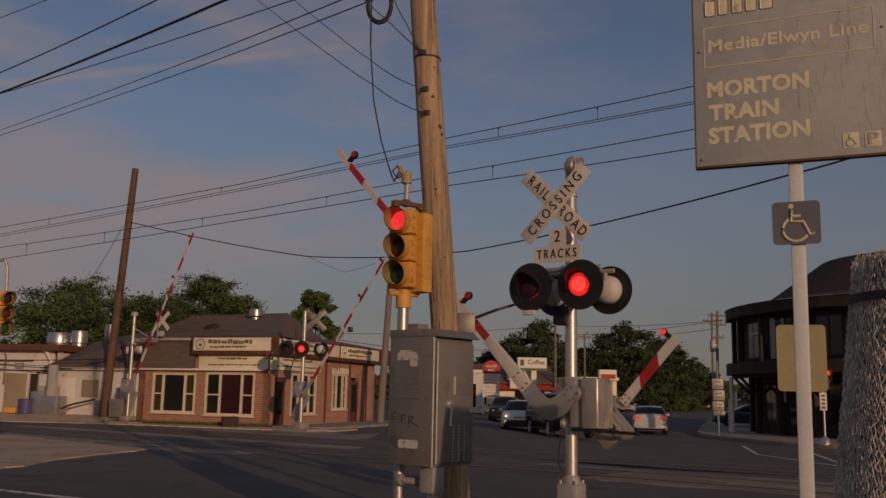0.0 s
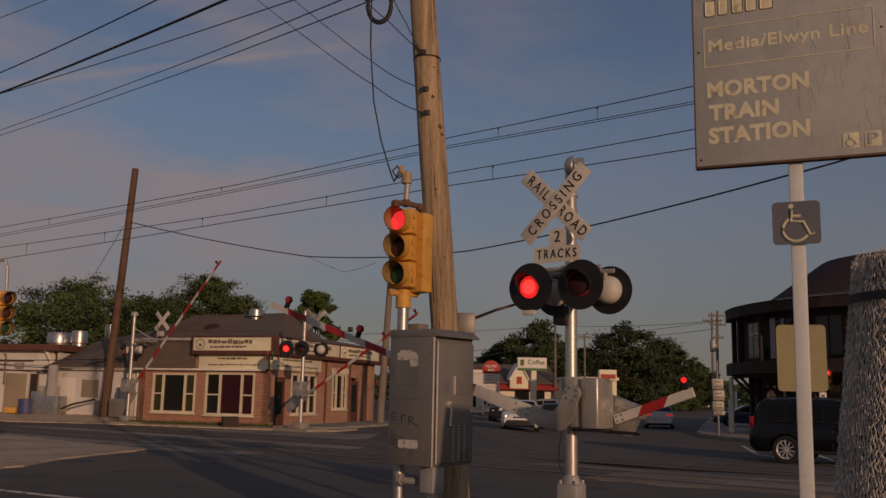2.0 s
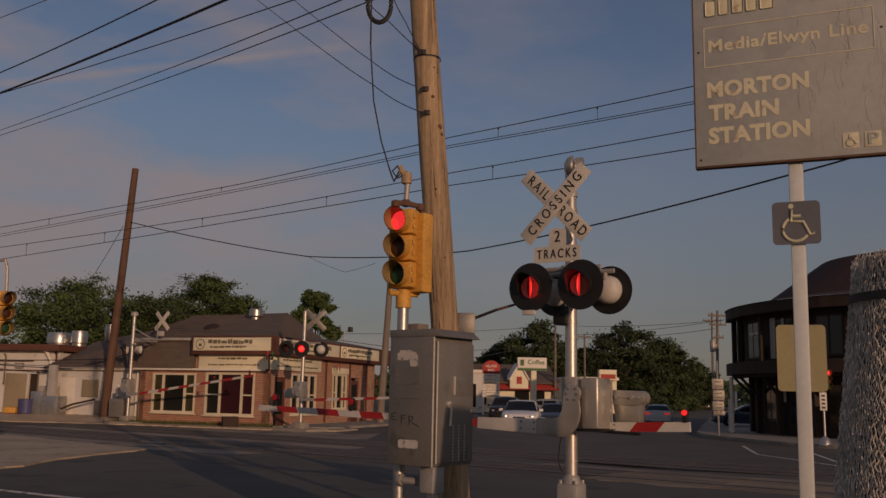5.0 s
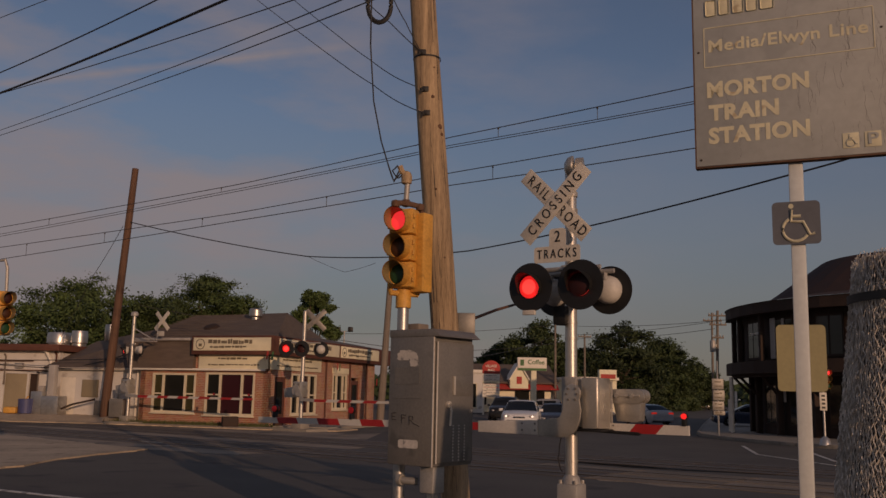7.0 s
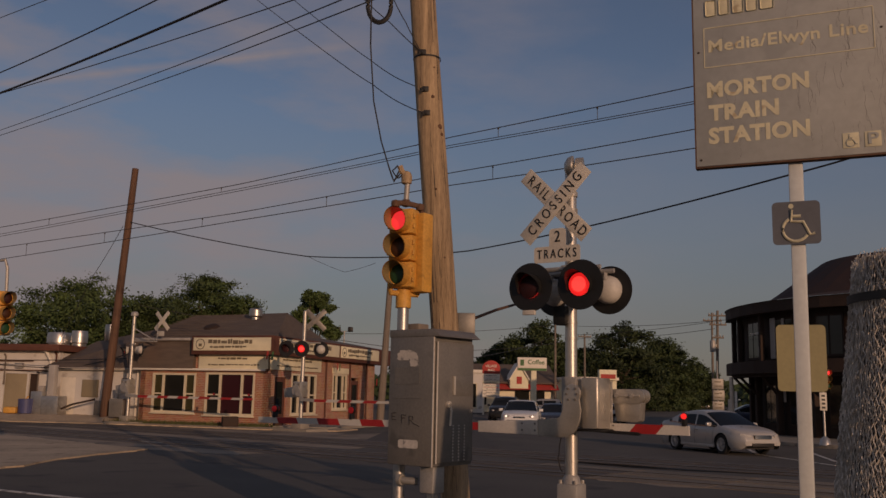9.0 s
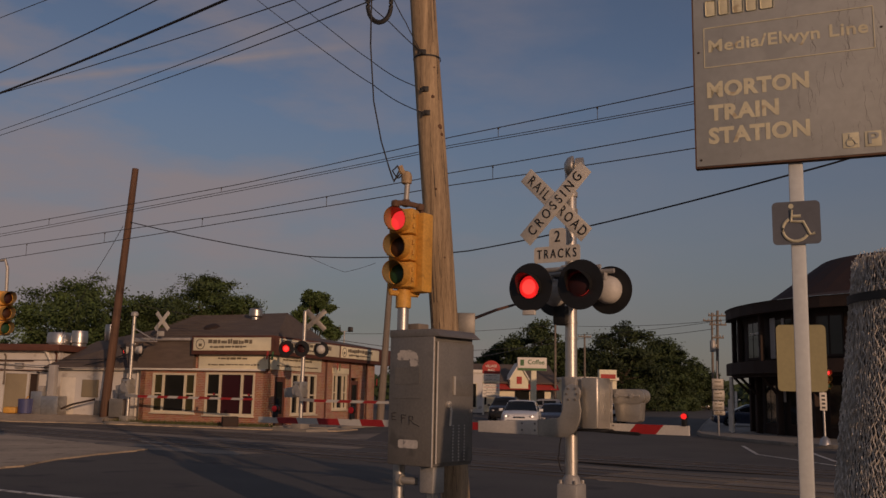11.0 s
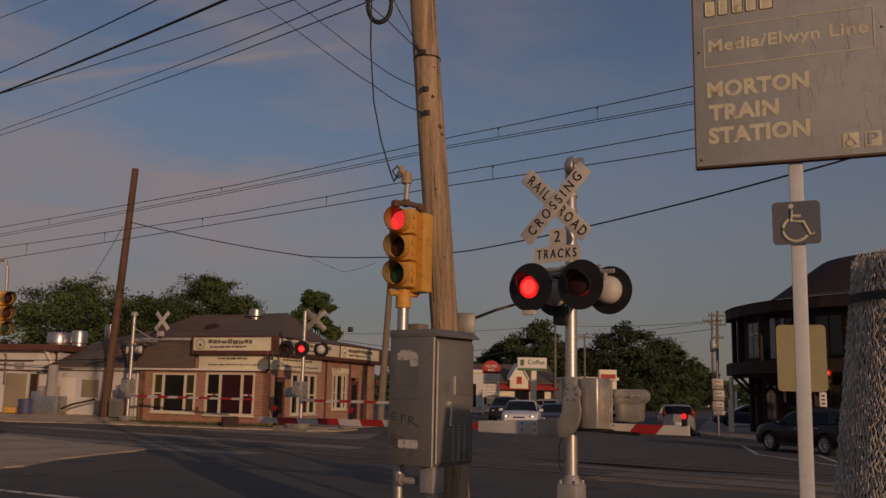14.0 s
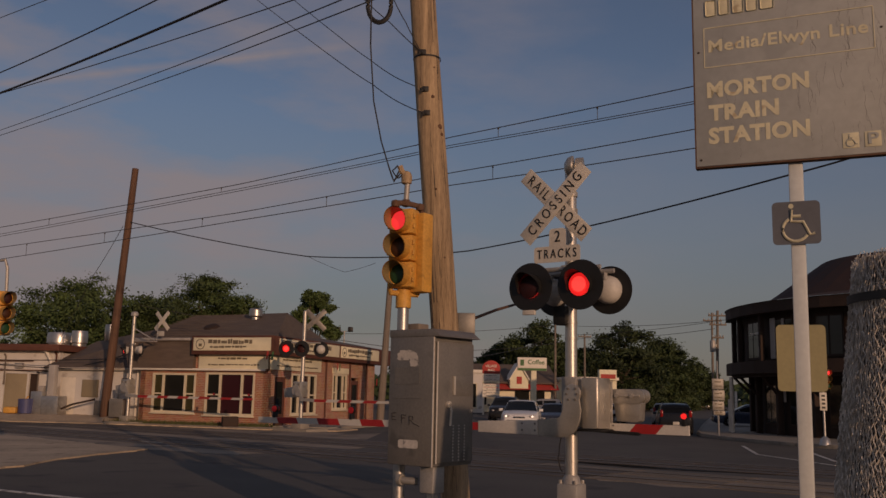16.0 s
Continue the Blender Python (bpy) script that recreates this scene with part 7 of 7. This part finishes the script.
def car(kind, colour, label, lights=False, brakes=False):
    L, W, H, wb, wr, sill, deck, roof, pillars = SHAPES[kind]
    tall = kind in ("suv", "hatch", "crossover")
    root = thing("car" if not tall else "sport_utility_vehicle" if kind == "suv" else "hatchback_car", Matrix(), label, "car", "cars on the road")
    hw, f, b = W / 2, L / 2, -L / 2
    reach = wr + 0.055

    def plan(x):
        """How far the sides stand out at x, rounded in at both ends."""
        d, e = max(0.0, 1 - (f - x) / 0.75), max(0.0, 1 - (x - b) / 0.5)
        return hw * (1 - 0.22 * d ** 2.4 - 0.13 * e ** 2.4)

    def flank(g):
        """The side's bulge at the share g of its height."""
        prof = [(0.0, 0.93), (0.12, 0.975), (0.4, 1.0), (0.66, 0.985), (0.72, 0.975), (0.9, 0.945), (1.0, 0.88)]
        for (a, y0), (c, y1) in zip(prof, prof[1:]):
            if g <= c:
                return y0 + (y1 - y0) * (g - a) / (c - a)
        return 0.88
    # lower body with real wheel openings
    xs = sorted({round(b + L * k / 58, 4) for k in range(59)} | {round(s * wb / 2 + d * reach, 4) for s in (-1, 1) for d in (-1, -0.98, -0.9, -0.75, -0.5, -0.25, 0, 0.25, 0.5, 0.75, 0.9, 0.98, 1)})
    bm = bmesh.new()
    rings = []
    for x in xs:
        top = line_at(deck, x)
        low = sill + 0.14 * max(0.0, 1 - (f - x) / 0.25) ** 2 + 0.16 * max(0.0, 1 - (x - b) / 0.3) ** 2
        arch = max([wr + math.sqrt(max(0.0, reach ** 2 - (x - s * wb / 2) ** 2)) if abs(x - s * wb / 2) < reach else 0.0 for s in (-1, 1)])
        half = []
        for g in (0.0, 0.12, 0.26, 0.4, 0.55, 0.66, 0.72, 0.82, 0.9, 0.96, 1.0):
            z = max(low + (top - low) * g, min(arch, top - 0.05))
            half.append((plan(x) * flank((z - low) / (top - low)), z))
        half += [(plan(x) * 0.74, top + 0.022), (plan(x) * 0.4, top + 0.04), (plan(x) * 0.12, top + 0.045)]
        rings.append([bm.verts.new((x, y, z)) for y, z in half] + [bm.verts.new((x, -y, z)) for y, z in reversed(half)])
    k = len(rings[0])
    for r0, r1 in zip(rings, rings[1:]):
        for q in range(k - 1):
            bm.faces.new((r0[q], r0[q + 1], r1[q + 1], r1[q]))
    bm.faces.new(rings[0]), bm.faces.new(rings[-1])
    part("body", bm, colour, root, "painted car body")
    bm = bmesh.new()
    box(bm, (0, 0, sill + 0.17), (L - 0.5, W * 0.72, 0.3))
    for s in (-1, 1):
        box(bm, (s * wb / 2, 0, wr + 0.2), (2 * reach, W * 0.78, 0.5))
    part("underbody", bm, CAR_BLACK_TRIM, root, "dark underbody and wheel wells")
    # greenhouse: screens, side glass, pillars and roof cut from one curved surface
    r0x, r1x = roof[0][0], roof[-1][0]
    gx = [r0x + (r1x - r0x) * q / 44 for q in range(45)]
    peak = max(z for _, z in roof)
    screen_top = min(q / 50 for q in range(0, 90) if line_at(roof, q / 50) < peak - 0.055)
    back_top = max(-q / 50 for q in range(0, 130) if line_at(roof, -q / 50) < peak - 0.065)
    grid = []
    for x in gx:
        zr, base = line_at(roof, x), line_at(deck, x) - 0.01
        zr = max(zr, base + 0.01)
        rows = []
        for g in (0.0, 0.25, 0.5, 0.74, 0.80, 0.90, 0.97, 1.0, 1.012, 1.02):
            j = (0.0, 0.25, 0.5, 0.74, 0.80, 0.90, 0.97, 1.0, 1.012, 1.02).index(g)
            z = base + (zr - base) * min(g, 1.0) + max(0.0, g - 1.0) * 1.2
            lean = (z - base) / (H - 0.95)
            y = plan(x) * (0.90 - 0.17 * lean) if j < 5 else plan(x) * (0.90 - 0.17 * (zr - base) / (H - 0.95)) * (1, 1, 1, 1, 1, 0.985, 0.95, 0.86, 0.5, 0.15)[j]
            rows.append((y, z))
        grid.append(rows)
    bins = {}
    for q in range(44):
        x = (gx[q] + gx[q + 1]) / 2
        for j in range(10):
            if j < 9:
                corners = [(gx[q], *grid[q][j]), (gx[q + 1], *grid[q + 1][j]), (gx[q + 1], *grid[q + 1][j + 1]), (gx[q], *grid[q][j + 1])]
            else:
                corners = None
            pillar = any(abs(x - p) < w / 2 for p, w in pillars) or x < r0x + 0.1 or x > r1x - 0.12
            if j < 3 and not pillar and line_at(roof, x) - line_at(deck, x) > 0.08:
                n = sum(1 for p, w in pillars if p < x)
                for s in (-1, 1):
                    bins.setdefault(("side_window", s, n), []).append([(cx, s * cy, cz) for cx, cy, cz in corners])
                continue
            name = "windscreen" if x > screen_top and j >= 5 else "rear_window" if x < back_top and j >= 5 else "roof"
            if j == 9:
                (ya, za), (yb, zb) = grid[q][9], grid[q + 1][9]
                bins.setdefault((name, 0, 0), []).append([(gx[q], -ya, za), (gx[q + 1], -yb, zb), (gx[q + 1], yb, zb), (gx[q], ya, za)])
            else:
                for s in (-1, 1):
                    bins.setdefault((name, 0, 0), []).append([(cx, s * cy, cz) for cx, cy, cz in corners])
    for (name, s, n), faces in bins.items():
        bm = bmesh.new()
        for q in faces:
            bm.faces.new([bm.verts.new(p) for p in q])
        bmesh.ops.remove_doubles(bm, verts=bm.verts, dist=0.0005)
        part(name, bm, colour if name == "roof" else CAR_GLASS, root, "roof and pillars" if name == "roof" else "dark glass")
    for s in (-1, 1):
        bm = bmesh.new()
        pipe(bm, [(x, s * plan(x) * 0.905, line_at(deck, x) + 0.012) for x in [r0x + 0.3 + (r1x - r0x - 0.55) * q / 10 for q in range(11)]], 0.012, 5)
        part("window_trim", bm, CHROME if not tall else CAR_BLACK_TRIM, root)
        bm = bmesh.new()
        x = r1x - 0.48
        box(bm, (x, s * (hw + 0.06), line_at(deck, x) + 0.07), (0.13, 0.2, 0.14), None, 0.045)
        part("mirror", bm, colour, root, "door mirror")
        for x in (-0.02, -1.0):
            bm = bmesh.new()
            box(bm, (x, s * (hw * 0.985), line_at(deck, x) - 0.15), (0.2, 0.035, 0.03), None, 0.01)
            part("door_handle", bm, CHROME if kind != "suv" else colour, root)
        for x in (-1.08, -0.13, 0.92):
            bm = bmesh.new()
            pipe(bm, [(x, s * hw * (flank(g) + 0.0005), sill + (line_at(deck, x) - sill) * g) for g in (0.12, 0.4, 0.66, 0.9, 1.0)], 0.005, 4)
            part("door_seam", bm, CAR_BLACK_TRIM, root)
        bm = bmesh.new()
        box(bm, (0, s * hw * 0.965, sill + 0.05), (wb - 2 * reach, 0.06, 0.1), None, 0.02)
        part("sill_trim", bm, CAR_BLACK_TRIM if tall else colour, root)
        if kind in ("suv", "crossover"):
            bm = bmesh.new()
            pipe(bm, [(back_top + 0.1, s * hw * 0.66, H - 0.06), (back_top + 0.3, s * hw * 0.66, H + 0.03), (screen_top - 0.4, s * hw * 0.66, H + 0.03), (screen_top - 0.2, s * hw * 0.66, H - 0.05)], 0.018, 6)
            part("roof_rail", bm, CAR_BLACK_TRIM, root)
    # nose and tail
    nose = line_at(deck, f - 0.06)
    mid = (nose + sill) / 2 + 0.06
    spec = {"suv": [(0.90, 0.98, 0.24), (0.52, 1.1, 0.14)], "sedan": [(0.62, 0.7, 0.13), (0.36, 0.9, 0.12)], "saloon": [(0.66, 0.55, 0.07), (0.40, 1.25, 0.26)]}.get(kind, [(0.72, 0.6, 0.12), (0.42, 0.9, 0.14)])
    for q, (z, wide, high) in enumerate(spec):
        bm = bmesh.new()
        if kind == "saloon" and q:
            prism(bm, [(-0.78, z - high / 2), (0.78, z - high / 2), (0.58, z + high / 2), (-0.58, z + high / 2)], -0.03, 0.03, pose(f - 0.02, 0, 0, 0, 0, 90), 0.01)
        else:
            box(bm, (f - 0.01, 0, z), (0.07, wide, high), None, 0.015)
        grille = part("grille" if not q else "lower_grille", bm, CAR_BLACK_TRIM, root, "dark grille")
        for t in ((-0.33, 0.0, 0.33) if kind in ("sedan", "suv") and not q else (0.0,) if not q else (-0.2, 0.2)):
            bm = bmesh.new()
            box(bm, (f + 0.026, 0, z + t * high), (0.02, wide * 0.97, 0.028 if not q else 0.008), None, 0.004)
            part("grille_bar", bm, CHROME if not q else CAR_BLACK_TRIM, grille, "chrome bar" if not q else "")
    bm = bmesh.new()
    box(bm, (b - 0.008, 0, mid + 0.02), (0.03, 0.33, 0.16), None, 0.004)
    part("licence_plate", bm, PLATE, root, "blank pale plate")
    bm = bmesh.new()
    box(bm, (b + 0.03, 0, sill + 0.2), (0.12, W * 0.76, 0.16), None, 0.04)
    part("rear_bumper", bm, CAR_BLACK_TRIM if tall else colour, root)
    hz = spec[0][0] + (0.06 if kind == "suv" else 0.03)
    for s in (-1, 1):
        bm = bmesh.new()
        prism(bm, [(-0.24, -0.07), (0.20, -0.055), (0.25, 0.03), (0.2, 0.06), (-0.26, 0.085)] if kind != "suv" else [(-0.2, -0.11), (0.22, -0.1), (0.24, 0.09), (-0.22, 0.1)], -0.05, 0.05, pose(f - 0.125, s * plan(f - 0.13) * 0.77, hz, 0, 0, 90 + s * 34) @ Matrix.Diagonal((-s * 0.72, 1, 0.85, 1)), 0.012)
        lamp = part("headlight", bm, HEADLIGHT, root, "clear headlight")
        if lights:
            bm = bmesh.new()
            lathe(bm, [(0, 0.03), (0.05, 0.02), (0.06, 0)], pose(f - 0.075, s * hw * 0.66, hz, 0, 90, 0) @ (Matrix.Diagonal((1.3, 2.2, 1, 1)) if kind == "suv" else Matrix()), 14)
            part("bulb", bm, HEAD_LIT, lamp, "lit headlight")
        bm = bmesh.new()
        zt = line_at(deck, b + 0.1)
        if tall:
            box(bm, (b + 0.075, s * hw * 0.80, zt + 0.02), (0.14, 0.17, 0.36), pose(0, 0, 0), 0.04)
        else:
            box(bm, (b + 0.09, s * hw * 0.70, zt - 0.14), (0.16, 0.40, 0.14), None, 0.045)
        part("tail_light", bm, TAIL_LIT if brakes else TAIL, root, "red tail light")
        bm = bmesh.new()
        box(bm, (f - 0.10, s * hw * 0.66, sill + 0.22), (0.1, 0.17, 0.09), pose(0, 0, 0), 0.02)
        part("fog_light", bm, CAR_BLACK_TRIM, root, "dark fog lamp recess")
    wheels = []
    for x in (wb / 2, -wb / 2):
        for s in (-1, 1):
            home = pose(x, s * (hw - 0.115), wr)
            wheel = thing_part("wheel", root, home)
            bm = bmesh.new()
            lathe(bm, [(wr * 0.68, -0.1), (wr * 0.93, -0.11), (wr, -0.08), (wr, 0.08), (wr * 0.93, 0.11), (wr * 0.68, 0.1)], pose(0, 0, 0, 90, 0, 0), 28)
            part("tyre", bm, TYRE, wheel)
            bm = bmesh.new()
            lathe(bm, [(wr * 0.60, 0.05), (wr * 0.69, 0.10), (wr * 0.69, -0.10), (wr * 0.60, -0.05)], pose(0, 0, 0, 90, 0, 0), 28)
            lathe(bm, [(0, 0.10), (wr * 0.16, 0.095), (wr * 0.16, -0.095), (0, -0.10)], pose(0, 0, 0, 90, 0, 0), 14)
            for q in range(10):
                box(bm, (wr * 0.38, 0, 0), (wr * 0.52, 0.17, wr * 0.085), pose(0, 0, 0, 0, q * 36, 0), 0.008)
            part("rim", bm, RIM, wheel, "spoked alloy rim")
            wheels.append((wheel, home))
    return root, wheels, wr


def drive(vehicle, rows):
    """Keys a car along rows of (seconds, x, y, heading in degrees from +x), its wheels rolling with the way."""
    root, wheels, wr = vehicle
    walk(root, [(t, pose(x, y, level(x, y), 0, 0, a)) for t, x, y, a in rows])
    curve = [(t, Vector((x, y, 0))) for t, x, y, a in rows]
    spins, turned = [(0.0, 0.0)], 0.0
    for (t0, p0), (t1, p1) in zip(curve, curve[1:]):
        way = math.degrees((p1 - p0).length / wr)
        steps = max(1, min(math.ceil(way / 80), int((t1 - t0) * FPS)))
        rate = min(way, 80.0 * steps)
        for k in range(1, steps + 1):
            spins.append((t0 + (t1 - t0) * k / steps, turned + rate * k / steps))
        turned += rate
    for wheel, home in wheels:
        walk(wheel, [(t, home @ pose(0, 0, 0, 0, s, 0)) for t, s in spins])


BLACK_SUV = car("suv", paint("black_car_paint", (0.004, 0.004, 0.005), 0.0), "large black SUV with chrome grille turning at the junction", lights=True)
WHITE_CAR = car("sedan", paint("pearl_white_paint", (0.52, 0.51, 0.50), 0.1), "white saloon with red tail lights turning off the road", brakes=True)
SILVER_CAR = car("sedan", paint("pale_silver_paint", (0.50, 0.48, 0.45), 0.2), "pale silver saloon turning at the junction")
GREY_HATCH = car("hatch", paint("silver_grey_paint", (0.33, 0.33, 0.33), 0.4), "boxy silver-grey hatchback driving away")
DARK_CAR = car("crossover", paint("dark_grey_paint", (0.010, 0.010, 0.012), 0.0), "dark grey crossover driving away")
FAR_CAR = car("sedan", paint("bright_white_paint", (0.55, 0.54, 0.53), 0.0), "white car approaching on the far road", lights=True)
for kind, colour, x, y, a, label, lit in (("saloon", paint("white_car_paint", (0.78, 0.77, 0.75), 0.0), 4.1, 46.0, -98, "white saloon waiting at the lowered gate, headlights on", True),
                                          ("crossover", paint("charcoal_paint", (0.014, 0.014, 0.016), 0.0), 4.3, 60.5, -100, "dark crossover waiting behind a white saloon", False),
                                          ("sedan", paint("blue_grey_paint", (0.05, 0.06, 0.085), 0.3), 6.6, 53.0, -98, "blue-grey saloon in the side lane", False),
                                          ("sedan", paint("dark_blue_paint", (0.05, 0.065, 0.10), 0.3), 21.0, 62.4, 170, "dark blue car parked under the gallery", False),
                                          ("sedan", paint("red_paint", (0.16, 0.015, 0.015), 0.2), 60, 210, -104, "dark red car far down the road", True),
                                          ("hatch", paint("grey_paint", (0.1, 0.1, 0.1), 0.2), 53.5, 187, -104, "grey car far down the road, lights on", True),
                                          ("sedan", paint("tan_paint", (0.2, 0.15, 0.1), 0.2), 47.5, 165, -104, "tan car far down the road, lights on", True),
                                          ("crossover", paint("deep_blue_paint", (0.03, 0.035, 0.05), 0.2), 68, 225, -100, "dark car far down the road", False),
                                          ("hatch", paint("silver_paint", (0.35, 0.35, 0.35), 0.4), 9.2, 84.0, 170, "silver car parked by the shops", False),
                                          ("sedan", paint("maroon_paint", (0.10, 0.02, 0.02), 0.2), 13.2, 86.0, 175, "maroon car parked by the shops", False)):
    parked = car(kind, colour, label, lights=lit)[0]
    parked.matrix_world = pose(x, y, level(x, y) + (0.14 if 20 < x < 22 else 0), 0, 0, a)


# ---- what moves ----
def motions():
    near = (0.25, 0.95, 1.59, 2.25, 2.95, 3.65, 4.33, 5.0, 5.67, 6.35, 6.95, 7.65, 8.25, 8.95, 9.63, 10.3, 10.98, 11.65, 12.35, 13.09, 13.65, 14.35, 15.09, 15.65)
    for i, (lens, home) in enumerate(NEAR_LAMPS):
        flash(lens, home, near, i % 2 == 1)
    far = (0.09, 0.75, 1.35, 2.09, 2.65, 3.35, 3.95, 4.65, 5.3, 5.97, 6.65, 7.25, 7.95, 8.59, 9.2, 9.87, 10.5, 11.2, 11.85, 12.45, 13.15, 13.75, 14.45, 15.15, 15.75)
    for lamps in (FAR_LAMPS, LEFT_LAMPS):
        for i, (lens, home) in enumerate(lamps):
            flash(lens, home, far, i % 2 == 1)
    rows = [(0, 46.2), (0.5, 39.4), (1, 32.0), (1.5, 24.7), (2, 17.8), (2.5, 11.8), (3, 6.9), (3.5, 4.6), (4.2, 2.6), (5.2, 0.2), (6.2, -1.3), (16, -1.3)]
    walk(NEAR_ARM, [(t, pose(0.165, -0.30, 1.555, 0, a + 0.7, 0)) for t, a in rows])
    walk(NEAR_WEIGHT, [(t, pose(0.165, 0.32, 1.555, 0, a + 0.7, 0)) for t, a in rows])
    walk(WALK_ARM, [(t, pose(0.165, 0.19, 1.555, 0, -1.02 * (a + 1.3), 0)) for t, a in rows])
    beyond = [(0, -53), (0.5, -48), (1, -42.5), (1.5, -36.5), (2, -29.5), (2.5, -22), (3, -15.5), (3.5, -11), (4.2, -6), (5.2, -1.5), (6.2, 0), (16, 0)]
    walk(FAR_ARM, [(t, pose(0.1, -0.32, 1.5, 0, a, 0)) for t, a in beyond])
    walk(FAR_WEIGHT, [(t, pose(0.1, 0.3, 1.5, 0, a, 0)) for t, a in beyond])
    left = [(0, -63.5), (0.5, -60), (1, -56.3), (1.5, -51.5), (2, -47), (2.5, -42), (3, -35.5), (3.5, -28.5), (4.2, -17.5), (5.2, -5), (6.2, 0), (16, 0)]
    walk(LEFT_ARM, [(t, pose(0.1, -0.32, 1.5, 0, a, 0)) for t, a in left])
    walk(LEFT_WEIGHT, [(t, pose(0.1, 0.3, 1.5, 0, a, 0)) for t, a in left])
    drive(BLACK_SUV, [(0, 5.41, 41.65, -80), (0.35, 5.95, 38.44, -74), (0.7, 6.90, 35.34, -64), (1, 8.39, 33.32, -56), (1.5, 10.35, 30.46, -50), (1.9, 11.60, 27.95, -40), (2.4, 14.5, 25.0, -38), (3, 18.4, 21.8, -37), (5, 33.32, 11.30, -36), (8, 58, -6, -36), (16, 58, -6, -36)])
    drive(WHITE_CAR, [(0, 11.40, 50.07, 78), (0.8, 12.54, 54.09, 77), (1.5, 13.65, 57.55, 76), (2.4, 14.73, 61.78, 76), (3.4, 15.32, 64.53, 75), (4.4, 15.47, 65.12, 75), (6.5, 15.45, 65.3, 79), (6.9, 15.15, 66.1, 98), (7.2, 14.2, 67.1, 122), (7.5, 13.0, 68.0, 143), (8.0, 12.1, 68.6, 150), (16, 12.1, 68.6, 150)])
    drive(SILVER_CAR, [(0, 24.1, 117.6, -104.5), (3, 16.9, 90.8, -104.5), (5.5, 11.3, 67.6, -104), (6.7, 9.3, 56.7, -103), (7.4, 8.5, 47.00, -98), (8, 8.15, 40.46, -92), (8.5, 8.75, 36.65, -80), (9, 10.05, 33.32, -70), (9.2, 10.77, 32.01, -66), (9.8, 13.65, 28.08, -52), (10.6, 18.56, 23.32, -42), (12.5, 30.94, 13.68, -37), (15, 50, -1, -37), (16, 50, -1, -37)])
    hatch = [(9.4, 30.34, 17.85, 146), (10.3, 23.20, 22.97, 144), (11.15, 17.37, 27.85, 138), (11.45, 15.83, 29.63, 131), (11.85, 14.22, 32.25, 118), (12.17, 13.33, 34.39, 108), (12.55, 12.67, 37.01, 101), (12.94, 12.32, 39.75, 96), (13.4, 12.14, 43.55, 90), (14, 12.67, 49.51, 80), (14.8, 14.06, 56.70, 77), (15.3, 14.86, 60.43, 76), (16, 15.78, 64.31, 75.5)]
    drive(GREY_HATCH, [(0, 46.5, 8.6, 150), (5.0, 46.5, 8.6, 150)] + hatch)
    drive(DARK_CAR, [(0, 53, 4.8, 150), (7.0, 53, 4.8, 150)] + [(t + (1.95 if t < 13 else 1.87), x, y, a) for t, x, y, a in hatch if t + 1.87 < 15.9] + [(16.0, 12.85, 50.6, 79)])
    drive(FAR_CAR, [(0, 95, 375, -104.5), (9.0, 70.5, 283, -104.5), (12.3, 52, 212, -105), (14.0, 41.5, 172, -105), (15.3, 36.2, 152, -104.5), (16.0, 34.5, 145, -104.5)])


motions()
